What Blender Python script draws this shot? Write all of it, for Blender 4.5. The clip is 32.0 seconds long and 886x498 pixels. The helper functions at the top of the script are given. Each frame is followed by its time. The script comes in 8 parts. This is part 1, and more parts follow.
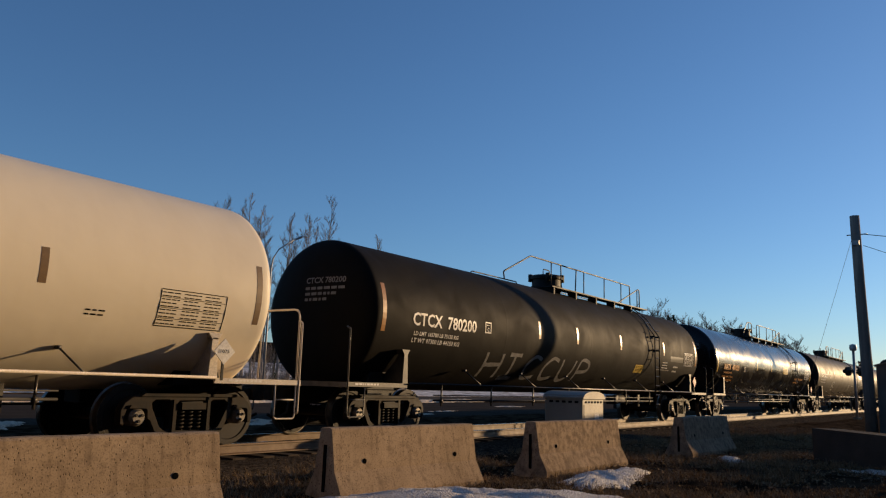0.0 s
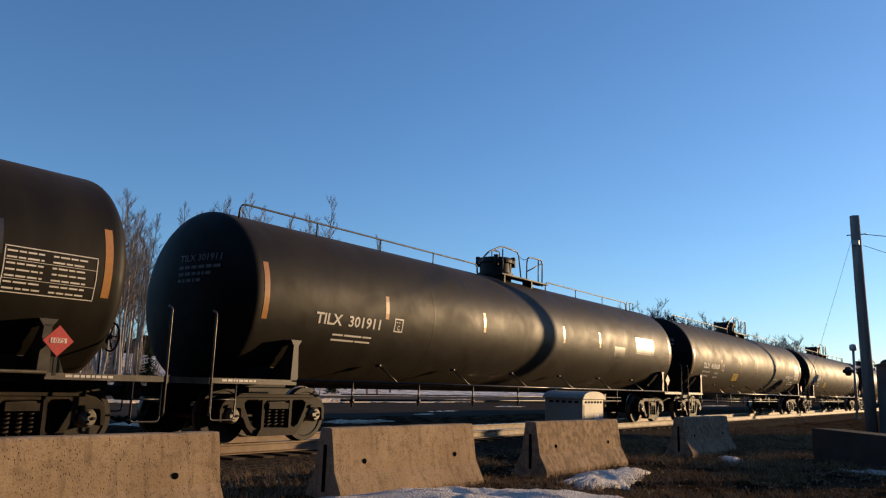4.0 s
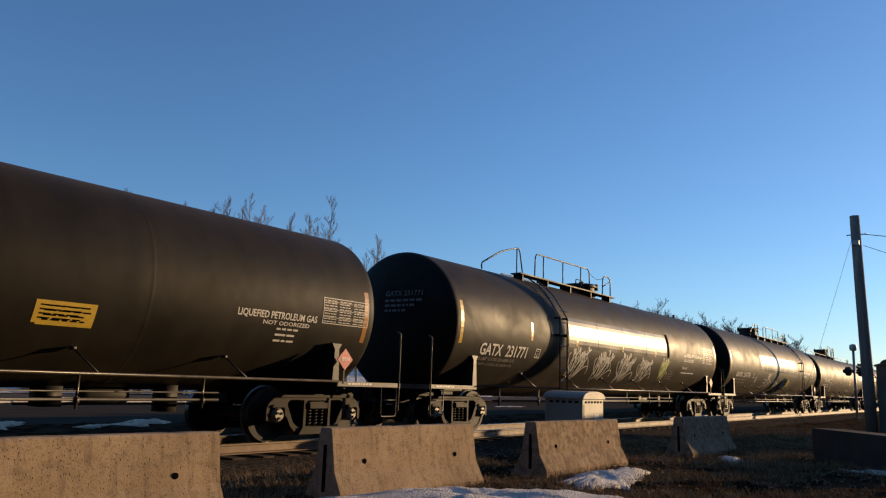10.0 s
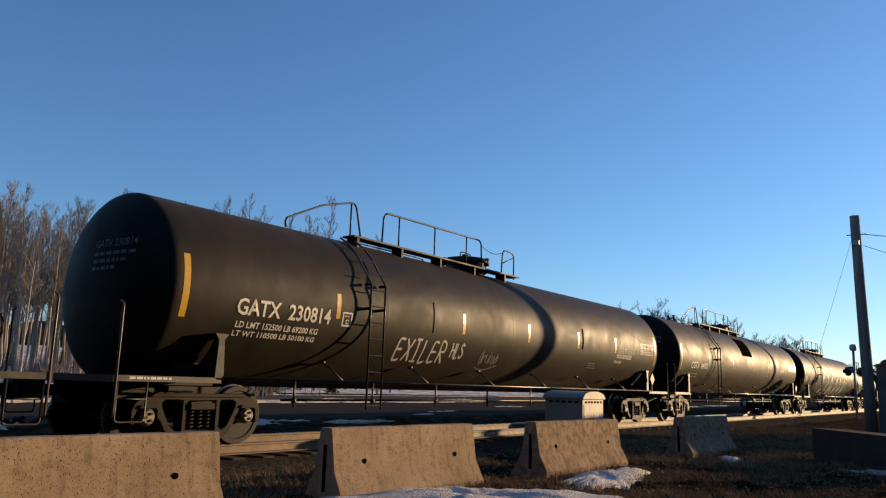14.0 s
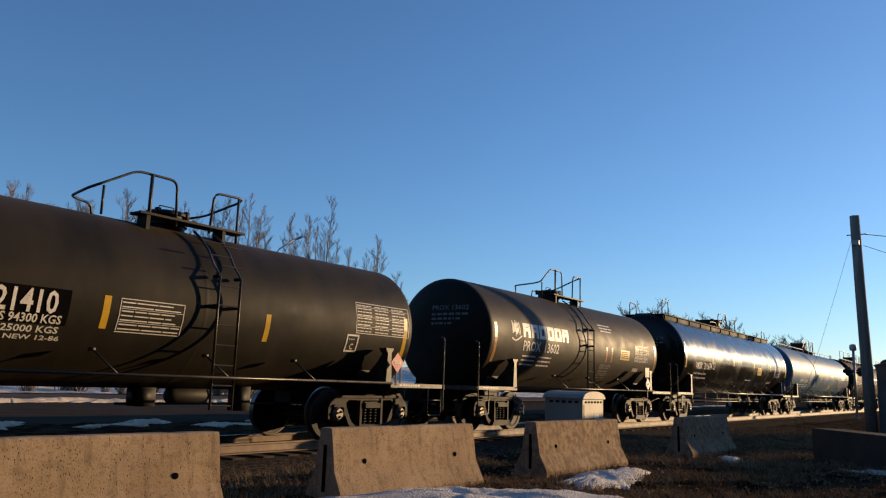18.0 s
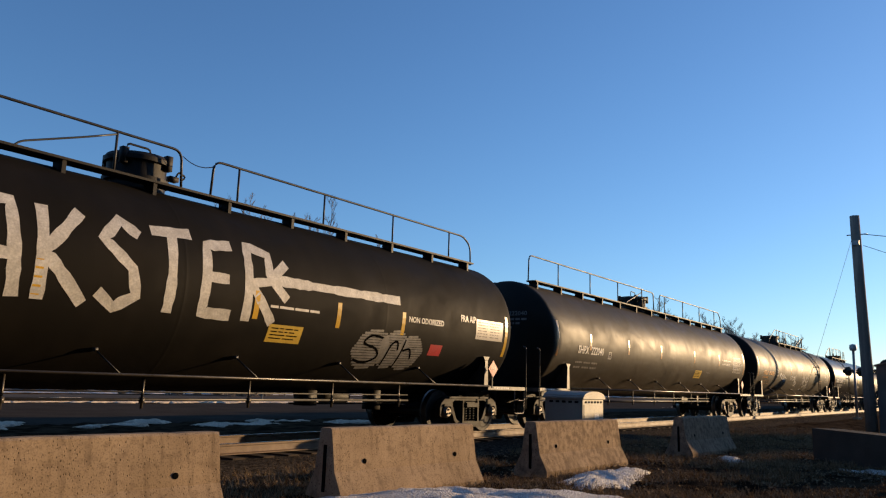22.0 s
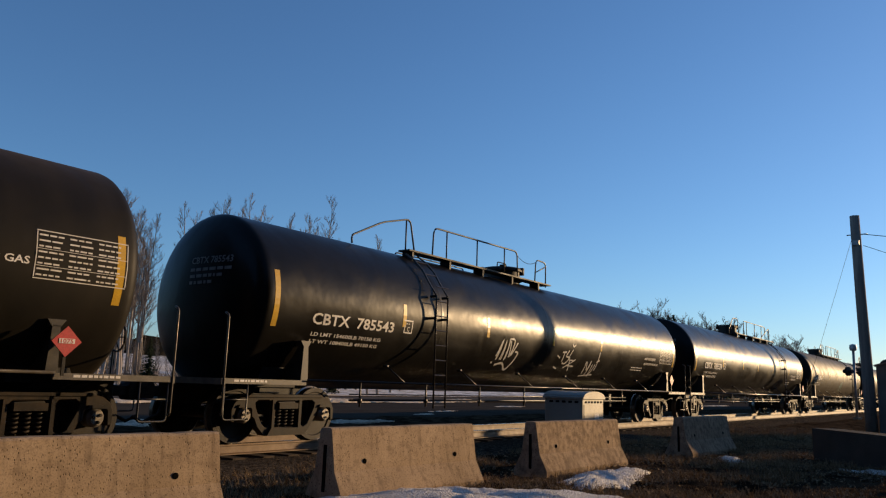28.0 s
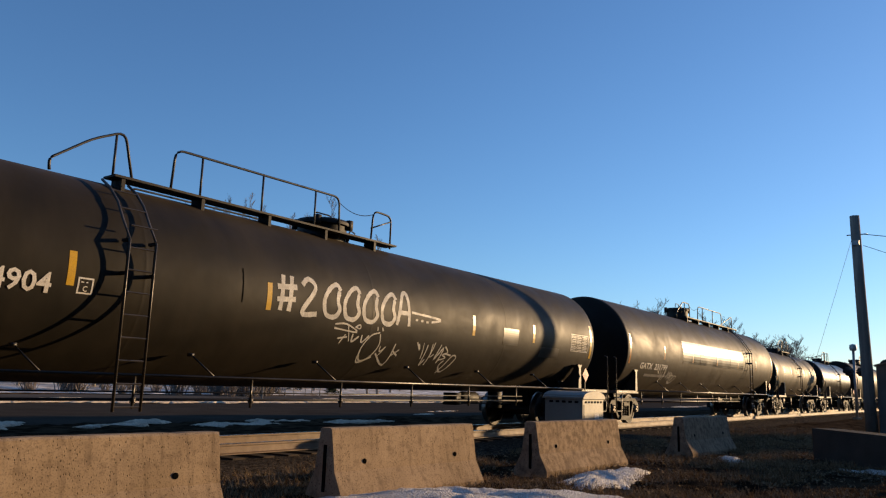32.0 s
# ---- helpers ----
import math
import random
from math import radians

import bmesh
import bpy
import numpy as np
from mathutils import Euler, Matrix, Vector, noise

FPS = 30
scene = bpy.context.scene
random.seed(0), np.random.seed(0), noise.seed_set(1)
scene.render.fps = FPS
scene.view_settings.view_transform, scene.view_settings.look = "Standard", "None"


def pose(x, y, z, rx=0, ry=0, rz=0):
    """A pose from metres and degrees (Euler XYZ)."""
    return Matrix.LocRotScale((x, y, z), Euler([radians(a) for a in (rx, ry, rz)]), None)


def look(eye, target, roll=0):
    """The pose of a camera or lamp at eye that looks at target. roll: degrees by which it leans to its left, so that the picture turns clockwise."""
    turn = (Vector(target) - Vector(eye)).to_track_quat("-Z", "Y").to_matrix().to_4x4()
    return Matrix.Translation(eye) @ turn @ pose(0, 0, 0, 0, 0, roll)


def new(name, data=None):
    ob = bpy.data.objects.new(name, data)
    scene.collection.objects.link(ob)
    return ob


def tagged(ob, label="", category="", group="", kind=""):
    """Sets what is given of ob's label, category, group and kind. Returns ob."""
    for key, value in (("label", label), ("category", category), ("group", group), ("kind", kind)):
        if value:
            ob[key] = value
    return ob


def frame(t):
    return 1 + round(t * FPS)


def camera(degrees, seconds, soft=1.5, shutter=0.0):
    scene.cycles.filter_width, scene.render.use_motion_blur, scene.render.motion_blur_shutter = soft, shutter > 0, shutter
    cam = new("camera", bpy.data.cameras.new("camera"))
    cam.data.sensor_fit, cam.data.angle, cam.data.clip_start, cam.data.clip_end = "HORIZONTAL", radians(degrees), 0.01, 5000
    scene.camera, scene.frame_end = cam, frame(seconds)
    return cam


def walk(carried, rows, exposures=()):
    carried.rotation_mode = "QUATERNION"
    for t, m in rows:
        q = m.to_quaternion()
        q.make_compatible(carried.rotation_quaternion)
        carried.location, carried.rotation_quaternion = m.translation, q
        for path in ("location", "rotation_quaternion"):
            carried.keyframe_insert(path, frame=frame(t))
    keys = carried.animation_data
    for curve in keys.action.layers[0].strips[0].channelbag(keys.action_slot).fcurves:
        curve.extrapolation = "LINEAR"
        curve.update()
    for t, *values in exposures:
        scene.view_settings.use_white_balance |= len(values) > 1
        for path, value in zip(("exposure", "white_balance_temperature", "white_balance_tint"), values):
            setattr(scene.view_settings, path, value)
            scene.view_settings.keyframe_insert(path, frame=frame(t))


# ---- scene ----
# ---------------------------------------------------------------- camera
EYE = Vector((0.0, 0.0, 1.037))
cam = camera(60.17, 32.0, 1.2)
YAW, PITCH = radians(53.68), radians(10.057)
AIM = EYE + Vector((math.sin(YAW) * math.cos(PITCH), math.cos(YAW) * math.cos(PITCH), math.sin(PITCH)))
walk(cam, [(0.0, look(EYE, AIM, 1.782)), (32.0, look(EYE, AIM, 1.782))],
     exposures=[(t, e, 6300, 10) for t, e in ((0, -0.27), (2, 0.06), (5, 0.2), (8, 0.25), (9, 0.2), (10, 0.07), (12, 0.01), (14, 0.19), (17, 0.20), (18.8, 0.02), (20, 0.06), (21.5, 0.14), (23, 0.30), (25, 0.01), (29, -0.02), (31, 0.15), (32, 0.19))])

# ---------------------------------------------------------------- light
SUN_AZ, SUN_EL = radians(115.0), radians(8.8)      # clockwise from +y, above the horizon
TO_SUN = Vector((math.sin(SUN_AZ) * math.cos(SUN_EL), math.cos(SUN_AZ) * math.cos(SUN_EL), math.sin(SUN_EL)))
world = bpy.data.worlds.new("sky")
scene.world = world
world.use_nodes = True
wn = world.node_tree.nodes
sky = wn.new("ShaderNodeTexSky")
sky.sky_type = "NISHITA"
sky.sun_disc = False
sky.sun_elevation = radians(13.0)
sky.sun_rotation = SUN_AZ
sky.air_density, sky.dust_density, sky.ozone_density = 1.0, 0.24, 5.0
world.node_tree.links.new(sky.outputs[0], wn["Background"].inputs[0])
wn["Background"].inputs[1].default_value = 0.142
sun = new("sun", bpy.data.lights.new("sun", "SUN"))
sun.data.energy, sun.data.angle, sun.data.color = 5.0, radians(0.53), (1.0, 0.66, 0.33)
sun.matrix_world = look(TO_SUN * 60, (0, 0, 0))

# ---------------------------------------------------------------- plan
D = 10.949                      # the track's centre line runs along x at this y; rail tops at z = 0
GROUND = -0.30
KNOTS = (0.0, 6.0, 12.0, 18.0, 24.0, 28.0, 32.0)
SPEED = (16.377, 16.593, 16.814, 17.024, 17.247, 17.495, 17.786)


def gone(t):
    """How far the train has gone after t seconds."""
    way = 0.0
    for a, b, va, vb in zip(KNOTS, KNOTS[1:], SPEED, SPEED[1:]):
        if t <= a:
            break
        u = min(t, b)
        way += (u - a) * (va + (va + (vb - va) * (u - a) / (b - a))) / 2
    return way


# ---------------------------------------------------------------- materials
def shader(name):
    m = bpy.data.materials.new(name)
    m.use_nodes = True
    return m, m.node_tree.nodes, m.node_tree.links, m.node_tree.nodes["Principled BSDF"]


def surface(name, base, second, rough=0.6, scale=3.0, fine=60.0, bump=0.2, metal=0.0, contrast=0.5, stretch=(1, 1, 1), coat=0.0, spec=0.5, gloss_var=0.15, step=0.01):
    """A two-scale mottled surface: base and second colours by coarse noise, fine grain by a second noise, relief by bump."""
    m, n, l, p = shader(name)
    co = n.new("ShaderNodeTexCoord")
    mp = n.new("ShaderNodeMapping")
    mp.inputs["Scale"].default_value = stretch
    l.new(co.outputs["Object"], mp.inputs[0])
    a, b = n.new("ShaderNodeTexNoise"), n.new("ShaderNodeTexNoise")
    a.inputs["Scale"].default_value, a.inputs["Detail"].default_value = scale, 6
    b.inputs["Scale"].default_value, b.inputs["Detail"].default_value = fine, 3
    l.new(mp.outputs[0], a.inputs[0])
    l.new(co.outputs["Object"], b.inputs[0])
    r = n.new("ShaderNodeMapRange")
    r.inputs[1].default_value, r.inputs[2].default_value = 0.5 - 0.5 * (1 - contrast), 0.5 + 0.5 * (1 - contrast)
    l.new(a.outputs[0], r.inputs[0])
    mix = n.new("ShaderNodeMix")
    mix.data_type = "RGBA"
    mix.inputs[6].default_value, mix.inputs[7].default_value = (*base, 1), (*second, 1)
    l.new(r.outputs[0], mix.inputs[0])
    grain = n.new("ShaderNodeMix")
    grain.data_type, grain.blend_type = "RGBA", "MULTIPLY"
    grain.inputs[0].default_value = 0.5
    l.new(mix.outputs[2], grain.inputs[6])
    g = n.new("ShaderNodeMapRange")
    g.inputs[1].default_value, g.inputs[2].default_value, g.inputs[3].default_value, g.inputs[4].default_value = 0.3, 0.7, 0.55, 1.25
    l.new(b.outputs[0], g.inputs[0])
    l.new(g.outputs[0], grain.inputs[7])
    l.new(grain.outputs[2], p.inputs["Base Color"])
    rr = n.new("ShaderNodeMapRange")
    rr.inputs[3].default_value, rr.inputs[4].default_value = max(0.03, rough - gloss_var), min(1, rough + gloss_var)
    l.new(a.outputs[0], rr.inputs[0])
    l.new(rr.outputs[0], p.inputs["Roughness"])
    p.inputs["Metallic"].default_value = metal
    p.inputs["Specular IOR Level"].default_value = spec
    p.inputs["Coat Weight"].default_value = coat
    if bump:
        bu = n.new("ShaderNodeBump")
        bu.inputs["Strength"].default_value, bu.inputs["Distance"].default_value = bump, step
        l.new(b.outputs[0], bu.inputs["Height"])
        l.new(bu.outputs[0], p.inputs["Normal"])
    return m


def tank_paint(name, base, dust, rough, coat=0.0, dirt=0.35, spec=0.0):
    """Tank paint: road dust settled in long streaks and cloudy stains, a slightly uneven gloss."""
    m, n, l, p = shader(name)
    co = n.new("ShaderNodeTexCoord")
    mp = n.new("ShaderNodeMapping")
    mp.inputs["Scale"].default_value = (1.6, 0.35, 0.35)
    l.new(co.outputs["Object"], mp.inputs[0])
    a, b = n.new("ShaderNodeTexNoise"), n.new("ShaderNodeTexNoise")
    a.inputs["Scale"].default_value, a.inputs["Detail"].default_value = 1.3, 7
    b.inputs["Scale"].default_value, b.inputs["Detail"].default_value = 0.7, 4
    l.new(mp.outputs[0], a.inputs[0])
    l.new(co.outputs["Object"], b.inputs[0])
    add = n.new("ShaderNodeMath")
    add.operation = "MULTIPLY"
    l.new(a.outputs[0], add.inputs[0])
    l.new(b.outputs[0], add.inputs[1])
    r = n.new("ShaderNodeMapRange")
    r.inputs[1].default_value, r.inputs[2].default_value, r.inputs[4].default_value = 0.14, 0.42, dirt
    l.new(add.outputs[0], r.inputs[0])
    mix = n.new("ShaderNodeMix")
    mix.data_type = "RGBA"
    mix.inputs[6].default_value, mix.inputs[7].default_value = (*base, 1), (*dust, 1)
    l.new(r.outputs[0], mix.inputs[0])
    l.new(mix.outputs[2], p.inputs["Base Color"])
    rr = n.new("ShaderNodeMapRange")
    rr.inputs[1].default_value, rr.inputs[2].default_value = 0.3, 0.7
    rr.inputs[3].default_value, rr.inputs[4].default_value = rough - 0.07, rough + 0.09
    cloud = n.new("ShaderNodeTexNoise")
    cloud.inputs["Scale"].default_value, cloud.inputs["Detail"].default_value, cloud.inputs["Distortion"].default_value = 1.1, 6, 0.8
    l.new(co.outputs["Object"], cloud.inputs[0])
    l.new(cloud.outputs[0], rr.inputs[0])
    l.new(rr.outputs[0], p.inputs["Roughness"])
    p.inputs["Specular IOR Level"].default_value = spec or (0.22 if rough < 0.5 else 0.21)
    p.inputs["Coat Weight"].default_value = coat
    p.inputs["Coat Roughness"].default_value = 0.142
    if dirt >= 0.5 and base[0] < 0.03:
        # fine road dust scatters light that grazes it
        p.inputs["Sheen Weight"].default_value, p.inputs["Sheen Roughness"].default_value = 0.035, 0.45
        p.inputs["Sheen Tint"].default_value = (0.90, 0.70, 0.46, 1)
    f = n.new("ShaderNodeTexNoise")
    f.inputs["Scale"].default_value, f.inputs["Detail"].default_value = 2.2, 2
    l.new(co.outputs["Object"], f.inputs[0])
    bu = n.new("ShaderNodeBump")
    bu.inputs["Strength"].default_value, bu.inputs["Distance"].default_value = 0.45, 0.02
    l.new(f.outputs[0], bu.inputs["Height"])
    l.new(bu.outputs[0], p.inputs["Normal"])
    return m


PAINT = {
    "black": tank_paint("black_paint", (0.0068, 0.0060, 0.0049), (0.020, 0.0162, 0.0120), 0.56, 0, 0.5, 0.12),
    "flat": tank_paint("flat_black_paint", (0.0066, 0.0057, 0.0046), (0.021, 0.0168, 0.0125), 0.66, 0, 0.45, 0.08),
    "brown": tank_paint("dusty_black_paint", (0.0066, 0.0060, 0.0046), (0.029, 0.0230, 0.0158), 0.54, 0, 0.6, 0.145),
    "gloss": tank_paint("glossy_black_paint", (0.005, 0.005, 0.005), (0.012, 0.011, 0.009), 0.24, 0.2, 0.2, 0.18),
    "semi": tank_paint("satin_black_paint", (0.0062, 0.0056, 0.0048), (0.019, 0.016, 0.012), 0.34, 0.05, 0.35, 0.14),
    "olive": tank_paint("dusty_grey_black_paint", (0.0100, 0.0088, 0.0066), (0.043, 0.0345, 0.0238), 0.55, 0, 0.6, 0.15),
    "cream": tank_paint("cream_paint", (0.86, 0.77, 0.60), (0.66, 0.56, 0.42), 0.42, 0, 0.3),
    "blue": tank_paint("blue_paint", (0.062, 0.142, 0.232), (0.118, 0.185, 0.255), 0.46, 0.03, 0.5, 0.15),
}
M_STEEL = surface("dirty_black_steel", (0.008, 0.0075, 0.007), (0.026, 0.021, 0.016), 0.6, 2.5, 50, 0.3, spec=0.3)
M_BAR = surface("black_pipe", (0.02, 0.02, 0.022), (0.05, 0.045, 0.04), 0.45, 4, 80, 0.1)
# Lighter copy of the black pipe: the sun's glint put into its colour.
M_BARLIT = surface("sunlit_grey_pipe", (0.045, 0.040, 0.034), (0.10, 0.085, 0.068), 0.32, 4, 80, 0.1, metal=0.25)
M_CAST = surface("dusty_cast_steel", (0.007, 0.0058, 0.0047), (0.036, 0.0255, 0.017), 0.58, 5, 40, 0.15, spec=0.18, contrast=0.72, gloss_var=0.25)
M_FLANGE = surface("grimy_grey_flange_steel", (0.022, 0.019, 0.016), (0.060, 0.052, 0.042), 0.5, 5, 50, 0.1, contrast=0.7)
M_WHEEL = surface("dark_wheel_steel", (0.012, 0.010, 0.009), (0.034, 0.025, 0.018), 0.6, 6, 60, 0.3, spec=0.3)
M_TREAD = surface("bright_tread_steel", (0.34, 0.31, 0.28), (0.22, 0.19, 0.16), 0.35, 8, 90, 0.1, metal=1.0)
M_CAP = surface("bearing_cap_steel", (0.16, 0.14, 0.12), (0.30, 0.27, 0.23), 0.45, 9, 80, 0.2, metal=0.5)
M_CREAMBAR = surface("cream_pipe", (0.72, 0.64, 0.54), (0.5, 0.43, 0.35), 0.45, 4, 60, 0.1)
M_BLUEBAR = surface("blue_pipe", (0.04, 0.12, 0.2), (0.10, 0.15, 0.18), 0.45, 4, 60, 0.1)
M_WHITE = surface("white_stencil_paint", (0.80, 0.79, 0.76), (0.62, 0.58, 0.52), 0.5, 5, 60, 0.0)
M_FADED = surface("faded_grey_lettering", (0.24, 0.22, 0.20), (0.14, 0.13, 0.12), 0.55, 5, 60, 0.0)
M_ORANGE = surface("faded_orange_reflective_tape", (0.52, 0.25, 0.07), (0.40, 0.19, 0.06), 0.33, 9, 90, 0.0)
M_BROWNTAPE = surface("brown_aged_tape", (0.20, 0.11, 0.04), (0.13, 0.075, 0.03), 0.5, 9, 90, 0.0)
M_YELLOW = surface("yellow_reflective_tape", (0.72, 0.44, 0.03), (0.58, 0.34, 0.03), 0.33, 9, 90, 0.0)
M_SIGN = surface("yellow_panel", (0.72, 0.50, 0.06), (0.55, 0.36, 0.05), 0.45, 7, 90, 0.0)
M_GOLD = surface("orange_stencil_paint", (0.85, 0.36, 0.05), (0.70, 0.30, 0.05), 0.45, 5, 60, 0.0)
M_DIMGOLD = surface("faded_orange_lettering", (0.30, 0.15, 0.04), (0.18, 0.09, 0.03), 0.5, 5, 60, 0.0)
M_PAPER = surface("white_data_panel", (0.62, 0.58, 0.50), (0.48, 0.44, 0.38), 0.4, 5, 60, 0.0)
M_RED = surface("red_placard", (0.55, 0.05, 0.05), (0.42, 0.05, 0.05), 0.45, 6, 60, 0.0)
M_SPRAY = surface("white_spray_paint", (0.66, 0.64, 0.59), (0.42, 0.40, 0.37), 0.55, 7, 40, 0.0)
M_SPRAYGREY = surface("thin_grey_spray_paint", (0.26, 0.25, 0.24), (0.12, 0.115, 0.11), 0.55, 8, 40, 0.0)
M_SPRAYGREEN = surface("green_spray_paint", (0.010, 0.048, 0.032), (0.020, 0.070, 0.047), 0.5, 3, 40, 0.0)
M_SPRAYRED = surface("red_spray_paint", (0.5, 0.07, 0.06), (0.36, 0.06, 0.05), 0.5, 3, 40, 0.0)
M_SPRAYYEL = surface("pale_yellow_spray_paint", (0.62, 0.66, 0.24), (0.42, 0.46, 0.16), 0.5, 5, 40, 0.0)
M_SPRAYTEAL = surface("teal_spray_paint", (0.18, 0.42, 0.38), (0.10, 0.22, 0.20), 0.5, 5, 40, 0.0)
M_DECAL = surface("pale_repaint_patch", (0.014, 0.012, 0.010), (0.022, 0.018, 0.014), 0.36, 2, 30, 0.0, spec=0.8)
M_PATCH = surface("glossy_repaint_patch", (0.009, 0.008, 0.006), (0.016, 0.013, 0.010), 0.33, 1.2, 30, 0.0, spec=0.3)
M_BLUEPATCH = surface("pale_blue_repaint_patch", (0.16, 0.255, 0.32), (0.19, 0.28, 0.33), 0.30, 1.2, 30, 0.0)
M_SNOW = surface("old_snow", (0.88, 0.83, 0.75), (0.72, 0.655, 0.565), 0.7, 4, 38, 1.0, step=0.05, spec=0.05)
M_SOIL = surface("bare_soil_and_dead_grass", (0.020, 0.0145, 0.0095), (0.080, 0.055, 0.034), 0.95, 2.2, 26, 1.0, step=0.06, contrast=0.75, spec=0.0)
M_ROAD = surface("dark_asphalt", (0.052, 0.043, 0.034), (0.080, 0.066, 0.052), 0.9, 0.6, 30, 0.4, spec=0.0)
M_RAIL = surface("rusty_rail_steel", (0.25, 0.16, 0.09), (0.16, 0.10, 0.06), 0.6, 5, 60, 0.2)
M_RAILTOP = surface("polished_rail_head", (0.5, 0.47, 0.44), (0.4, 0.37, 0.33), 0.25, 5, 60, 0.0, metal=1.0)
M_TIE = surface("creosoted_tie_wood", (0.055, 0.042, 0.032), (0.12, 0.095, 0.07), 0.9, 6, 50, 0.6, stretch=(1, 0.2, 1), spec=0.05)
M_BALLAST = surface("grey_brown_ballast", (0.035, 0.028, 0.021), (0.11, 0.088, 0.066), 0.95, 14, 30, 1.0, step=0.05, contrast=0.8, spec=0.0)
M_BOX = surface("beige_cabinet_paint", (0.36, 0.33, 0.28), (0.28, 0.255, 0.21), 0.5, 2, 50, 0.1)
# Near black for print and seams, and for the shade inside holes and slots.
M_DARK = surface("black_print_and_hole_shade", (0.005, 0.005, 0.005), (0.008, 0.008, 0.008), 0.8, 5, 40, 0.0, spec=0.0)
M_POLE = surface("weathered_pole_wood", (0.34, 0.275, 0.22), (0.20, 0.16, 0.13), 0.9, 3, 40, 0.7, stretch=(4, 4, 0.4), spec=0.1)
M_SHED = surface("grey_brown_shed_wall", (0.25, 0.225, 0.195), (0.18, 0.16, 0.14), 0.8, 1.5, 40, 0.2, spec=0.1)
M_BARK = surface("pale_birch_bark", (0.48, 0.43, 0.37), (0.19, 0.16, 0.135), 0.85, 2.5, 20, 0.4, stretch=(1, 1, 0.5), spec=0.05)
M_TWIG = surface("brown_grey_twigs", (0.29, 0.245, 0.205), (0.18, 0.15, 0.125), 0.85, 3, 30, 0.0, spec=0.05)
M_NEEDLE = surface("dark_conifer_needles", (0.020, 0.034, 0.019), (0.045, 0.060, 0.030), 0.8, 2, 20, 0.0, spec=0.1)
M_GALV = surface("galvanised_steel", (0.36, 0.36, 0.36), (0.24, 0.24, 0.24), 0.45, 5, 60, 0.1, metal=0.6)
M_WIRE = surface("black_cable", (0.02, 0.02, 0.02), (0.03, 0.03, 0.03), 0.6, 5, 60, 0.0)
M_PALEROAD = surface("grey_brown_road", (0.15, 0.125, 0.10), (0.10, 0.085, 0.07), 0.9, 0.6, 30, 0.3, spec=0.0)
M_FARWOOD = surface("dark_woods_screen", (0.012, 0.0105, 0.008), (0.026, 0.022, 0.016), 0.95, 0.25, 3, 0.0, spec=0.0)
M_LEAF = surface("dead_leaf_litter", (0.20, 0.135, 0.075), (0.34, 0.25, 0.15), 0.9, 9, 30, 0.0, spec=0.0)
# The block's concrete, coloured darker to carry the shade it lies in.
M_DARKBLOCK = surface("shade_darkened_concrete", (0.07, 0.058, 0.046), (0.11, 0.09, 0.07), 0.85, 2, 40, 0.4, spec=0.05)
M_PLATE = surface("worn_platform_steel", (0.045, 0.040, 0.033), (0.13, 0.11, 0.088), 0.5, 6, 60, 0.2)
# Copy of the old snow for shaded patches, tinted warm to offset blue skylight.
M_WARMSNOW = surface("warm_tinted_old_snow", (0.84, 0.70, 0.52), (0.58, 0.46, 0.33), 0.7, 3, 30, 1.0, step=0.04, spec=0.0)
M_SLOPE = surface("patchy_snow_on_earth", (0.86, 0.81, 0.74), (0.46, 0.39, 0.32), 0.85, 0.55, 9, 0.5, step=0.05, contrast=0.75, spec=0.02)
M_GRASS = surface("dead_grass_blades", (0.21, 0.135, 0.070), (0.40, 0.27, 0.145), 0.9, 2, 20, 0.0, spec=0.0)


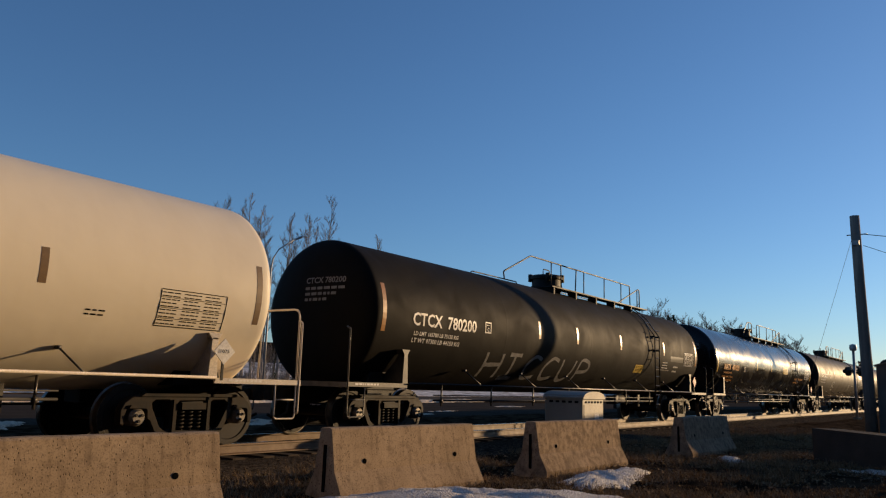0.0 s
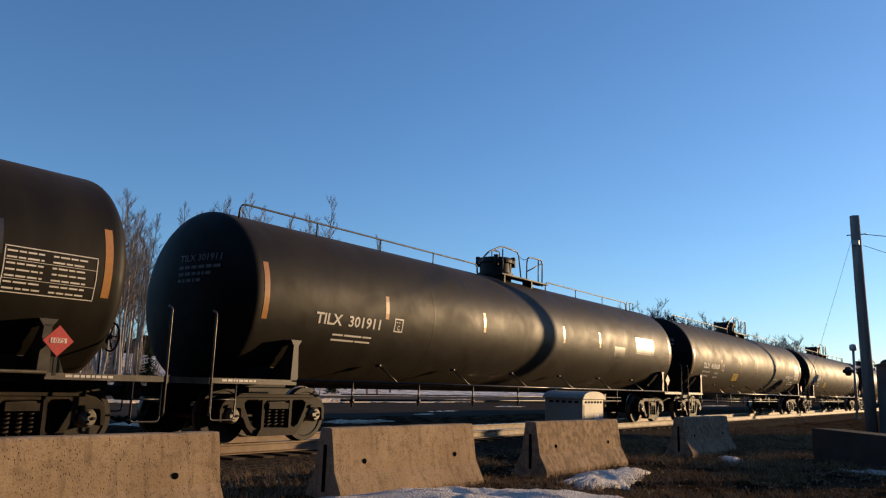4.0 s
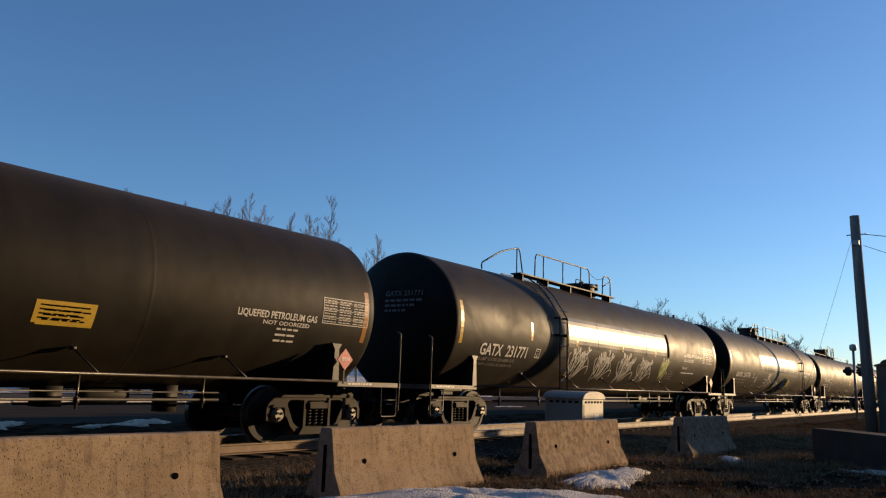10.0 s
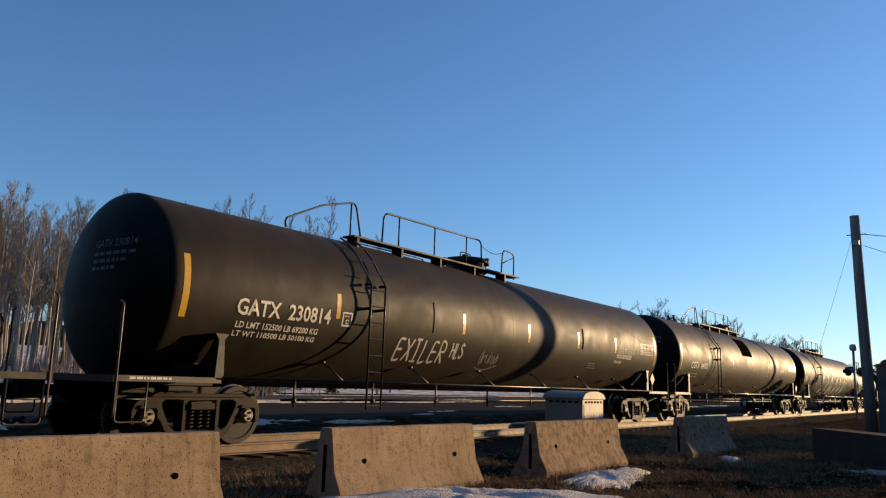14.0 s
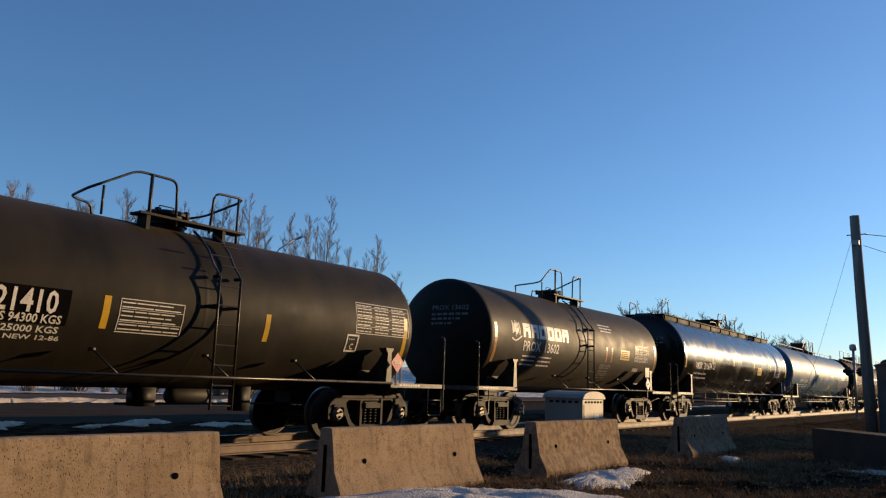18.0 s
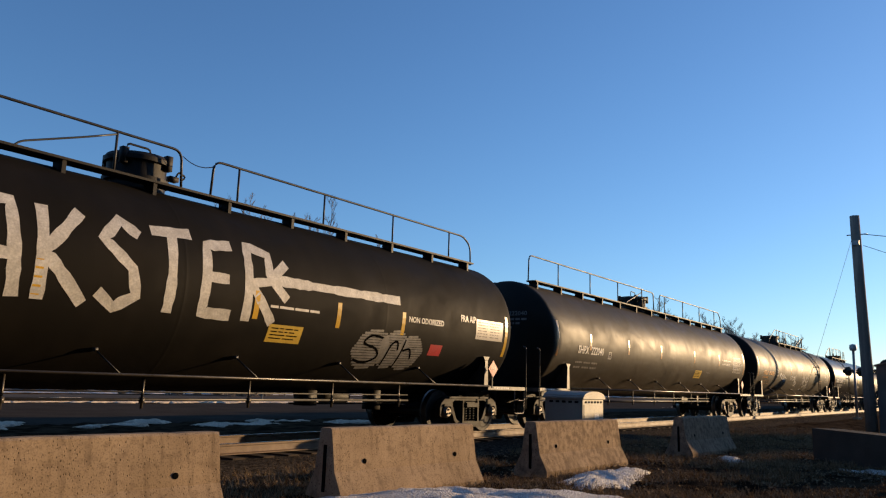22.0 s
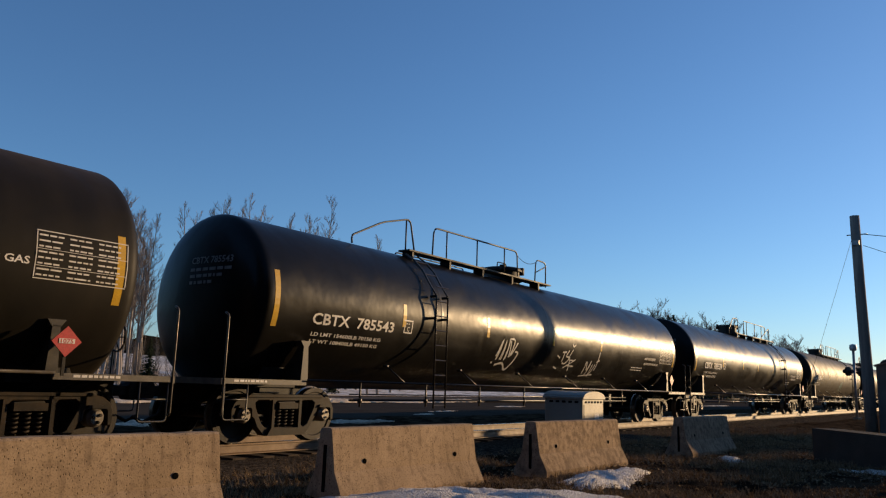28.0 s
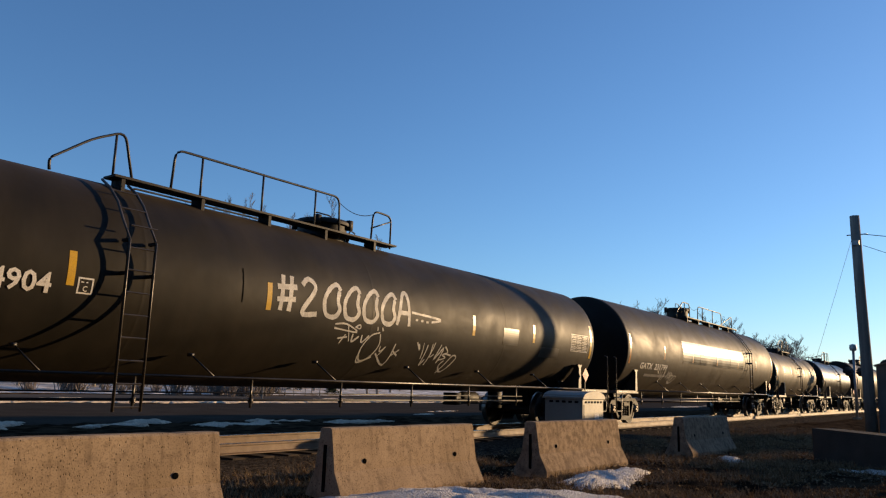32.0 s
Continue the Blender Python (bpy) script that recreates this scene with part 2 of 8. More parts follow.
def concrete(name, worn):
    """Old cast concrete: tan cement, dark air pits, run-off streaks from the top and grey grime."""
    m, n, l, p = shader(name)
    co = n.new("ShaderNodeTexCoord")
    mp = n.new("ShaderNodeMapping")
    mp.inputs["Scale"].default_value = (6.0, 3.0, 0.60)
    l.new(co.outputs["Object"], mp.inputs[0])
    streak, blotch, fine = (n.new("ShaderNodeTexNoise") for _ in range(3))
    for t, s, d in ((streak, 2.2, 6), (blotch, 1.5, 5), (fine, 62, 4)):
        t.inputs["Scale"].default_value, t.inputs["Detail"].default_value = s, d
    l.new(mp.outputs[0], streak.inputs[0])
    l.new(co.outputs["Object"], blotch.inputs[0])
    l.new(co.outputs["Object"], fine.inputs[0])
    speck = n.new("ShaderNodeTexNoise")
    speck.inputs["Scale"].default_value, speck.inputs["Detail"].default_value = 9, 3
    l.new(co.outputs["Object"], speck.inputs[0])
    pits = n.new("ShaderNodeTexVoronoi")
    pits.inputs["Scale"].default_value, pits.inputs["Randomness"].default_value = 40, 1.0
    pm = n.new("ShaderNodeMapping")
    pm.inputs["Scale"].default_value = (1.3, 1.0, 0.55)
    l.new(co.outputs["Object"], pm.inputs[0])
    l.new(pm.outputs[0], pits.inputs[0])

    def ramp(src, a, b, lo, hi):
        r = n.new("ShaderNodeMapRange")
        for i, v in enumerate((a, b, lo, hi)):
            r.inputs[i + 1].default_value = v
        l.new(src, r.inputs[0])
        return r.outputs[0]

    def mixed(fac, a, b):
        x = n.new("ShaderNodeMix")
        x.data_type = "RGBA"
        l.new(fac, x.inputs[0])
        for i, v in ((6, a), (7, b)):
            if isinstance(v, tuple):
                x.inputs[i].default_value = (*v, 1)
            else:
                l.new(v, x.inputs[i])
        return x.outputs[2]
    c = mixed(ramp(blotch.outputs[0], 0.35, 0.65, 0, 1), (0.475, 0.355, 0.237), (0.35, 0.258, 0.168))
    c = mixed(ramp(streak.outputs[0], 0.54 - 0.05 * worn, 0.74, 0, 0.70 - 0.15 * worn), c, (0.17, 0.125, 0.085))
    c = mixed(ramp(fine.outputs[0], 0.49, 0.69, 0, 0.65), c, (0.18, 0.13, 0.09))
    c = mixed(ramp(speck.outputs[0], 0.52 - 0.10 * worn, 0.72 - 0.06 * worn, 0, 0.5 + 0.25 * worn), c, (0.16, 0.115, 0.08))
    pit = n.new("ShaderNodeMath")
    pit.operation = "MULTIPLY"
    l.new(ramp(pits.outputs["Distance"], 0.14, 0.24, 1, 0), pit.inputs[0])
    l.new(ramp(streak.outputs[0], 0.42, 0.54, 0, 1), pit.inputs[1])
    c = mixed(pit.outputs[0], c, (0.045, 0.032, 0.022))
    l.new(c, p.inputs["Base Color"])
    p.inputs["Roughness"].default_value = 0.95
    p.inputs["Specular IOR Level"].default_value = 0.04
    h = n.new("ShaderNodeMath")
    h.operation = "SUBTRACT"
    l.new(ramp(fine.outputs[0], 0, 1, 0, 0.35), h.inputs[0])
    l.new(pit.outputs[0], h.inputs[1])
    bu = n.new("ShaderNodeBump")
    bu.inputs["Strength"].default_value, bu.inputs["Distance"].default_value = 0.7, 0.007
    l.new(h.outputs[0], bu.inputs["Height"])
    l.new(bu.outputs[0], p.inputs["Normal"])
    return m


M_CONCRETE, M_STAINED = concrete("weathered_concrete", 0.0), concrete("stained_concrete", 1.0)


# ---------------------------------------------------------------- mesh tools
def part(name, bm, material, parent=None, label="", smooth=0):
    """Links a bmesh as one mesh object; smooth: the angle in degrees under which edges are shaded round."""
    me = bpy.data.meshes.new(name)
    if smooth:
        for f in bm.faces:
            f.smooth = True
        lim = radians(smooth)
        for e in bm.edges:
            if len(e.link_faces) == 2 and e.calc_face_angle(0) > lim:
                e.smooth = False
    bm.to_mesh(me)
    bm.free()
    for m in (material if isinstance(material, (list, tuple)) else [material]):
        me.materials.append(m)
    ob = new(name, me)
    ob.parent = parent
    if label:
        ob["label"] = label
    return ob


def share(name, me, parent, m=None, label=""):
    ob = new(name, me)
    ob.parent = parent
    if m is not None:
        ob.matrix_basis = m
    if label:
        ob["label"] = label
    return ob


def thing(name, label, category, group="", kind=""):
    return tagged(new(name), label, category, group, kind)


def box(bm, x0, x1, y0, y1, z0, z1, mat=0):
    v = [bm.verts.new((x, y, z)) for x in (x0, x1) for y in (y0, y1) for z in (z0, z1)]
    fs = [bm.faces.new([v[i] for i in q]) for q in ((0, 1, 3, 2), (4, 6, 7, 5), (0, 4, 5, 1), (2, 3, 7, 6), (0, 2, 6, 4), (1, 5, 7, 3))]
    for f in fs:
        f.material_index = mat
    return v


def bevel(bm, w, seg=1, ang=30):
    es = [e for e in bm.edges if len(e.link_faces) == 2 and e.calc_face_angle(0) > radians(ang)]
    bmesh.ops.bevel(bm, geom=es, offset=w, segments=seg, affect="EDGES", profile=0.5)


def fillet(pts, r, n=4):
    """Rounds the corners of a polyline."""
    pts = [Vector(p) for p in pts]
    out = [pts[0]]
    for a, b, c in zip(pts, pts[1:], pts[2:]):
        u, w = (a - b), (c - b)
        k = min(r, u.length * 0.45, w.length * 0.45)
        p, q = b + u.normalized() * k, b + w.normalized() * k
        for i in range(n + 1):
            t = i / n
            out.append(p * (1 - t) ** 2 + b * 2 * t * (1 - t) + q * t * t)
    out.append(pts[-1])
    return out


def tube(bm, pts, r, n=6, mat=0, r1=None):
    """A round bar along a polyline."""
    pts = [Vector(p) for p in pts]
    rings = []
    for i, p in enumerate(pts):
        d = (pts[min(i + 1, len(pts) - 1)] - pts[max(i - 1, 0)]).normalized()
        a = d.cross(Vector((0, 0, 1)) if abs(d.z) < 0.9 else Vector((1, 0, 0))).normalized()
        b = d.cross(a)
        k = r if r1 is None else r + (r1 - r) * i / max(1, len(pts) - 1)
        rings.append([bm.verts.new(p + (a * math.cos(2 * math.pi * j / n) + b * math.sin(2 * math.pi * j / n)) * k) for j in range(n)])
    for u, w in zip(rings, rings[1:]):
        for j in range(n):
            f = bm.faces.new((u[j], u[(j + 1) % n], w[(j + 1) % n], w[j]))
            f.material_index = mat
    for ring, flip in ((rings[0], 1), (rings[-1], 0)):
        if n > 2:
            f = bm.faces.new(ring[::-1] if flip else ring)
            f.material_index = mat
    return rings


def revolve(bm, profile, axis="x", n=32, mat=0, centre=(0, 0, 0)):
    """Turns a profile of (along, radius) round an axis."""
    c = Vector(centre)
    rings = []
    for s, r in profile:
        ring = []
        for j in range(n):
            a = 2 * math.pi * j / n
            u, w = r * math.cos(a), r * math.sin(a)
            ring.append(bm.verts.new(c + Vector({"x": (s, u, w), "y": (w, s, u), "z": (u, w, s)}[axis])))
        rings.append(ring)
    for p, q in zip(rings, rings[1:]):
        for j in range(n):
            f = bm.faces.new((p[j], p[(j + 1) % n], q[(j + 1) % n], q[j]))
            f.material_index = mat
    bm.faces.new(rings[0][::-1]).material_index = mat
    bm.faces.new(rings[-1]).material_index = mat
    bmesh.ops.recalc_face_normals(bm, faces=bm.faces[:])


def prism(bm, outline, y0, y1, mat=0):
    """A plate: an outline in x, z between y0 and y1."""
    a = [bm.verts.new((x, y0, z)) for x, z in outline]
    b = [bm.verts.new((x, y1, z)) for x, z in outline]
    n = len(outline)
    fs = [bm.faces.new(a), bm.faces.new(b[::-1])]
    fs += [bm.faces.new((a[i], b[i], b[(i + 1) % n], a[(i + 1) % n])) for i in range(n)]
    for f in fs:
        f.material_index = mat
    bmesh.ops.recalc_face_normals(bm, faces=fs)


# ---------------------------------------------------------------- trucks, built once
def wheelset_mesh():
    bm = bmesh.new()
    for s in (-1, 1):
        prof = [(-0.055, 0.10), (-0.055, 0.37), (-0.07, 0.385), (-0.07, 0.455), (0.050, 0.460), (0.062, 0.484), (0.078, 0.484), (0.085, 0.455), (0.070, 0.39), (0.030, 0.36), (0.020, 0.15), (0.09, 0.13), (0.09, 0.10)]
        n0 = len(bm.faces)
        bm2 = bmesh.new()
        revolve(bm2, prof, "y", 36)
        if s > 0:
            bmesh.ops.scale(bm2, vec=(1, -1, 1), verts=bm2.verts[:])
            bmesh.ops.reverse_faces(bm2, faces=bm2.faces[:])
        bmesh.ops.translate(bm2, vec=(0, s * 0.765, 0), verts=bm2.verts[:])
        for f in bm2.faces:
            c = f.calc_center_median()
            if math.hypot(c.x, c.z) > 0.452:
                f.material_index = 1
        me = bpy.data.meshes.new("tmp")
        bm2.to_mesh(me)
        bm2.free()
        bm.from_mesh(me)
        bpy.data.meshes.remove(me)
        # roller bearing and its end cap with three bolts
        b0 = len(bm.faces)
        revolve(bm, [(s * 0.86, 0.07), (s * 0.90, 0.125), (s * 1.06, 0.125), (s * 1.09, 0.10), (s * 1.115, 0.09)], "y", 20, 2)
        for k in range(3):
            a = 2 * math.pi * k / 3 + 0.5
            revolve(bm, [(s * 1.11, 0.022), (s * 1.135, 0.022)], "y", 6, 0, (0.055 * math.cos(a), 0, 0.055 * math.sin(a)))
    revolve(bm, [(-0.84, 0.085), (0.84, 0.085)], "y", 16)
    ob = part("wheelset", bm, [M_WHEEL, M_TREAD, M_CAP], None, "", 35)
    me = ob.data
    bpy.data.objects.remove(ob)
    return me


def keep(ob):
    me = ob.data
    bpy.data.objects.remove(ob)
    return me


def cutout(bm, outer, holes, y0, y1):
    """A plate of the outer outline (x, z) with holes in it, between y0 and y1."""
    edges = []
    for loop in (outer, *holes):
        vs = [bm.verts.new((x, y0, z)) for x, z in loop]
        edges += [bm.edges.new((vs[k], vs[(k + 1) % len(vs)])) for k in range(len(vs))]
    r = bmesh.ops.triangle_fill(bm, use_beauty=True, use_dissolve=False, edges=edges)
    faces = [f for f in r["geom"] if isinstance(f, bmesh.types.BMFace)]
    e = bmesh.ops.extrude_face_region(bm, geom=faces)
    bmesh.ops.translate(bm, vec=(0, y1 - y0, 0), verts=[v for v in e["geom"] if isinstance(v, bmesh.types.BMVert)])
    bmesh.ops.recalc_face_normals(bm, faces=bm.faces[:])


def sideframe_mesh():
    """A cast truck side frame: one plate with a spring opening, two kidney windows and two bearing pockets, with raised flanges."""
    half = [(0.0, 0.79), (0.45, 0.79), (0.80, 0.775), (0.98, 0.735), (1.09, 0.66), (1.145, 0.55), (1.14, 0.36), (1.07, 0.35), (1.055, 0.55), (0.99, 0.60), (0.79, 0.60), (0.735, 0.55), (0.725, 0.43), (0.675, 0.40), (0.60, 0.26), (0.46, 0.13), (0.0, 0.12)]
    outer = half[:-1] + [half[-1]] + [(-x, z) for x, z in half[-2:0:-1]]
    kidney = [(0.345, 0.29), (0.345, 0.65), (0.385, 0.695), (0.60, 0.695), (0.66, 0.655), (0.645, 0.575), (0.51, 0.315), (0.42, 0.255)]
    spring = [(-0.25, 0.255), (0.25, 0.255), (0.25, 0.62), (0.20, 0.685), (-0.20, 0.685), (-0.25, 0.62)]
    bm = bmesh.new()
    cutout(bm, outer, [kidney, [(-x, z) for x, z in kidney[::-1]], spring], -0.075, 0.075)
    bevel(bm, 0.012, 1, 40)
    n = len(bm.faces)
    for s in (-1, 1):
        prism(bm, [(s * 0.325, 0.24), (s * 0.268, 0.24), (s * 0.268, 0.70), (s * 0.325, 0.70)], -0.11, 0.10)
        prism(bm, [(s * 1.03, 0.58), (s * 0.75, 0.58), (s * 0.78, 0.625), (s * 1.00, 0.625)], -0.11, 0.11)
    prism(bm, [(-0.42, 0.125), (0.42, 0.125), (0.34, 0.245), (-0.34, 0.245)], -0.125, 0.125)
    prism(bm, [(-0.86, 0.745), (0.86, 0.745), (0.80, 0.787), (-0.80, 0.787)], -0.105, 0.105)
    prism(bm, [(-0.21, 0.56), (0.21, 0.56), (0.21, 0.655), (-0.21, 0.655)], -0.15, 0.05)
    return keep(part("sideframe", bm, M_CAST, None, "", 40))


def spring_mesh():
    bm = bmesh.new()
    pts = [(0.058 * math.cos(a), 0.058 * math.sin(a), 0.0 + 0.27 * a / (2 * math.pi * 5)) for a in (2 * math.pi * 5 * i / 40 for i in range(41))]
    tube(bm, pts, 0.017, 5)
    return keep(part("spring", bm, M_CAST, None, "", 60))


def bolster_mesh():
    bm = bmesh.new()
    box(bm, -0.20, 0.20, -1.08, 1.08, 0.56, 0.68)
    box(bm, -0.22, 0.22, -0.55, 0.55, 0.48, 0.76)
    revolve(bm, [(0.74, 0.20), (0.84, 0.20)], "z", 16)
    bevel(bm, 0.015, 1, 40)
    for s in (-1, 1):
        tube(bm, [(s * 0.42, -0.72, 0.33), (s * 0.42, 0.72, 0.33)], 0.045, 6)
        box(bm, s * 0.40, s * 0.50, -0.80, -0.69, 0.25, 0.52)
        box(bm, s * 0.40, s * 0.50, 0.69, 0.80, 0.25, 0.52)
    return keep(part("truck_bolster", bm, M_STEEL, None, "", 40))


WHEELSET, SIDEFRAME, SPRING, BOLSTER = wheelset_mesh(), sideframe_mesh(), spring_mesh(), bolster_mesh()
WHEELS = []                     # (wheelset, car's middle at 0 s, place on the car)


def truck(car, x, middle):
    b = share("truck", BOLSTER, car, pose(x, 0, 0), "dusty cast steel four-wheel truck")
    for s in (-1, 1):
        share("sideframe", SIDEFRAME, b, pose(0, s * 0.985, 0))
        for k in (-0.15, 0.0, 0.15):
            share("spring", SPRING, b, pose(k, s * 1.0, 0.262))
        ws = share("wheelset", WHEELSET, b, pose(s * 0.889, 0, 0.457))
        WHEELS.append((ws, middle, x, s * 0.889))


# ---------------------------------------------------------------- tank shell and what is painted on it
def tank_mesh(h, R, zc, head, seams):
    bm = bmesh.new()
    prof = []
    n = 12
    for i in range(n + 1):
        a = math.pi / 2 * i / n
        prof.append((-h - head * math.cos(a), max(0.02, R * math.sin(a) ** 0.8)))
    prof.append((-h + 0.06, R))
    for s in seams:
        prof += [(s - 0.06, R), (s - 0.018, R), (s - 0.008, R + 0.0011), (s + 0.008, R + 0.0011), (s + 0.018, R), (s + 0.06, R)]
    prof.append((h - 0.06, R))
    for i in range(n + 1):
        a = math.pi / 2 * (1 - i / n)
        prof.append((h + head * math.cos(a), max(0.02, R * math.sin(a) ** 0.8)))
    revolve(bm, prof, "x", 72, 0, (0, 0, zc))
    return bm


class Skin:
    """The near side of a tank: u along the car, z height."""

    def __init__(self, R, zc):
        self.R, self.zc = R, zc

    def at(self, u, z, lift=0.008):
        a = math.asin(max(-0.999, min(0.999, (z - self.zc) / self.R)))
        return self.turn(u, a, lift)

    def turn(self, u, a, lift):
        r = self.R + lift
        return Vector((u, -r * math.cos(a), self.zc + r * math.sin(a)))

    def ang(self, z):
        return math.asin(max(-0.999, min(0.999, (z - self.zc) / self.R)))


def patch(bm, skin, u0, u1, z0, z1, lift=0.006, n=6, mat=0, slant=0.0):
    """A thin sheet that follows the tank."""
    a0, a1 = skin.ang(z0), skin.ang(z1)
    if abs(z1 - z0) < 0.14 * n:
        lift = 0.0018 + 0.25 * lift
    rows = []
    for i in range(n + 1):
        a = a0 + (a1 - a0) * i / n
        k = slant * i / n
        rows.append([bm.verts.new(skin.turn(u + k, a, lift)) for u in (u0, u1)])
    for p, q in zip(rows, rows[1:]):
        bm.faces.new((p[0], p[1], q[1], q[0])).material_index = mat
    low = [[bm.verts.new(skin.turn(u + slant * i / n, a0 + (a1 - a0) * i / n, 0.001)) for u in (u0, u1)] for i in range(n + 1)]
    for i in range(n):
        for k in (0, 1):
            bm.faces.new((rows[i][k], rows[i + 1][k], low[i + 1][k], low[i][k])).material_index = mat
    for i in (0, n):
        bm.faces.new((rows[i][0], rows[i][1], low[i][1], low[i][0])).material_index = mat


GLYPHS = {}


def glyphs(text):
    if text not in GLYPHS:
        cu = bpy.data.curves.new("text", "FONT")
        cu.body, cu.resolution_u = text, 2
        cu.offset = 0.020
        ob = new("text", cu)
        dg = bpy.context.evaluated_depsgraph_get()
        dg.update()
        me = ob.evaluated_get(dg).to_mesh()
        vs = [tuple(v.co) for v in me.vertices]
        fs = [tuple(p.vertices) for p in me.polygons]
        ob.evaluated_get(dg).to_mesh_clear()
        bpy.data.objects.remove(ob)
        bpy.data.curves.remove(cu)
        GLYPHS[text] = (vs, fs)
    return GLYPHS[text]


def lettering(name, tank, skin, text, u0, u1, z0, cap, material, label="", lift=0.009):
    """Letters of that cap height, fitted between u0 and u1, with their feet at height z0, on the tank's near side."""
    vs, fs = glyphs(text)
    xs = [v[0] for v in vs]
    x0, x1 = min(xs), max(xs)
    a0 = skin.ang(z0)
    k = cap / 0.70
    lift = 0.0032 + 1.1 * cap * cap / (8 * skin.R)
    pts = [skin.turn(u0 + (v[0] - x0) / (x1 - x0) * (u1 - u0), a0 + v[1] * k / skin.R, lift) for v in vs]
    groups = letters(vs, fs) if cap >= 0.17 else [fs]
    for group in groups:
        used = sorted({i for f in group for i in f})
        slot = {i: n for n, i in enumerate(used)}
        me = bpy.data.meshes.new(name)
        me.from_pydata([pts[i] for i in used], [], [tuple(slot[i] for i in f) for f in group])
        me.materials.append(material)
        share(name if len(groups) == 1 else "stencilled_letter", me, tank, None, label)


def letters(vs, fs):
    """The faces of a line of text, apart by the gaps between its letters."""
    spans = sorted(((min(vs[i][0] for i in f), max(vs[i][0] for i in f), f) for f in fs), key=lambda q: q[0])
    groups, end = [], -1e9
    for a, b, f in spans:
        if a > end + 1e-4:
            groups.append([])
        groups[-1].append(f)
        end = max(end, b)
    return groups


def ribbon(bm, skin, pts, width, lift=0.008, mat=0, ragged=0.0, rnd=random):
    """A painted stroke on the tank through points (u, z)."""
    pts = [Vector((p[0], p[1])) for p in pts]
    lift = 0.0015 + 0.28 * lift
    fine = []
    for a, b in zip(pts, pts[1:]):
        n = max(1, int((b - a).length / 0.10))
        fine += [a.lerp(b, i / n) for i in range(n)]
    fine.append(pts[-1])
    prev = None
    for i, p in enumerate(fine):
        d = (fine[min(i + 1, len(fine) - 1)] - fine[max(i - 1, 0)])
        d = d.normalized() if d.length > 1e-6 else Vector((1, 0))
        nn = Vector((-d.y, d.x)) * width * (1 + ragged * rnd.uniform(-1, 1)) / 2
        row = [bm.verts.new(skin.at(*(p + nn), lift)), bm.verts.new(skin.at(*(p - nn), lift))]
        if prev:
            bm.faces.new((prev[0], prev[1], row[1], row[0])).material_index = mat
        prev = row


def smooth_path(pts, n=5):
    """A Catmull-Rom curve through points."""
    p = [pts[0], *pts, pts[-1]]
    out = []
    for a, b, c, d in zip(p, p[1:], p[2:], p[3:]):
        for i in range(n):
            t = i / n
            out.append(tuple(0.5 * (2 * b[k] + (c[k] - a[k]) * t + (2 * a[k] - 5 * b[k] + 4 * c[k] - d[k]) * t * t + (3 * b[k] - a[k] - 3 * c[k] + d[k]) * t ** 3) for k in (0, 1)))
    out.append(tuple(pts[-1]))
    return out


def scrawl(tank, skin, u0, u1, z0, z1, seed, material, width=0.035, n=5, label="sprayed graffiti tag"):
    """An unreadable sprayed tag: a run of loops with hooks and a few straight strokes."""
    rnd = random.Random(seed)
    bm = bmesh.new()
    n, width = int(n * 1.5 + 0.5), width * 0.68
    step, tall = (u1 - u0) / n, z1 - z0
    for i in range(n):
        a = u0 + step * (i + 0.5)
        lift = 0.007 + 0.0006 * (i % 3)
        low, high = z0 + tall * rnd.uniform(0.0, 0.25), z0 + tall * rnd.uniform(0.7, 1.0)
        m, r = (low + high) / 2, (high - low) / 2
        turn, start, sense = rnd.uniform(3.5, 8.5), rnd.uniform(0, 6.28), rnd.choice((-1, 1))
        pts = [(a + step * (0.42 * math.cos(start + sense * turn * k / 9) * (1 - 0.05 * k) + 0.05 * k), m + r * math.sin(start + sense * turn * k / 9) * (1 - 0.04 * k)) for k in range(10)]
        ribbon(bm, skin, smooth_path(pts, 4), width * rnd.uniform(0.75, 1.15), lift)
        if rnd.random() < 0.6:
            x = a + step * rnd.uniform(-0.35, 0.35)
            ribbon(bm, skin, smooth_path([(x, low - 0.1 * tall), (x + step * rnd.uniform(-0.1, 0.2), m), (x + step * rnd.uniform(-0.15, 0.25), high + 0.15 * tall)], 4), width * 0.9, lift + 0.0005)
    if seed % 2:
        ribbon(bm, skin, smooth_path([(u0, z0 - 0.05), ((u0 + u1) / 2, z0 - 0.10), (u1 + 0.1, z0 + 0.02)]), width, 0.009)
    return part("graffiti", bm, material, tank, label)


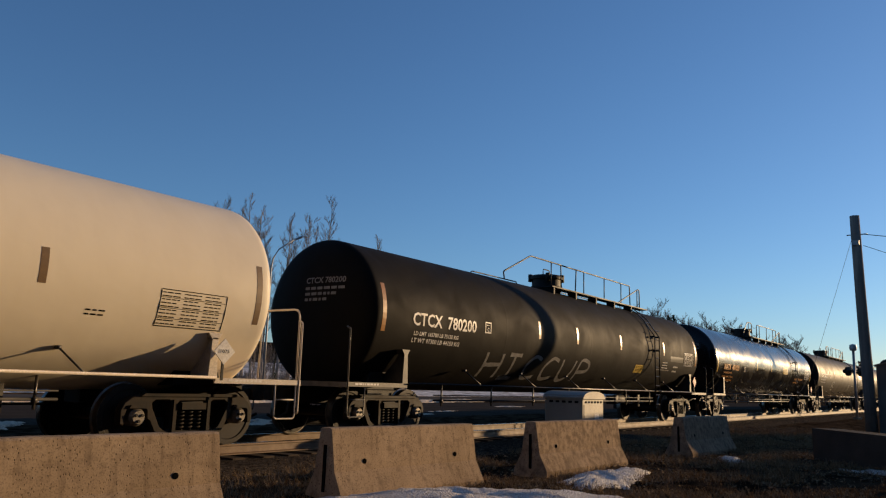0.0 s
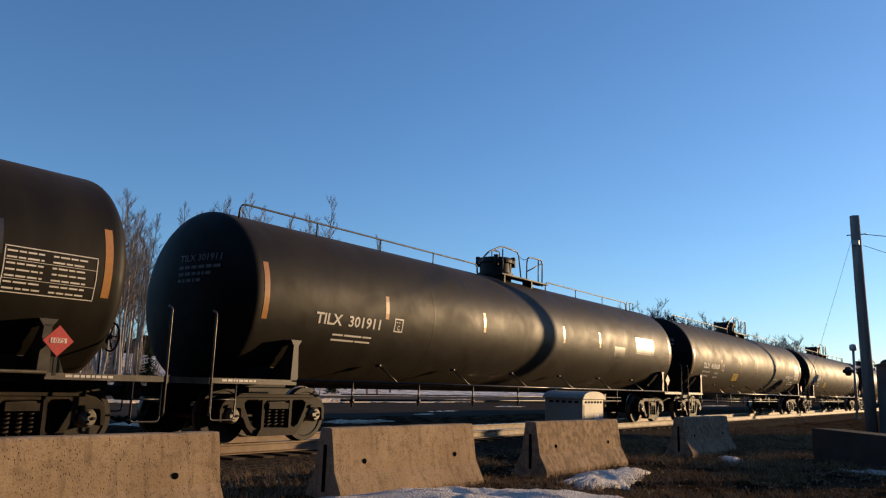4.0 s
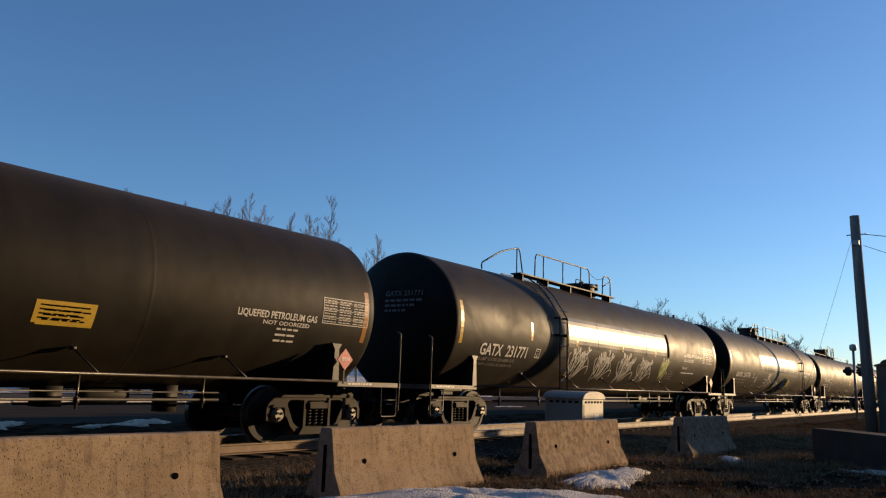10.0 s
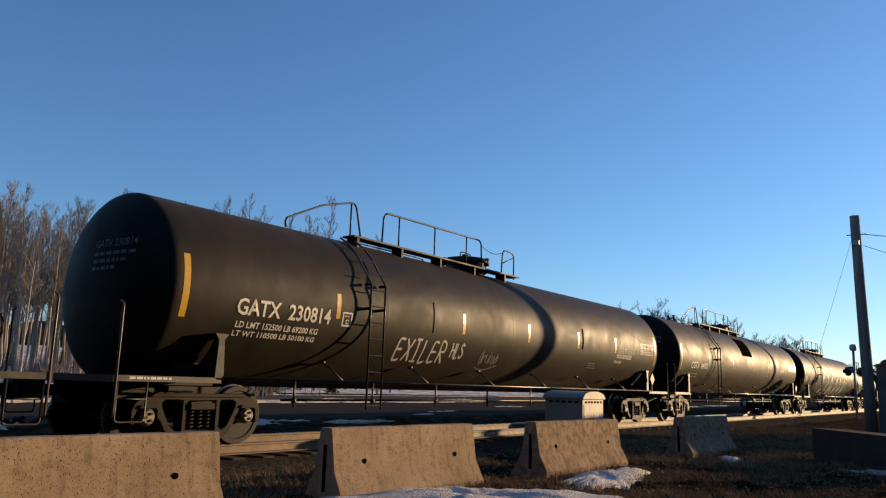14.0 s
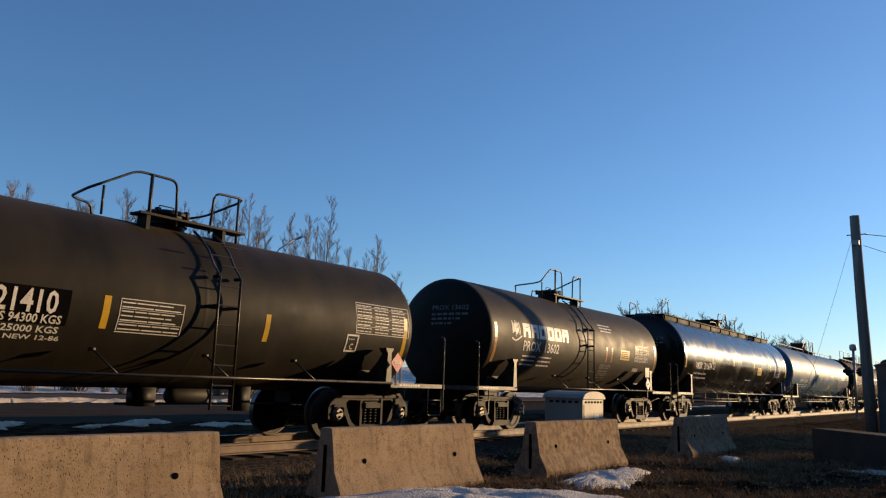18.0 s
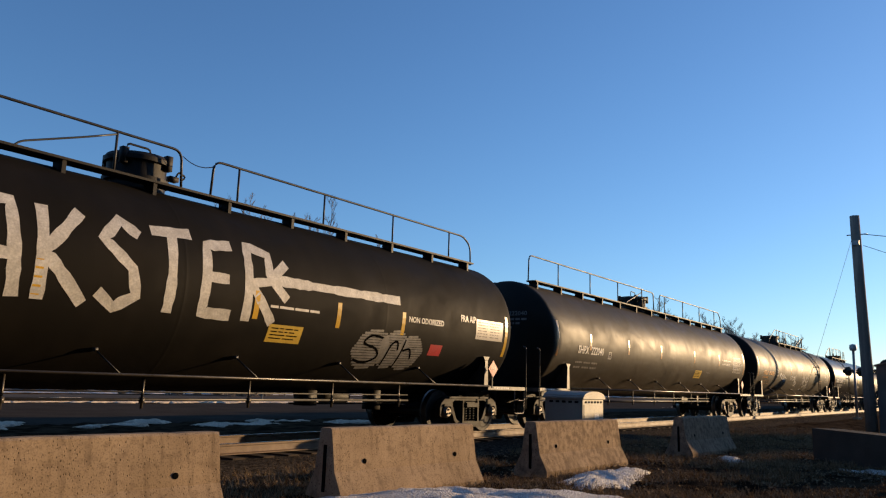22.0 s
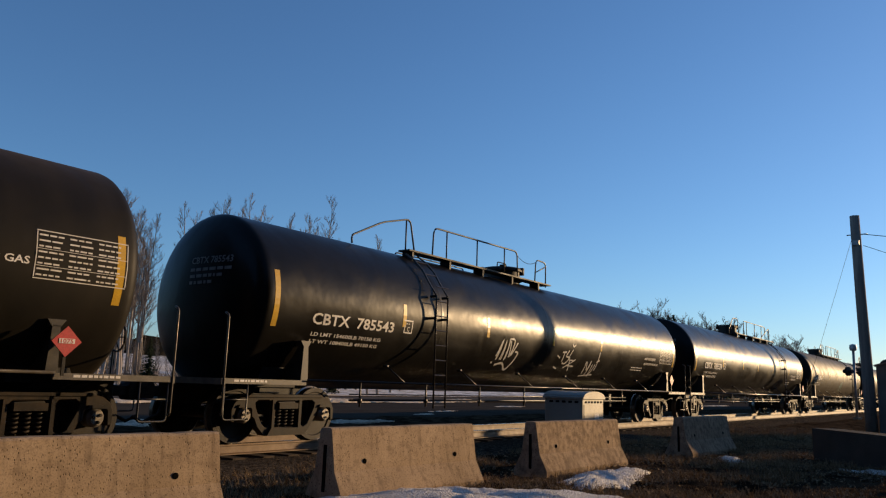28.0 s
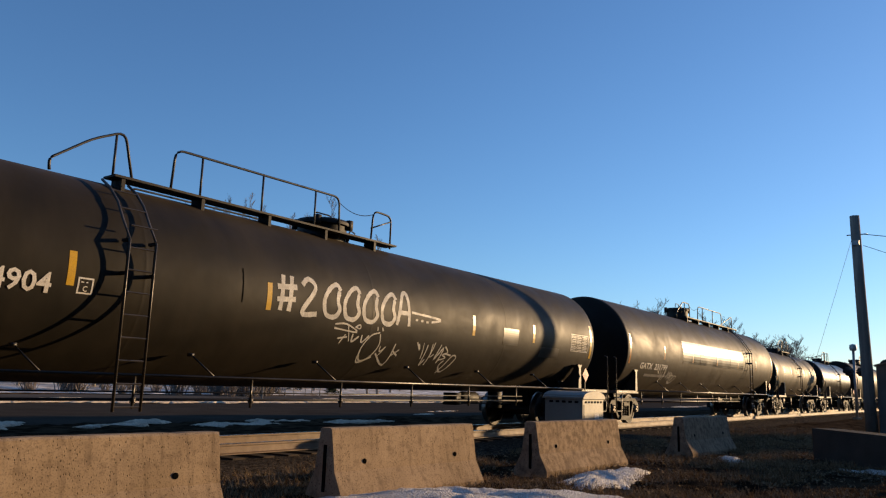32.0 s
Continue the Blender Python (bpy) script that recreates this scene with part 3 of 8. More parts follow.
def fan_tag(tank, skin, u0, u1, z0, z1, seed, n, material):
    """A sprayed tag like a burst: slanting strokes from a jagged crest down to a narrow foot, with curling tails."""
    rnd = random.Random(seed)
    bm = bmesh.new()
    wide, tall = u1 - u0, z1 - z0
    tops = []
    for i in range(n):
        k = i / (n - 1)
        top = (u0 + wide * (0.06 + 0.84 * k + rnd.uniform(-0.04, 0.04)), z1 - tall * rnd.uniform(0.02, 0.26))
        foot = (u0 + wide * (0.10 + 0.46 * k + rnd.uniform(-0.08, 0.08)), z0 + tall * rnd.uniform(0.0, 0.38))
        mid = ((top[0] + foot[0]) / 2 + wide * rnd.uniform(-0.06, 0.09), (top[1] + foot[1]) / 2)
        ribbon(bm, skin, smooth_path([top, mid, foot], 4), rnd.uniform(0.026, 0.042), 0.007 + 0.0006 * (i % 4))
        if rnd.random() < 0.5:
            ribbon(bm, skin, smooth_path([mid, (mid[0] + wide * 0.10, mid[1] + tall * 0.16), (mid[0] + wide * rnd.uniform(0.14, 0.26), mid[1] - tall * 0.04)], 4), 0.026, 0.0095)
        tops.append(top)
    crest = []
    for i in range(0, n - 1, 2):
        crest += [tops[i], ((tops[i][0] + tops[i + 1][0]) / 2, z1 - tall * rnd.uniform(0.26, 0.40))]
    crest.append((u1, z1 - tall * 0.12))
    ribbon(bm, skin, smooth_path(crest, 4), 0.05, 0.010)
    for u, z in tops[1::3]:
        ribbon(bm, skin, [(u - 0.02, z + 0.07), (u, z), (u + 0.015, z - 0.07)], 0.085, 0.0105)
    ribbon(bm, skin, smooth_path([(u0 + wide * 0.16, z0 + tall * 0.28), (u0 - wide * 0.04, z0 + tall * 0.44), (u0 - wide * 0.13, z0 + tall * 0.66), (u0 - wide * 0.05, z0 + tall * 0.74)], 5), 0.03, 0.0085)
    ribbon(bm, skin, smooth_path([(u0 + wide * 0.55, z0 + tall * 0.12), (u0 + wide * 0.80, z0 + tall * 0.36), (u1 + wide * 0.04, z0 + tall * 0.42), (u1 + wide * 0.10, z0 + tall * 0.22)], 5), 0.03, 0.0088)
    return part("graffiti", bm, material, tank, "burst-shaped sprayed graffiti tag")


# single-line letters on a unit square, for sprayed words
STROKES = {
    "H": "0,1 0.05,0|0.7,1 0.75,0|0.05,0.5 0.75,0.55", "I": "0.3,1 0.35,0|0.05,1 0.6,1|0.05,0 0.65,0", "C": "0.7,0.9 0.35,1 0.03,0.55 0.2,0.05 0.7,0.12",
    "U": "0,1 0.08,0.2 0.4,0 0.68,0.3 0.75,1", "P": "0.1,0 0.1,1 0.6,0.95 0.65,0.55 0.1,0.45", "B": "0.1,0 0.12,1 0.6,0.95 0.55,0.55 0.15,0.5 0.7,0.4 0.65,0.05 0.1,0",
    "O": "0.4,1 0.05,0.6 0.2,0.05 0.6,0.05 0.75,0.55 0.4,1", "A": "0.02,0 0.3,0.98 0.6,0.98 0.72,0|0.12,0.42 0.66,0.42", "K": "0.1,1 0.12,0|0.7,1 0.14,0.5 0.8,0",
    "S": "0.72,0.85 0.4,1 0.1,0.75 0.6,0.45 0.7,0.15 0.35,0 0.05,0.15", "T": "0,0.95 0.8,1|0.4,0.98 0.36,0", "E": "0.7,0.95 0.15,0.9 0.08,0.05 0.7,0.05|0.12,0.5 0.6,0.5",
    "R": "0.1,0 0.1,1 0.6,0.92 0.6,0.55 0.14,0.5 0.75,0", "2": "0.08,0.8 0.35,1 0.65,0.75 0.1,0.02 0.75,0.02", "0": "0.86,0.80 0.70,0.98 0.36,0.82 0.10,0.45 0.20,0.06 0.60,0.0 0.82,0.22 0.72,0.48 0.80,0.78",
    "9": "0.65,0.6 0.35,0.5 0.1,0.75 0.4,1 0.68,0.75 0.6,0", "#": "0.25,1 0.15,0|0.6,1 0.5,0|0,0.65 0.8,0.7|0,0.3 0.75,0.35", "L": "0.1,1 0.08,0 0.65,0.02", "D": "0.1,0 0.1,1 0.6,0.8 0.7,0.35 0.1,0",
    "<": "0.5,0.85 0.05,0.5 0.55,0.1", "-": "0,0.5 1,0.5", "4": "0.5,0 0.5,1 0.05,0.4 0.8,0.4", "1": "0.35,0 0.35,1", "5": "0.7,1 0.2,1 0.15,0.6 0.6,0.6 0.65,0.2 0.1,0", "8": "0.4,0.55 0.15,0.8 0.4,1 0.65,0.8 0.15,0.2 0.4,0 0.68,0.25 0.4,0.55", "!": "0.3,1 0.3,0.3|0.3,0.1 0.3,0",
    "X": "0.02,1 0.72,0|0.75,1 0.05,0", "W": "0,1 0.2,0 0.4,0.7 0.6,0 0.8,1", "N": "0.05,0 0.08,1 0.6,0 0.7,1", "G": "0.7,0.85 0.35,1 0.05,0.5 0.3,0 0.7,0.1 0.7,0.45 0.4,0.45", "M": "0,0 0.12,1 0.4,0.4 0.65,1 0.8,0",
}


def sprayed(tank, skin, word, u0, u1, z0, z1, width, material, label, curved=True, lean=0.0):
    """A sprayed word, letter by letter."""
    rnd = random.Random(len(word) * 7 + int(u0 * 10))
    pitch = (u1 - u0) / len(word)
    for i, ch in enumerate(word):
        bm = bmesh.new()
        for s in STROKES.get(ch, "").split("|"):
            pts = [tuple(map(float, q.split(","))) for q in s.split()]
            if len(pts) < 2:
                continue
            q = [(u0 + pitch * (i + 0.04 + x * 1.05) + lean * y, z0 + (z1 - z0) * y) for x, y in pts]
            ribbon(bm, skin, smooth_path(q, 5) if curved and len(q) > 2 else q, width, 0.009, 0, 0.12, rnd)
        part("graffiti_letter", bm, material, tank, label)


# tags drawn by hand on a unit square: strokes apart by bars
TAGS = {
    "burst": "0.43,1 0.46,0.95 0.76,0.98 0.7,0.85 0.45,0.93|0.45,0.88 0.4,0.52|0.45,0.85 0.55,0.78 0.47,0.68 0.56,0.62 0.4,0.52|0.58,0.9 0.52,0.58|0.56,0.8 0.66,0.88 0.6,0.7 0.69,0.6 0.55,0.55|0.76,0.88 0.68,0.58|0.93,1 1,0.85 0.88,0.7 0.84,0.55 1.02,0.33|0,0.55 0.2,0.58 0.35,0.45|0,0.3 0.15,0.32 0.25,0.25|0.33,0.5 0.2,0.2 0,-0.1|0.25,0.6 0.36,0.42|0.45,0.5 0.3,0.02|0.55,0.5 0.42,0.03|0.65,0.5 0.5,0|0.78,0.55 0.62,0.06|0.86,0.5 0.75,0.15|0.4,0.5 0.6,0.56 0.82,0.54",
    "rake": "0.3,1 0.2,0.1|0,0.38 0.3,0.52 1,0.28|0.3,0.6 0.48,0.95|0.45,0.95 0.52,0.5|0.62,0.92 0.3,0.03|0.75,0.97 0.45,0.06|0.6,0.9 0.7,0.6 0.75,0.95|0.95,0.8 0.55,0.04|0.85,0.6 0.97,0.8|0.7,0.35 1.08,0.3 0.75,0.16|0,0.15 0.4,0.45|0.92,0.5 0.98,0.3",
    "round": "0.05,0.2 0,0.7 0.13,0.8|0.2,0.15 0.18,0.8 0.3,0.75 0.22,0.5 0.33,0.3 0.2,0.15|0.38,0.15 0.36,0.75 0.5,0.7 0.4,0.5 0.52,0.15|0.59,0.2 0.57,0.65|0.6,0.82 0.54,0.92 0.64,1 0.68,0.88 0.6,0.82|0.65,0.2 0.72,0.7 0.8,0.2|0.84,0.2 0.83,0.7 0.99,0.55 0.96,0.25 0.84,0.2|0.25,0.02 0.6,0.09 0.95,0 0.3,-0.1",
    "comb": "0,0 0.3,1 0.2,0.1 0.45,1 0.35,0.05 0.6,0.95 0.5,0 0.75,0.9 0.65,0|0.82,0.45 1.05,0.4|0.95,0.8 0.93,0.4",
    "slant": "0.14,1 0.02,0.68|0.02,0.66 0.18,1|0.02,0.7 0.24,0.92 0.1,0.78 0.26,0.58|0.38,0.95 0.28,0.52|0.47,0.9 0.32,0.72 0.46,0.42|0.53,0.82 0.44,0.28|0.53,0.82 0.58,0.4 0.66,0.88|0.64,0.92 0.6,0.28|0.6,0.32 0.74,0.75 0.76,0.22|0.6,0.45 0.82,0.48|0.76,0.68 1,0.55 0.93,0.5|0.88,0.6 0.83,0.04|0.93,0.26 0.96,0.24",
    "rows": "0.12,0.9 0.03,0.75 0.1,0.55 0.16,0.7 0.1,0.7|0.22,0.85 0.18,0.6 0.3,0.6 0.3,0.85 0.22,0.85|0.34,0.9 0.34,0.58 0.44,0.58|0.47,0.6 0.45,0.85 0.56,0.85 0.55,0.6 0.47,0.6|0.6,0.55 0.6,0.85 0.68,0.8 0.6,0.7 0.7,0.55|0.83,0.85 0.73,0.85 0.72,0.52 0.85,0.5|0.73,0.7 0.81,0.7|0.74,0.97 0.81,0.97|0.68,0.5 0.7,0.22 0.8,0.45 0.82,0.18|0.84,0.5 0.86,0.18 0.95,0.3 0.86,0.4|1,0.45 0.94,0.35 1.02,0.22 0.9,0.14|0.7,0.08 0.85,0.1 1.04,-0.04|0.74,0.14 0.81,-0.03",
    "zigzag": "0,0.75 0.4,0.95 0.55,0.8 0.2,0.7 0.28,0.4 0.75,0.95 0.35,0.3 0.9,0.85 0.55,0.22 1,0.75 0.82,0.1 0.97,0.1|0.08,0.25 0.22,0.35|0.75,0.15 0.5,-0.1 0.2,-0.2|0.2,0.72 0.1,0.45",
    "sprig": "0.1,0.95 0,0.8 0.15,0.7 0.25,0.85 0.1,0.95|0.45,1 0.48,0.8|0,0.55 0.2,0.6 0.1,0.4 0.3,0.5 0.2,0.2|0.35,0.65 0.4,0.1|0.5,0.6 0.55,0.2 0.65,0.6|0.8,0.85 0.87,0.65 0.7,0.3|0.6,0.3 0.5,-0.15|0.95,0.45 1.07,0.33|1.07,0.48 0.95,0.3|-0.1,0.3 0.02,0.18|0.8,0.1 0.95,0.25",
    "spikes": "0.1,0.4 0.25,0.95 0.15,0.3|0.3,0.3 0.4,0.95 0.36,0.3|0.5,0.3 0.55,1 0.52,0.35|0.66,0.4 0.6,0.95|0.55,1 0.77,0.95 0.7,0.45 0.92,0.9|0.88,0.6 1.02,0.55 0.9,0.2 0.75,0 0.5,0.2 0.2,0.13|0,0.2 0.06,0.2",
    "knot": "0,0.6 0.15,0.5|0.22,0.75 0.42,0.78|0.33,0.75 0.3,0.35|0.55,0.85 0.45,0.6 0.65,0.55 0.5,0.3 0.35,0.3|0.75,0.9 0.6,0.5 0.9,0.45|0.68,1.14 0.75,1.04 0.85,1.14|0.5,0.1 1,0.5|0.7,0.4 0.82,0|0,0.12 0.2,0.05|1,0.2 0.6,0.22",
    "forks": "0.05,0.7 0.1,0.1|0.1,0.7 0.3,0.3 0.4,0.75 0.35,0.05|0.55,0.6 0.6,0 0.75,0.6|0.9,1.2 0.85,0.3|0.78,0.7 1,0.8|0,0 0.9,0.1",
    "loops": "0,0.95 0.15,0.98 0.32,0.8 0,0.85|0.18,0.95 0.24,0.55|0.08,0.6 0.2,0.66|0.17,0.72 0.12,0.48|0.27,0.75 0.28,0.55 0.36,0.7 0.31,0.6|0.28,0.93 0.34,1 0.35,0.9 0.28,0.93|0.4,0.75 0.42,0.55 0.5,0.75|0.65,0.85 0.53,0.75 0.45,0.4 0.5,0.1 0.61,0.15 0.69,0.5 0.66,0.82|0.45,0.35 0.49,0.03 0.66,0.2|0.6,1 0.61,0.9|0.67,1 0.69,0.9|0.72,0.5 0.74,0.35 0.8,0.5 0.73,0.2|0.69,0.3 0.9,0 0.94,0.6|0.94,0.4 1.03,0.28|1.03,0.45 0.93,0.25",
    "curl": "0.05,0.8 0.1,0.6 0,0.85|0.15,0.85 0.2,0.3|0.25,0.8 0.25,0.1 0.3,0.3|0.35,0.85 0.38,0.4 0.45,0.5|0.4,0.9 0.35,0.1|0.55,0.85 0.5,0.3 0.62,0.75 0.6,0.2|0.65,0.8 0.75,0.6 0.65,0.5 0.75,0.4 0.6,0.3|0.7,0.55 0.85,0.5|0.75,0.3 0.7,0.1 0.85,-0.1 1,0.4 0.9,0.5 0.8,0.1 0.75,-0.15",
    "halo": "0,0.3 0.2,0.35 0.25,0.7|0.2,0.9 0.3,0.3|0.35,0.7 0.46,0.7 0.45,0.3|0.3,0.5 0.5,0.55|0.56,0.7 0.55,0.3|0.55,0.93 0.61,0.98|0.8,0.75 0.65,0.6 0.7,0.3 0.9,0.35|0.2,0.2 0.5,0.05 0.95,0.2 1,0.7 0.8,0.95 0.5,0.85|0.15,0.5 0,0.6",
    "swirl": "0.1,0.1 0,0.5 0.2,0.92 0.32,0.6 0.25,0.22 0.5,0.12 0.9,0.5 1,0.8 0.72,0.9 0.4,0.5|0.55,0.6 0.6,1.12|0.2,0.4 0.5,0.42 0.85,0.7|0,0 0.5,0.03 1,0.3",
    "ring": "0.55,0 0.4,0.3 0.1,0.6 0.22,0.95 0.62,0.9 0.85,0.6 0.5,0.3",
    "tail": "0,0.62 1,0.42 0.68,0.2|0.14,0.22 0.22,0.22|0.32,0.2 0.4,0.2|0.5,0.17 0.58,0.17",
}


def hand_tag(tank, skin, key, u0, u1, z0, z1, width, material):
    """One of the hand-drawn tags, its lines swelling and thinning as a spray can does."""
    bm = bmesh.new()
    rnd = random.Random(key)
    for i, line in enumerate(TAGS[key].split("|")):
        pts = [tuple(map(float, q.split(","))) for q in line.split()]
        q = [(u0 + (u1 - u0) * x, z0 + (z1 - z0) * y) for x, y in pts]
        ribbon(bm, skin, smooth_path(q, 4) if len(q) > 2 else q, width * rnd.uniform(0.8, 1.2), 0.007 + 0.0006 * (i % 4), 0, 0.18, rnd)
    return part("graffiti", bm, material, tank, "thin sprayed graffiti tag")


def filled(tank, skin, bounds, z0, z1, lift, material, label, n=26):
    """A filled shape on the tank: bounds(v) gives its two sides at the height v from 0 to 1."""
    bm = bmesh.new()
    prev = None
    for k in range(n + 1):
        a, b = bounds(k / n)
        z = z0 + (z1 - z0) * k / n
        row = [bm.verts.new(skin.at(a + (b - a) * i / 3, z, lift)) for i in range(4)]
        if prev:
            for i in range(3):
                bm.faces.new((prev[i], prev[i + 1], row[i + 1], row[i]))
        prev = row
    part("graffiti", bm, material, tank, label)


def round_numeral(tank, skin, ch, u0, u1, z0, z1):
    """A fat leaning nought with a frayed edge, a dark rim and a drop-shaped eye, or the comma between."""
    wide = u1 - u0

    def body(grow, fray):
        def bounds(v):
            half = 0.5 * math.sqrt(max(0.0, 1 - (2 * v - 1) ** 2)) * (1.24 - 0.30 * v) * wide + grow * math.sqrt(max(0.0, 1 - (2 * v - 1) ** 4))
            c = u0 + wide * (0.44 + 0.24 * v)
            tooth = fray * (1 if int(v * 26) % 2 else -1)
            return c - half - tooth, c + half + tooth * 0.7
        return bounds

    def eye(grow):
        def bounds(v):
            half = (0.20 * wide + grow) * math.sin(math.pi * v ** 0.72)
            c = u0 + wide * (0.48 + 0.16 * v)
            return c - half, c + half
        return bounds
    tall = z1 - z0
    if ch == ",":
        filled(tank, skin, body(0, 0), z0, z1, 0.004, M_SPRAY, "white sprayed comma", 12)
        return
    filled(tank, skin, body(0.09, 0.015), z0 - 0.05, z1 + 0.03, 0.0034, M_DARK, "dark frayed outline of the numeral")
    filled(tank, skin, body(0.01, 0.022), z0, z1, 0.0048, M_SPRAY, "large sprayed white numeral")
    filled(tank, skin, eye(0.045), z0 + 0.40 * tall, z0 + 0.80 * tall, 0.0060, M_DARK, "dark rim of the numeral's eye", 14)
    filled(tank, skin, eye(0.0), z0 + 0.45 * tall, z0 + 0.74 * tall, 0.0072, M_SPRAYGREEN, "green eye of the numeral", 14)


def bubble_tag(tank, skin, u0, u1, z0, z1):
    """A throw-up of three rounded letters, hatched pale inside, with dark lines between."""
    wide, tall = u1 - u0, z1 - z0
    for cx, cz, rx, rz in ((0.25, 0.48, 0.25, 0.5), (0.55, 0.52, 0.2, 0.5), (0.80, 0.46, 0.2, 0.46)):
        bm = bmesh.new()
        for k in range(15):
            y = -1 + 2 * (k + 0.5) / 15
            half = math.sqrt(max(0.0, 1 - y * y)) * rx * (1 + 0.06 * math.sin(7 * y + cx * 9))
            z = z0 + tall * (cz + rz * y)
            ribbon(bm, skin, [(u0 + wide * (cx - half), z - 0.01), (u0 + wide * cx, z), (u0 + wide * (cx + half), z + 0.012)], tall * 2 * rz / 15 * 0.8, 0.004 + 0.0004 * (k % 2), 0, 0.15, random.Random(k))
        part("graffiti_letter", bm, M_SPRAYGREY, tank, "rounded hatched letter sprayed in pale paint")
    bm = bmesh.new()
    for q in ("0.36,0.78 0.2,0.82 0.12,0.62 0.3,0.5 0.36,0.3 0.22,0.14 0.06,0.2", "0.47,0.1 0.5,0.6 0.58,0.72 0.62,0.5", "0.66,0.05 0.7,0.8|0.7,0.5 0.8,0.55 0.86,0.3"):
        for line in q.split("|"):
            pts = [tuple(map(float, w.split(","))) for w in line.split()]
            ribbon(bm, skin, smooth_path([(u0 + wide * x, z0 + tall * y) for x, y in pts], 5), 0.045, 0.012)
    part("graffiti", bm, M_DARK, tank, "dark lines of the rounded letters")


# ---------------------------------------------------------------- small fittings shared by the cars
def platform_mesh():
    bm = bmesh.new()
    box(bm, -0.85, 0.85, -1.50, 1.50, 1.005, 1.03)
    box(bm, -0.85, 0.85, -1.53, -1.50, 0.955, 1.035)
    box(bm, -0.85, 0.85, 1.50, 1.53, 0.955, 1.035)
    box(bm, -0.87, -0.85, -1.53, 1.53, 0.94, 1.035)
    bevel(bm, 0.004, 1, 40)
    return keep(part("end_platform", bm, M_PLATE, None, "", 30))


def grab_mesh():
    bm = bmesh.new()
    tube(bm, fillet([(0, 0, 0.50), (0, -0.03, 0.52), (0, -0.03, 1.98), (0, 0.05, 2.02)], 0.03, 2), 0.017, 6)
    return keep(part("grab_iron", bm, M_BARLIT, None, "", 60))


def stirrup_mesh():
    bm = bmesh.new()
    tube(bm, fillet([(-0.22, 0, 1.0), (-0.22, 0, 0.42), (0.22, 0, 0.42), (0.22, 0, 1.0)], 0.06, 3), 0.015, 6)
    tube(bm, [(-0.22, 0, 0.72), (0.22, 0, 0.72)], 0.013, 6)
    return keep(part("stirrup_step", bm, M_BAR, None, "", 60))


def saddle_mesh():
    """A bolster upright: a pale outer flange and a web across to the tank's belly."""
    bm = bmesh.new()
    prism(bm, [(-0.08, 1.03), (0.08, 1.03), (0.05, 1.62), (-0.05, 1.62)], -1.475, -1.455)
    prism(bm, [(-0.055, 1.60), (0.055, 1.60), (0.12, 1.69), (-0.12, 1.69)], -1.475, -1.30)
    web = [(-1.455, 1.03), (-1.455, 1.69), (-1.37, 1.71), (-1.18, 1.43), (-0.98, 1.24), (-0.70, 1.10), (-0.62, 1.03)]
    a, b = ([bm.verts.new((x, y, z)) for y, z in web] for x in (-0.012, 0.012))
    bm.faces.new(a)
    bm.faces.new(b[::-1])
    for k in range(len(web)):
        bm.faces.new((a[k], b[k], b[(k + 1) % len(web)], a[(k + 1) % len(web)]))
    bmesh.ops.recalc_face_normals(bm, faces=bm.faces[:])
    return keep(part("tank_saddle", bm, M_FLANGE, None, "", 30))


def sill_mesh():
    bm = bmesh.new()
    box(bm, -1.35, 1.55, -0.22, 0.22, 0.62, 0.98)
    box(bm, -0.22, 0.22, -0.92, 0.92, 0.80, 1.0)
    prism(bm, [(-0.35, 0.9), (0.55, 0.9), (0.55, 1.5), (-0.15, 1.35)], -0.95, 0.95)
    bevel(bm, 0.01, 1, 40)
    return keep(part("stub_sill", bm, M_STEEL, None, "", 30))


def coupler_mesh():
    bm = bmesh.new()
    box(bm, -1.75, -1.35, -0.07, 0.07, 0.72, 0.88)
    prism(bm, [(-1.95, 0.66), (-1.70, 0.66), (-1.66, 0.72), (-1.66, 0.88), (-1.70, 0.95), (-1.95, 0.95)], -0.17, 0.12)
    tube(bm, [(-1.45, -0.1, 0.66), (-1.60, -0.2, 0.45), (-1.85, -0.2, 0.33), (-2.0, -0.12, 0.42)], 0.028, 6)
    bevel(bm, 0.015, 1, 40)
    return keep(part("coupler", bm, M_CAST, None, "", 40))


def end_rail_mesh():
    bm = bmesh.new()
    tube(bm, fillet([(0, -1.46, 1.03), (0, -1.46, 2.05), (0, -0.55, 2.05), (0, -0.5, 1.03)], 0.14, 4), 0.017, 6)
    return keep(part("end_handrail", bm, M_BAR, None, "", 60))


def brake_wheel_mesh():
    bm = bmesh.new()
    tube(bm, [(0, 0.26 * math.cos(a), 0.26 * math.sin(a)) for a in (2 * math.pi * i / 20 for i in range(21))], 0.018, 6)
    for i in range(5):
        a = 2 * math.pi * i / 5
        tube(bm, [(0.03, 0, 0), (0, 0.26 * math.cos(a), 0.26 * math.sin(a))], 0.011, 5)
    revolve(bm, [(0.0, 0.05), (0.25, 0.06)], "x", 10)
    box(bm, 0.12, 0.36, -0.17, 0.17, -0.22, 0.22)
    return keep(part("brake_wheel", bm, M_STEEL, None, "", 50))


def strut_mesh():
    bm = bmesh.new()
    tube(bm, [(-0.12, -1.24, 1.36), (0.08, -1.55, 1.05)], 0.014, 5)
    box(bm, -0.15, -0.09, -1.27, -1.18, 1.33, 1.38)
    return keep(part("rail_bracket", bm, M_BAR, None, "", 60))


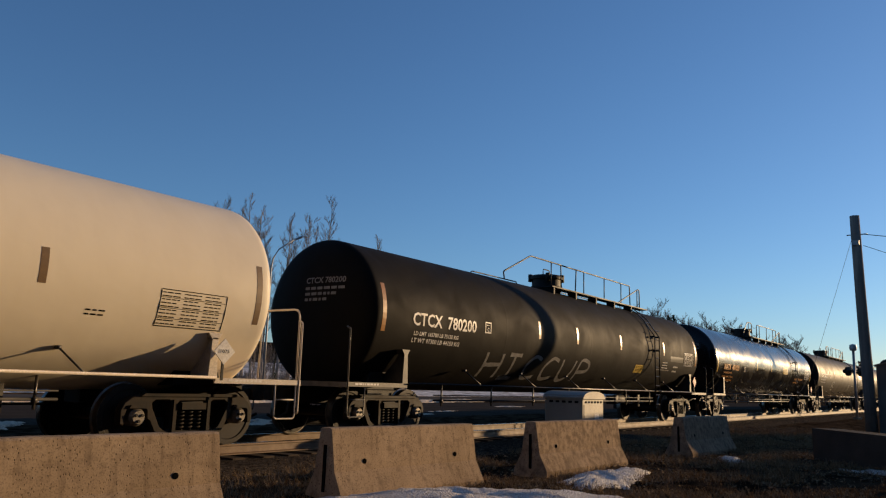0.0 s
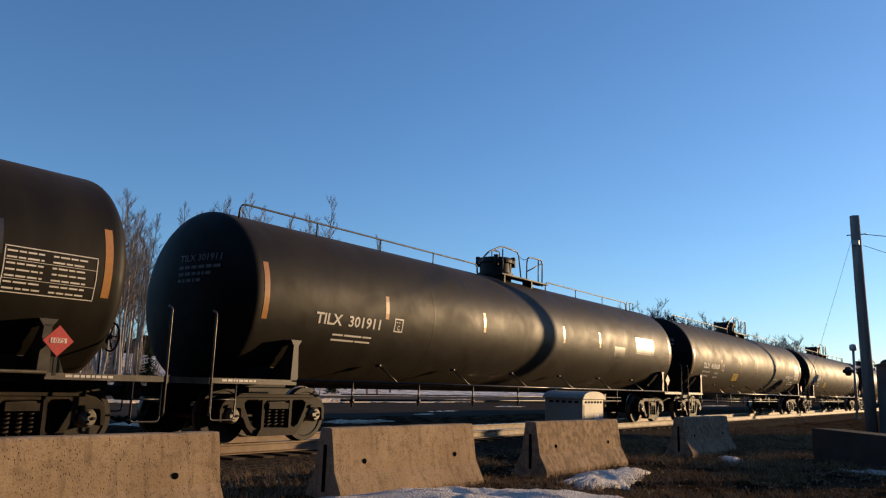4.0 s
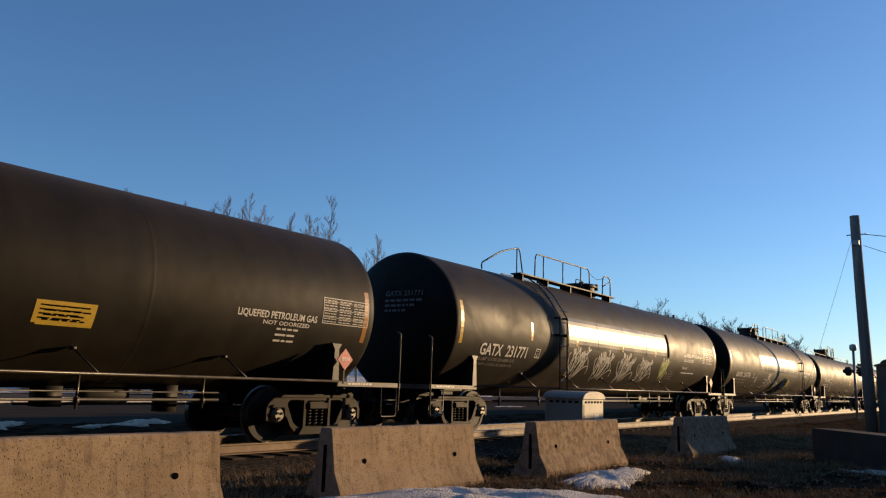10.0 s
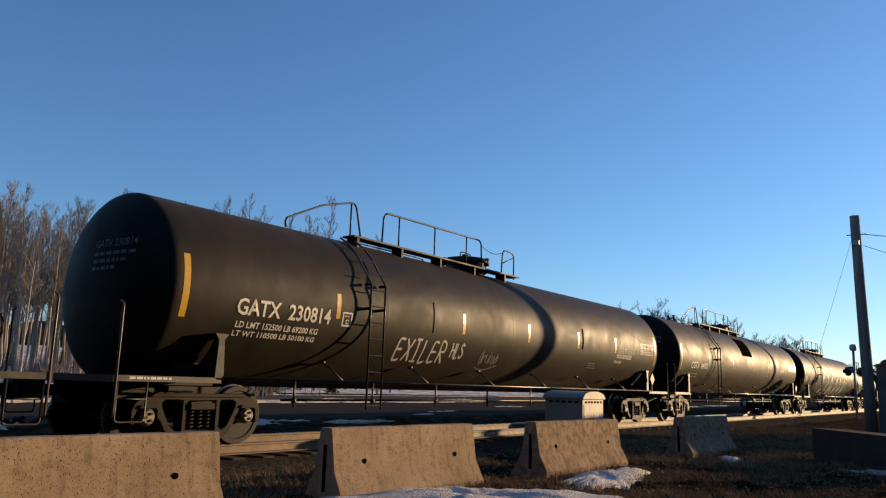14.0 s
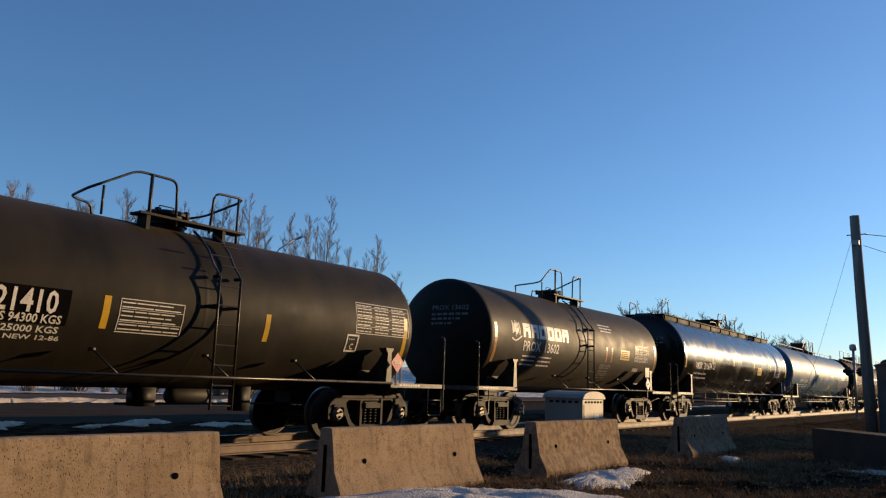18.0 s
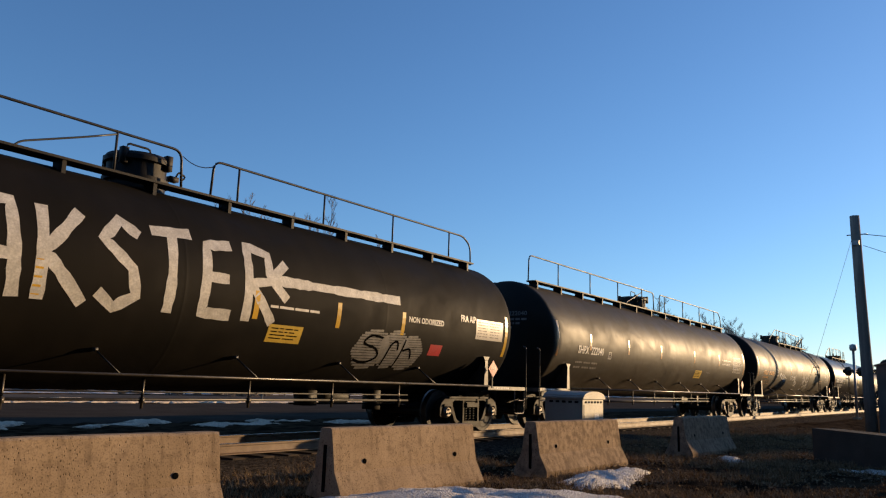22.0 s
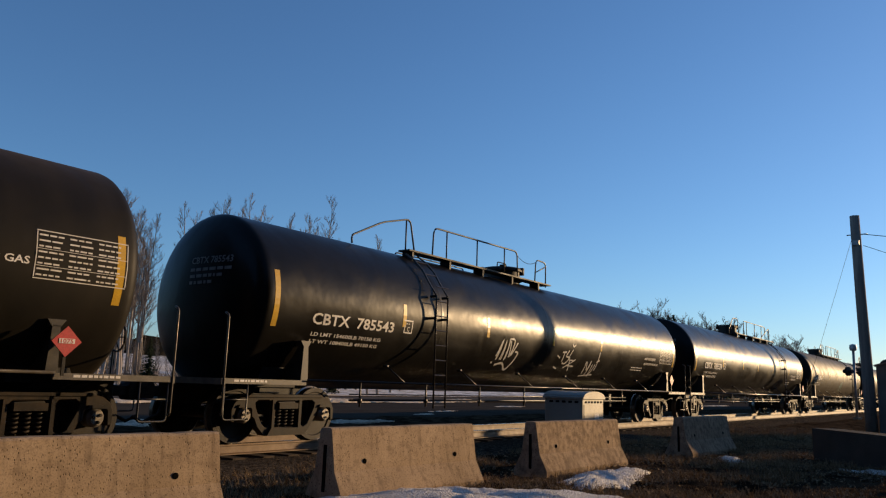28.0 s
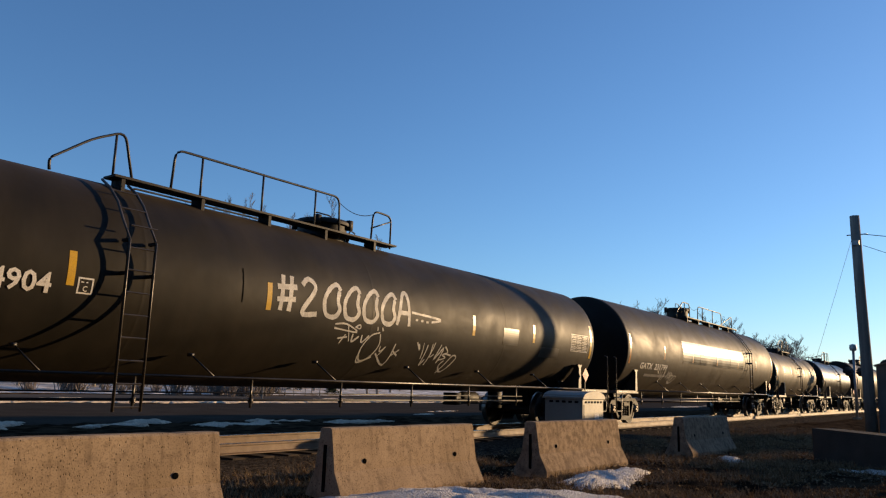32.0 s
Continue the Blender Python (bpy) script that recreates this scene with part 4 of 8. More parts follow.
def brake_gear_mesh():
    bm = bmesh.new()
    revolve(bm, [(-0.36, 0.02), (-0.35, 0.12), (-0.28, 0.15), (0.28, 0.15), (0.35, 0.12), (0.36, 0.02)], "x", 16, 0, (0, -0.15, 0.74))
    box(bm, 0.75, 1.02, -0.5, -0.25, 0.50, 0.90)
    box(bm, -1.1, -0.80, -0.5, -0.2, 0.58, 0.86)
    tube(bm, [(-1.4, -0.4, 0.62), (1.6, -0.4, 0.62)], 0.02, 5)
    return keep(part("brake_reservoir", bm, M_STEEL, None, "", 40))


def hanger_mesh():
    bm = bmesh.new()
    box(bm, -0.015, 0.015, -0.015, 0.015, -0.10, 0.36)
    box(bm, -0.028, 0.028, -0.035, 0.035, -0.02, 0.06)
    return keep(part("pipe_hanger", bm, M_BARLIT, None, "", 30))


def valve_mesh():
    bm = bmesh.new()
    revolve(bm, [(-0.28, 0.43), (0.05, 0.43), (0.05, 0.485), (0.10, 0.485), (0.10, 0.43), (0.28, 0.43), (0.28, 0.485), (0.33, 0.485), (0.37, 0.45), (0.39, 0.16)], "z", 28)
    for k in range(4):
        a = 2 * math.pi * k / 4 + 0.6
        box(bm, 0.47 * math.cos(a) - 0.05, 0.47 * math.cos(a) + 0.05, 0.47 * math.sin(a) - 0.05, 0.47 * math.sin(a) + 0.05, 0.22, 0.40)
    tube(bm, fillet([(-0.2, 0, 0.40), (-0.2, 0, 0.52), (0.2, 0, 0.52), (0.2, 0, 0.40)], 0.05, 2), 0.015, 5)
    box(bm, 0.54, 0.70, -0.06, 0.06, 0.20, 0.26)
    tube(bm, fillet([(0.66, 0, 0.24), (0.72, 0, 0.34), (0.86, 0, 0.30), (0.78, 0, 0.24)], 0.03, 2), 0.014, 5)
    return keep(part("valve_housing", bm, M_STEEL, None, "", 35))


FIT = {"platform": platform_mesh(), "grab": grab_mesh(), "stirrup": stirrup_mesh(), "saddle": saddle_mesh(), "sill": sill_mesh(), "coupler": coupler_mesh(),
       "end_rail": end_rail_mesh(), "wheel": brake_wheel_mesh(), "strut": strut_mesh(), "brake": brake_gear_mesh(), "hanger": hanger_mesh(), "valve": valve_mesh()}


def stencil_mesh():
    """A line of small worn white stencilling on a platform's edge."""
    bm = bmesh.new()
    rnd = random.Random(2)
    for y in (-1, 1):
        x = -0.34
        while x < 0.30:
            w = rnd.uniform(0.03, 0.09)
            box(bm, x, x + w, *sorted((y * 1.530, y * 1.5325)), 0.985, 1.018)
            x += w + 0.018
    return keep(part("stencilled_line", bm, M_WHITE, None))


STENCIL = stencil_mesh()
TURN = Matrix.Rotation(math.pi, 4, "Z")


# ---------------------------------------------------------------- the gear on top of a tank
def hoop(car, pts, y, material, r=0.021, corner=0.16, label=""):
    bm = bmesh.new()
    tube(bm, fillet([(x, y, z) for x, z in pts], corner, 4), r, 6)
    return part("handrail", bm, material, car, label, 60)


def post(car, x, y, z0, z1, material, r=0.019):
    bm = bmesh.new()
    tube(bm, [(x, y, z0), (x, y, z1)], r, 6)
    return part("rail_post", bm, material, car, "", 60)


def plank(car, x0, x1, y0, y1, z, material):
    bm = bmesh.new()
    box(bm, x0, x1, y0, y1, z - 0.035, z)
    for k in range(int((x1 - x0) / 1.4) + 1):
        x = x0 + 0.15 + k * 1.4
        if x < x1:
            box(bm, x - 0.03, x + 0.03, y0 + 0.02, y1 - 0.02, z - 0.30, z - 0.035)
    return part("walkway_plank", bm, material, car)


def chain(car, a, b, material, sag=0.12):
    bm = bmesh.new()
    tube(bm, [(a[0] + (b[0] - a[0]) * t, a[1], a[2] + (b[2] - a[2]) * t - sag * 4 * t * (1 - t)) for t in (i / 8 for i in range(9))], 0.008, 4)
    return part("safety_chain", bm, material, car)


def ladder(car, x, R, zc, material):
    """A side ladder: straight stiles from the ground clearance up, then bent over the tank's shoulder, with rungs."""
    for k in (-0.2, 0.2):
        bm = bmesh.new()
        pts = [(x + k, -R - 0.12, 0.56), (x + k, -R - 0.12, zc + 0.45)]
        pts += [(x + k, -(R + 0.10) * math.cos(a), zc + (R + 0.10) * math.sin(a)) for a in (radians(d) for d in (28, 40, 52, 62))]
        tube(bm, pts, 0.02, 6)
        part("ladder_stile", bm, material, car, "", 60)
    for i in range(9):
        z = 0.62 + i * 0.30
        bm = bmesh.new()
        tube(bm, [(x - 0.2, -R - 0.12, z), (x + 0.2, -R - 0.12, z)], 0.013, 5)
        part("rung", bm, material, car)
    for d in (36, 50):
        bm = bmesh.new()
        a = radians(d)
        tube(bm, [(x - 0.2, -(R + 0.1) * math.cos(a), zc + (R + 0.1) * math.sin(a)), (x + 0.2, -(R + 0.1) * math.cos(a), zc + (R + 0.1) * math.sin(a))], 0.013, 5)
        part("rung", bm, material, car)
    for dz, k in ((0.0, -0.2), (0.0, 0.2), (0.45, -0.2), (0.45, 0.2)):
        bm = bmesh.new()
        tube(bm, [(x + k, -R - 0.12, zc + dz), (x + k, -R * math.cos(0.3 * dz) + 0.02, zc + dz)], 0.03, 5)
        part("ladder_bracket", bm, M_STEEL, car)


def top_gear(car, style, h, R, zc, bar, flip=False, first=-1.7, tall=0.0, k=0.0, off=0.0, third=2.03):
    zt = zc + R
    zb, zr = zt - 0.02, zt + 0.76 + (tall if style in "FS" or tall < 0 and style == "A" else 0)
    yn = 0.56
    f = -1 if flip else 1
    round_ = 0.05 if tall > 0 else 0.16

    def P(*pts):
        return [(f * x, z) for x, z in pts]
    share("valve_housing", FIT["valve"], car, pose(0, 0, zt + (0.02 if style != "B" else -0.06)) @ Matrix.Diagonal((0.72, 0.72, 0.72, 1) if style == "S" else (1.05, 1.05, 1.35, 1) if style == "F" else (1, 1, 1.25, 1) if style == "A" else (1, 1, 1.5, 1) if style == "C" else (1.15, 1.15, 1.1, 1)))
    if style == "A":
        y = -yn
        hoop(car, P((first + 0.05, zt - 0.05), (first, zt + 0.14), (-0.97 if first > -2.2 else first + 1.4, zr), (-0.15, zr), (-0.1, zb)), y, bar, corner=round_)
        near, far = (0.92, 4.25) if tall < 0 else (0.83, 5.0)
        hoop(car, P((near - 0.03, zb), (near + 0.03, zr), (far - 0.02, zr), (far + 0.03, zb)), y, bar, corner=round_)
        hoop(car, P((3.95, zt - 0.02), (4.05, zt + 0.10), (5.75, zr - 0.03), (5.86, zr - 0.06), (5.87, zb)), y, bar, corner=0.08)
        for x in ((-0.74, 1.55, 2.95, 5.5) if tall < 0 else (-0.74, 1.39, 2.89, 4.25, 5.66)):
            post(car, f * x, y, zb, zr - (0.06 if x > 5 else 0), bar)
        if tall > 0:
            hoop(car, P((-0.2, zr - 0.005), (0.9, zr - 0.005)), y, bar)
        else:
            chain(car, (f * -0.14, y, zr - 0.08), (f * 0.86, y, zr - 0.1), bar)
        for x0, x1 in ((first + 0.1, -0.75), (0.8, 4.1)):
            hoop(car, P((x0, zb), (x0 + 0.02, zt + 0.24), (x1 - 0.02, zt + 0.24), (x1, zb)), yn, bar, 0.018, 0.12)
        for y in (-yn, yn):
            plank(car, *sorted((f * -0.95, f * 6.2)), y - 0.16, y + 0.16, zt + 0.05, M_STEEL)
    elif style == "B":
        y = -yn
        hoop(car, P((-1.46 - off, zb), (-1.47 - off, zr - 0.08), (-0.90 - off, zr - 0.06), (-0.84 - off, zb)), y, bar, corner=round_)
        hoop(car, P((0.09 - off, zb), (0.13 - off, zr), (4.04 - k, zr - 0.03), (4.08 - k, zb)), y, bar)
        hoop(car, P((4.72 + third - k, zt - 0.08), (4.74 + third - k, zt + 0.08), (4.72 + third * 0.55 - k, zt + 0.52), (4.92 - k, zr), (4.72 - k, zb)), y, bar)
        span = 4.04 - k + off
        for i in (1, 2, 3):
            post(car, f * (-off + 0.13 + span * (i - 0.5) / 3), y, zb, zr - 0.02, bar)
        post(car, f * (5.05 - k), y, zb, zr - 0.06, bar)
        chain(car, (f * (0.13 - off), y, zr - 0.1), (f * (-0.90 - off), y, zr - 0.14), bar)
        hoop(car, P((-0.84 - off, zt + 0.32), (-1.44 - off, zr - 0.2)), y, bar, 0.016)
        for x0, x1 in ((-1.4 - off, -0.8 - off), (1.0, 4.1 - k)):
            hoop(car, P((x0, zb), (x0 + 0.02, zt + 0.24), (x1 - 0.02, zt + 0.24), (x1, zb)), yn, bar, 0.018, 0.12)
        for y in (-yn, yn):
            plank(car, *sorted((f * (-1.5 - off), f * (5.1 - k))), y - 0.16, y + 0.16, zt + 0.05, M_STEEL)
    elif style == "C":
        y = -yn
        hoop(car, [(-1.74, zb - 0.05), (-1.74, zt + 0.12), (-1.24, zt + 0.54), (-0.59, zr + 0.03), (0.25, zr), (0.42, zb)], y, bar)
        hoop(car, [(0.70, zb), (0.72, zr - 0.06), (1.58, zr - 0.02), (1.57, zb)], y, bar)
        for x in (-0.55, 1.35):
            post(car, x, y, zb, zr - 0.03, bar)
        hoop(car, [(0.72, zt + 0.3), (1.56, zr - 0.12)], y, bar, 0.016)
        chain(car, (0.28, y, zr - 0.1), (0.72, y, zr - 0.12), bar, 0.05)
        for y in (-yn, yn):
            plank(car, -0.8, 1.65, y - 0.16, y + 0.16, zt + 0.05, M_STEEL)
        y = -0.62
        low = zt + 0.12 + tall
        for x0, x1 in ((-h, -1.8), (1.65, h - 1.8)):
            hoop(car, [(x0, zt - 0.16), (x0 + 0.02, low), (x1 - 0.02, low), (x1, zt - 0.16)], y, bar, 0.018)
            n = max(2, int((x1 - x0) / 1.75))
            for i in range(1, n):
                post(car, x0 + (x1 - x0) * i / n, y, zt - 0.2, low, bar, 0.014)
        for k in (-0.25, 0.05):
            hoop(car, [(h - 1.5 + k, zt - 0.2), (h - 1.5 + k, zt + 0.16), (h - 1.2 + k, zt + 0.16), (h - 1.2 + k, zt - 0.2)], y, bar, 0.016, 0.12)
    elif style == "F":
        y = -yn - 0.08
        hoop(car, [(-h - 0.05, zb), (-h - 0.02, zr), (-0.05, zr), (0.35, zr), (0.4, zb)], y, bar)
        hoop(car, [(0.95, zb), (0.98, zr), (h - 0.55, zr), (h - 0.25, zt + 0.45), (h - 0.23, zb)], y, bar)
        for x in (-7.12, -4.99, -2.86, -0.75, 1.5, 3.55, 5.6, 7.65):
            post(car, x, y, zb, zr, bar)
        chain(car, (0.38, y, zr - 0.08), (0.98, y, zr - 0.1), bar, 0.08)
        hoop(car, [(-2.2, zt), (-2.09, zt + 0.12), (-1.23, zt + 0.42), (-0.75, zt + 0.60)], y, bar, 0.016)
        for y in (-yn - 0.08, yn + 0.08):
            plank(car, -h + 0.1, h - 0.3, y - 0.15, y + 0.15, zt + 0.02, M_STEEL)
    elif style == "V":
        plank(car, -h - 0.15, h - 0.2, -0.80, -0.35, zt, PAINT["flat"])
        plank(car, -h - 0.15, h - 0.2, 0.35, 0.80, zt, PAINT["flat"])
        y = -0.62
        hoop(car, [(-0.7, zb), (-0.65, zr - 0.1), (0.5, zr - 0.02), (0.72, zb)], y, bar)
        hoop(car, [(1.1, zb), (1.15, zt + 0.5), (1.95, zt + 0.62), (1.95, zb)], y, bar)
        post(car, 0.45, y, zb, zr - 0.05, bar)
        hoop(car, [(-h + 0.1, zb), (-h + 0.1, zt + 0.55), (-h + 0.75, zt + 0.55), (-h + 0.75, zb)], y, bar)
        hoop(car, [(-h + 0.0, zb - 0.2), (-h + 0.0, zt + 0.50), (-h + 0.65, zt + 0.45), (-h + 0.65, zb)], 0.62, bar)
        bm = bmesh.new()
        box(bm, -h - 0.12, h - 0.22, -0.745, -0.730, zt - 0.25, zt - 0.033)
        part("walkway_skirt", bm, PAINT["flat"], car)
        bm = bmesh.new()
        box(bm, -h - 0.15, -h + 0.5, -0.345, 0.345, zt - 0.02, zt + 0.03)
        part("end_platform", bm, M_STEEL, car)
        hoop(car, [(h - 0.9, zb), (h - 0.9, zt + 0.4), (h - 0.3, zt + 0.45), (h - 0.3, zb)], y, bar)
        hoop(car, [(-1.9, zb), (-1.85, zt + 0.2), (-1.0, zt + 0.22), (-0.95, zb)], y, bar)
    elif style == "S":
        y = -yn
        zr -= 0.06
        for pts in ([(-0.95, yn, zb), (-0.97, yn, zt + 0.30), (-1.45, 0.30, zt + 0.30), (-1.55, -0.35, zt + 0.32), (-1.50, y, zt + 0.36), (-0.92, y, zr), (-0.22, y, zr), (-0.18, y, zb)],
                    [(0.45, y, zb), (0.50, y, zr - 0.03), (1.08, y, zr - 0.01), (1.18, -0.35, zr - 0.03), (0.95, 0.30, zt + 0.45), (0.45, yn, zt + 0.30), (0.0, yn, zt + 0.36), (-0.05, yn, zb)]):
            bm = bmesh.new()
            tube(bm, fillet(pts, 0.13, 4), 0.021, 6)
            part("handrail", bm, bar, car, "", 60)
        post(car, -0.68, y - 0.03, zb - 0.10, zr, bar, 0.028)
        post(car, 1.0, y, zb - 0.08, zr - 0.03, bar, 0.022)
        post(car, -1.42, y, zb - 0.05, zt + 0.36, bar)
        plank(car, -0.86, 1.11, y - 0.10, y + 0.2, zt + 0.09, M_STEEL)
        plank(car, -0.86, 1.11, yn - 0.2, yn + 0.1, zt + 0.09, M_STEEL)


# ---------------------------------------------------------------- a tank car
def bars(tank, skin, u0, u1, z0, z1, rows, material, name="stencilled_line", cols=1, label="", lift=0.007):
    """Small stencilling that cannot be read: bars of its size."""
    bm = bmesh.new()
    rnd = random.Random(int(u0 * 100) + rows)
    step = (z1 - z0) / rows
    table = rows > 6
    if table:
        for q in ((u0 - 0.03, u1 + 0.03, z0 - 0.02, z0 - 0.008), (u0 - 0.03, u1 + 0.03, z1 + 0.008, z1 + 0.02), (u0 - 0.03, u0 - 0.018, z0, z1), (u1 + 0.018, u1 + 0.03, z0, z1)):
            patch(bm, skin, *q, lift, 2)
        for i in range(2, rows, 3):
            patch(bm, skin, u0 - 0.02, u1 + 0.02, z0 + step * i - 0.003, z0 + step * i + 0.003, lift, 1)
    for i in range(rows):
        za, zb = z0 + step * (i + 0.30), z0 + step * (i + (0.58 if table else 0.64))
        for c in range(cols):
            a = u0 + (u1 - u0) * c / cols
            end = u0 + (u1 - u0) * (c + (0.80 if cols > 1 else rnd.uniform(0.80, 1.0))) / cols
            size = max(0.04, (end - a) / rnd.choice((2.2, 3.3, 4.1)))
            while a < end - 0.03:
                b = min(end, a + size * rnd.uniform(0.5, 1.2))
                patch(bm, skin, a, b, za, zb, lift, 1)
                a = b + (0.02 if table else 0.03)
    return part(name, bm, material, tank, label)


def frame_box(tank, skin, u, z, s, material):
    bm = bmesh.new()
    t = s * 0.10
    patch(bm, skin, u, u + s, z, z + t, 0.007, 1)
    patch(bm, skin, u, u + s, z + s - t, z + s, 0.007, 1)
    patch(bm, skin, u, u + t, z, z + s, 0.007, 2)
    patch(bm, skin, u + s - t, u + s, z, z + s, 0.007, 2)
    part("stencil_box", bm, material, tank)
    bars(tank, skin, u + s * 0.2, u + s * 0.8, z + s * 0.62, z + s * 0.82, 1, material)
    lettering("stencil_letter", tank, skin, "C", u + s * 0.36, u + s * 0.64, z + s * 0.16, s * 0.34, material)


def placard(car, u, z, material, y=-1.60):
    bm = bmesh.new()
    s = 0.19
    prism(bm, [(-s, 0), (0, -s), (s, 0), (0, s)], -0.008, 0.008)
    ob = part("placard", bm, material, car, "diamond hazard placard")
    ob.matrix_basis = pose(u, y, z)
    bm = bmesh.new()
    box(bm, -0.10, 0.10, -0.014, -0.009, -0.025, 0.035)
    w = part("placard_panel", bm, M_WHITE, ob)
    vs, fs = glyphs("1075")
    x0, x1 = min(v[0] for v in vs), max(v[0] for v in vs)
    me = bpy.data.meshes.new("placard_number")
    me.from_pydata([((v[0] - x0) / (x1 - x0) * 0.16 - 0.08, -0.0155, -0.02 + v[1] * 0.072) for v in vs], [], fs)
    me.materials.append(M_RED if material is not M_WHITE else M_DARK)
    share("placard_number", me, w)
    bm = bmesh.new()
    box(bm, -0.02, 0.02, 0.01, 0.03, -0.42, 0.1)
    part("placard_bracket", bm, M_STEEL, ob)


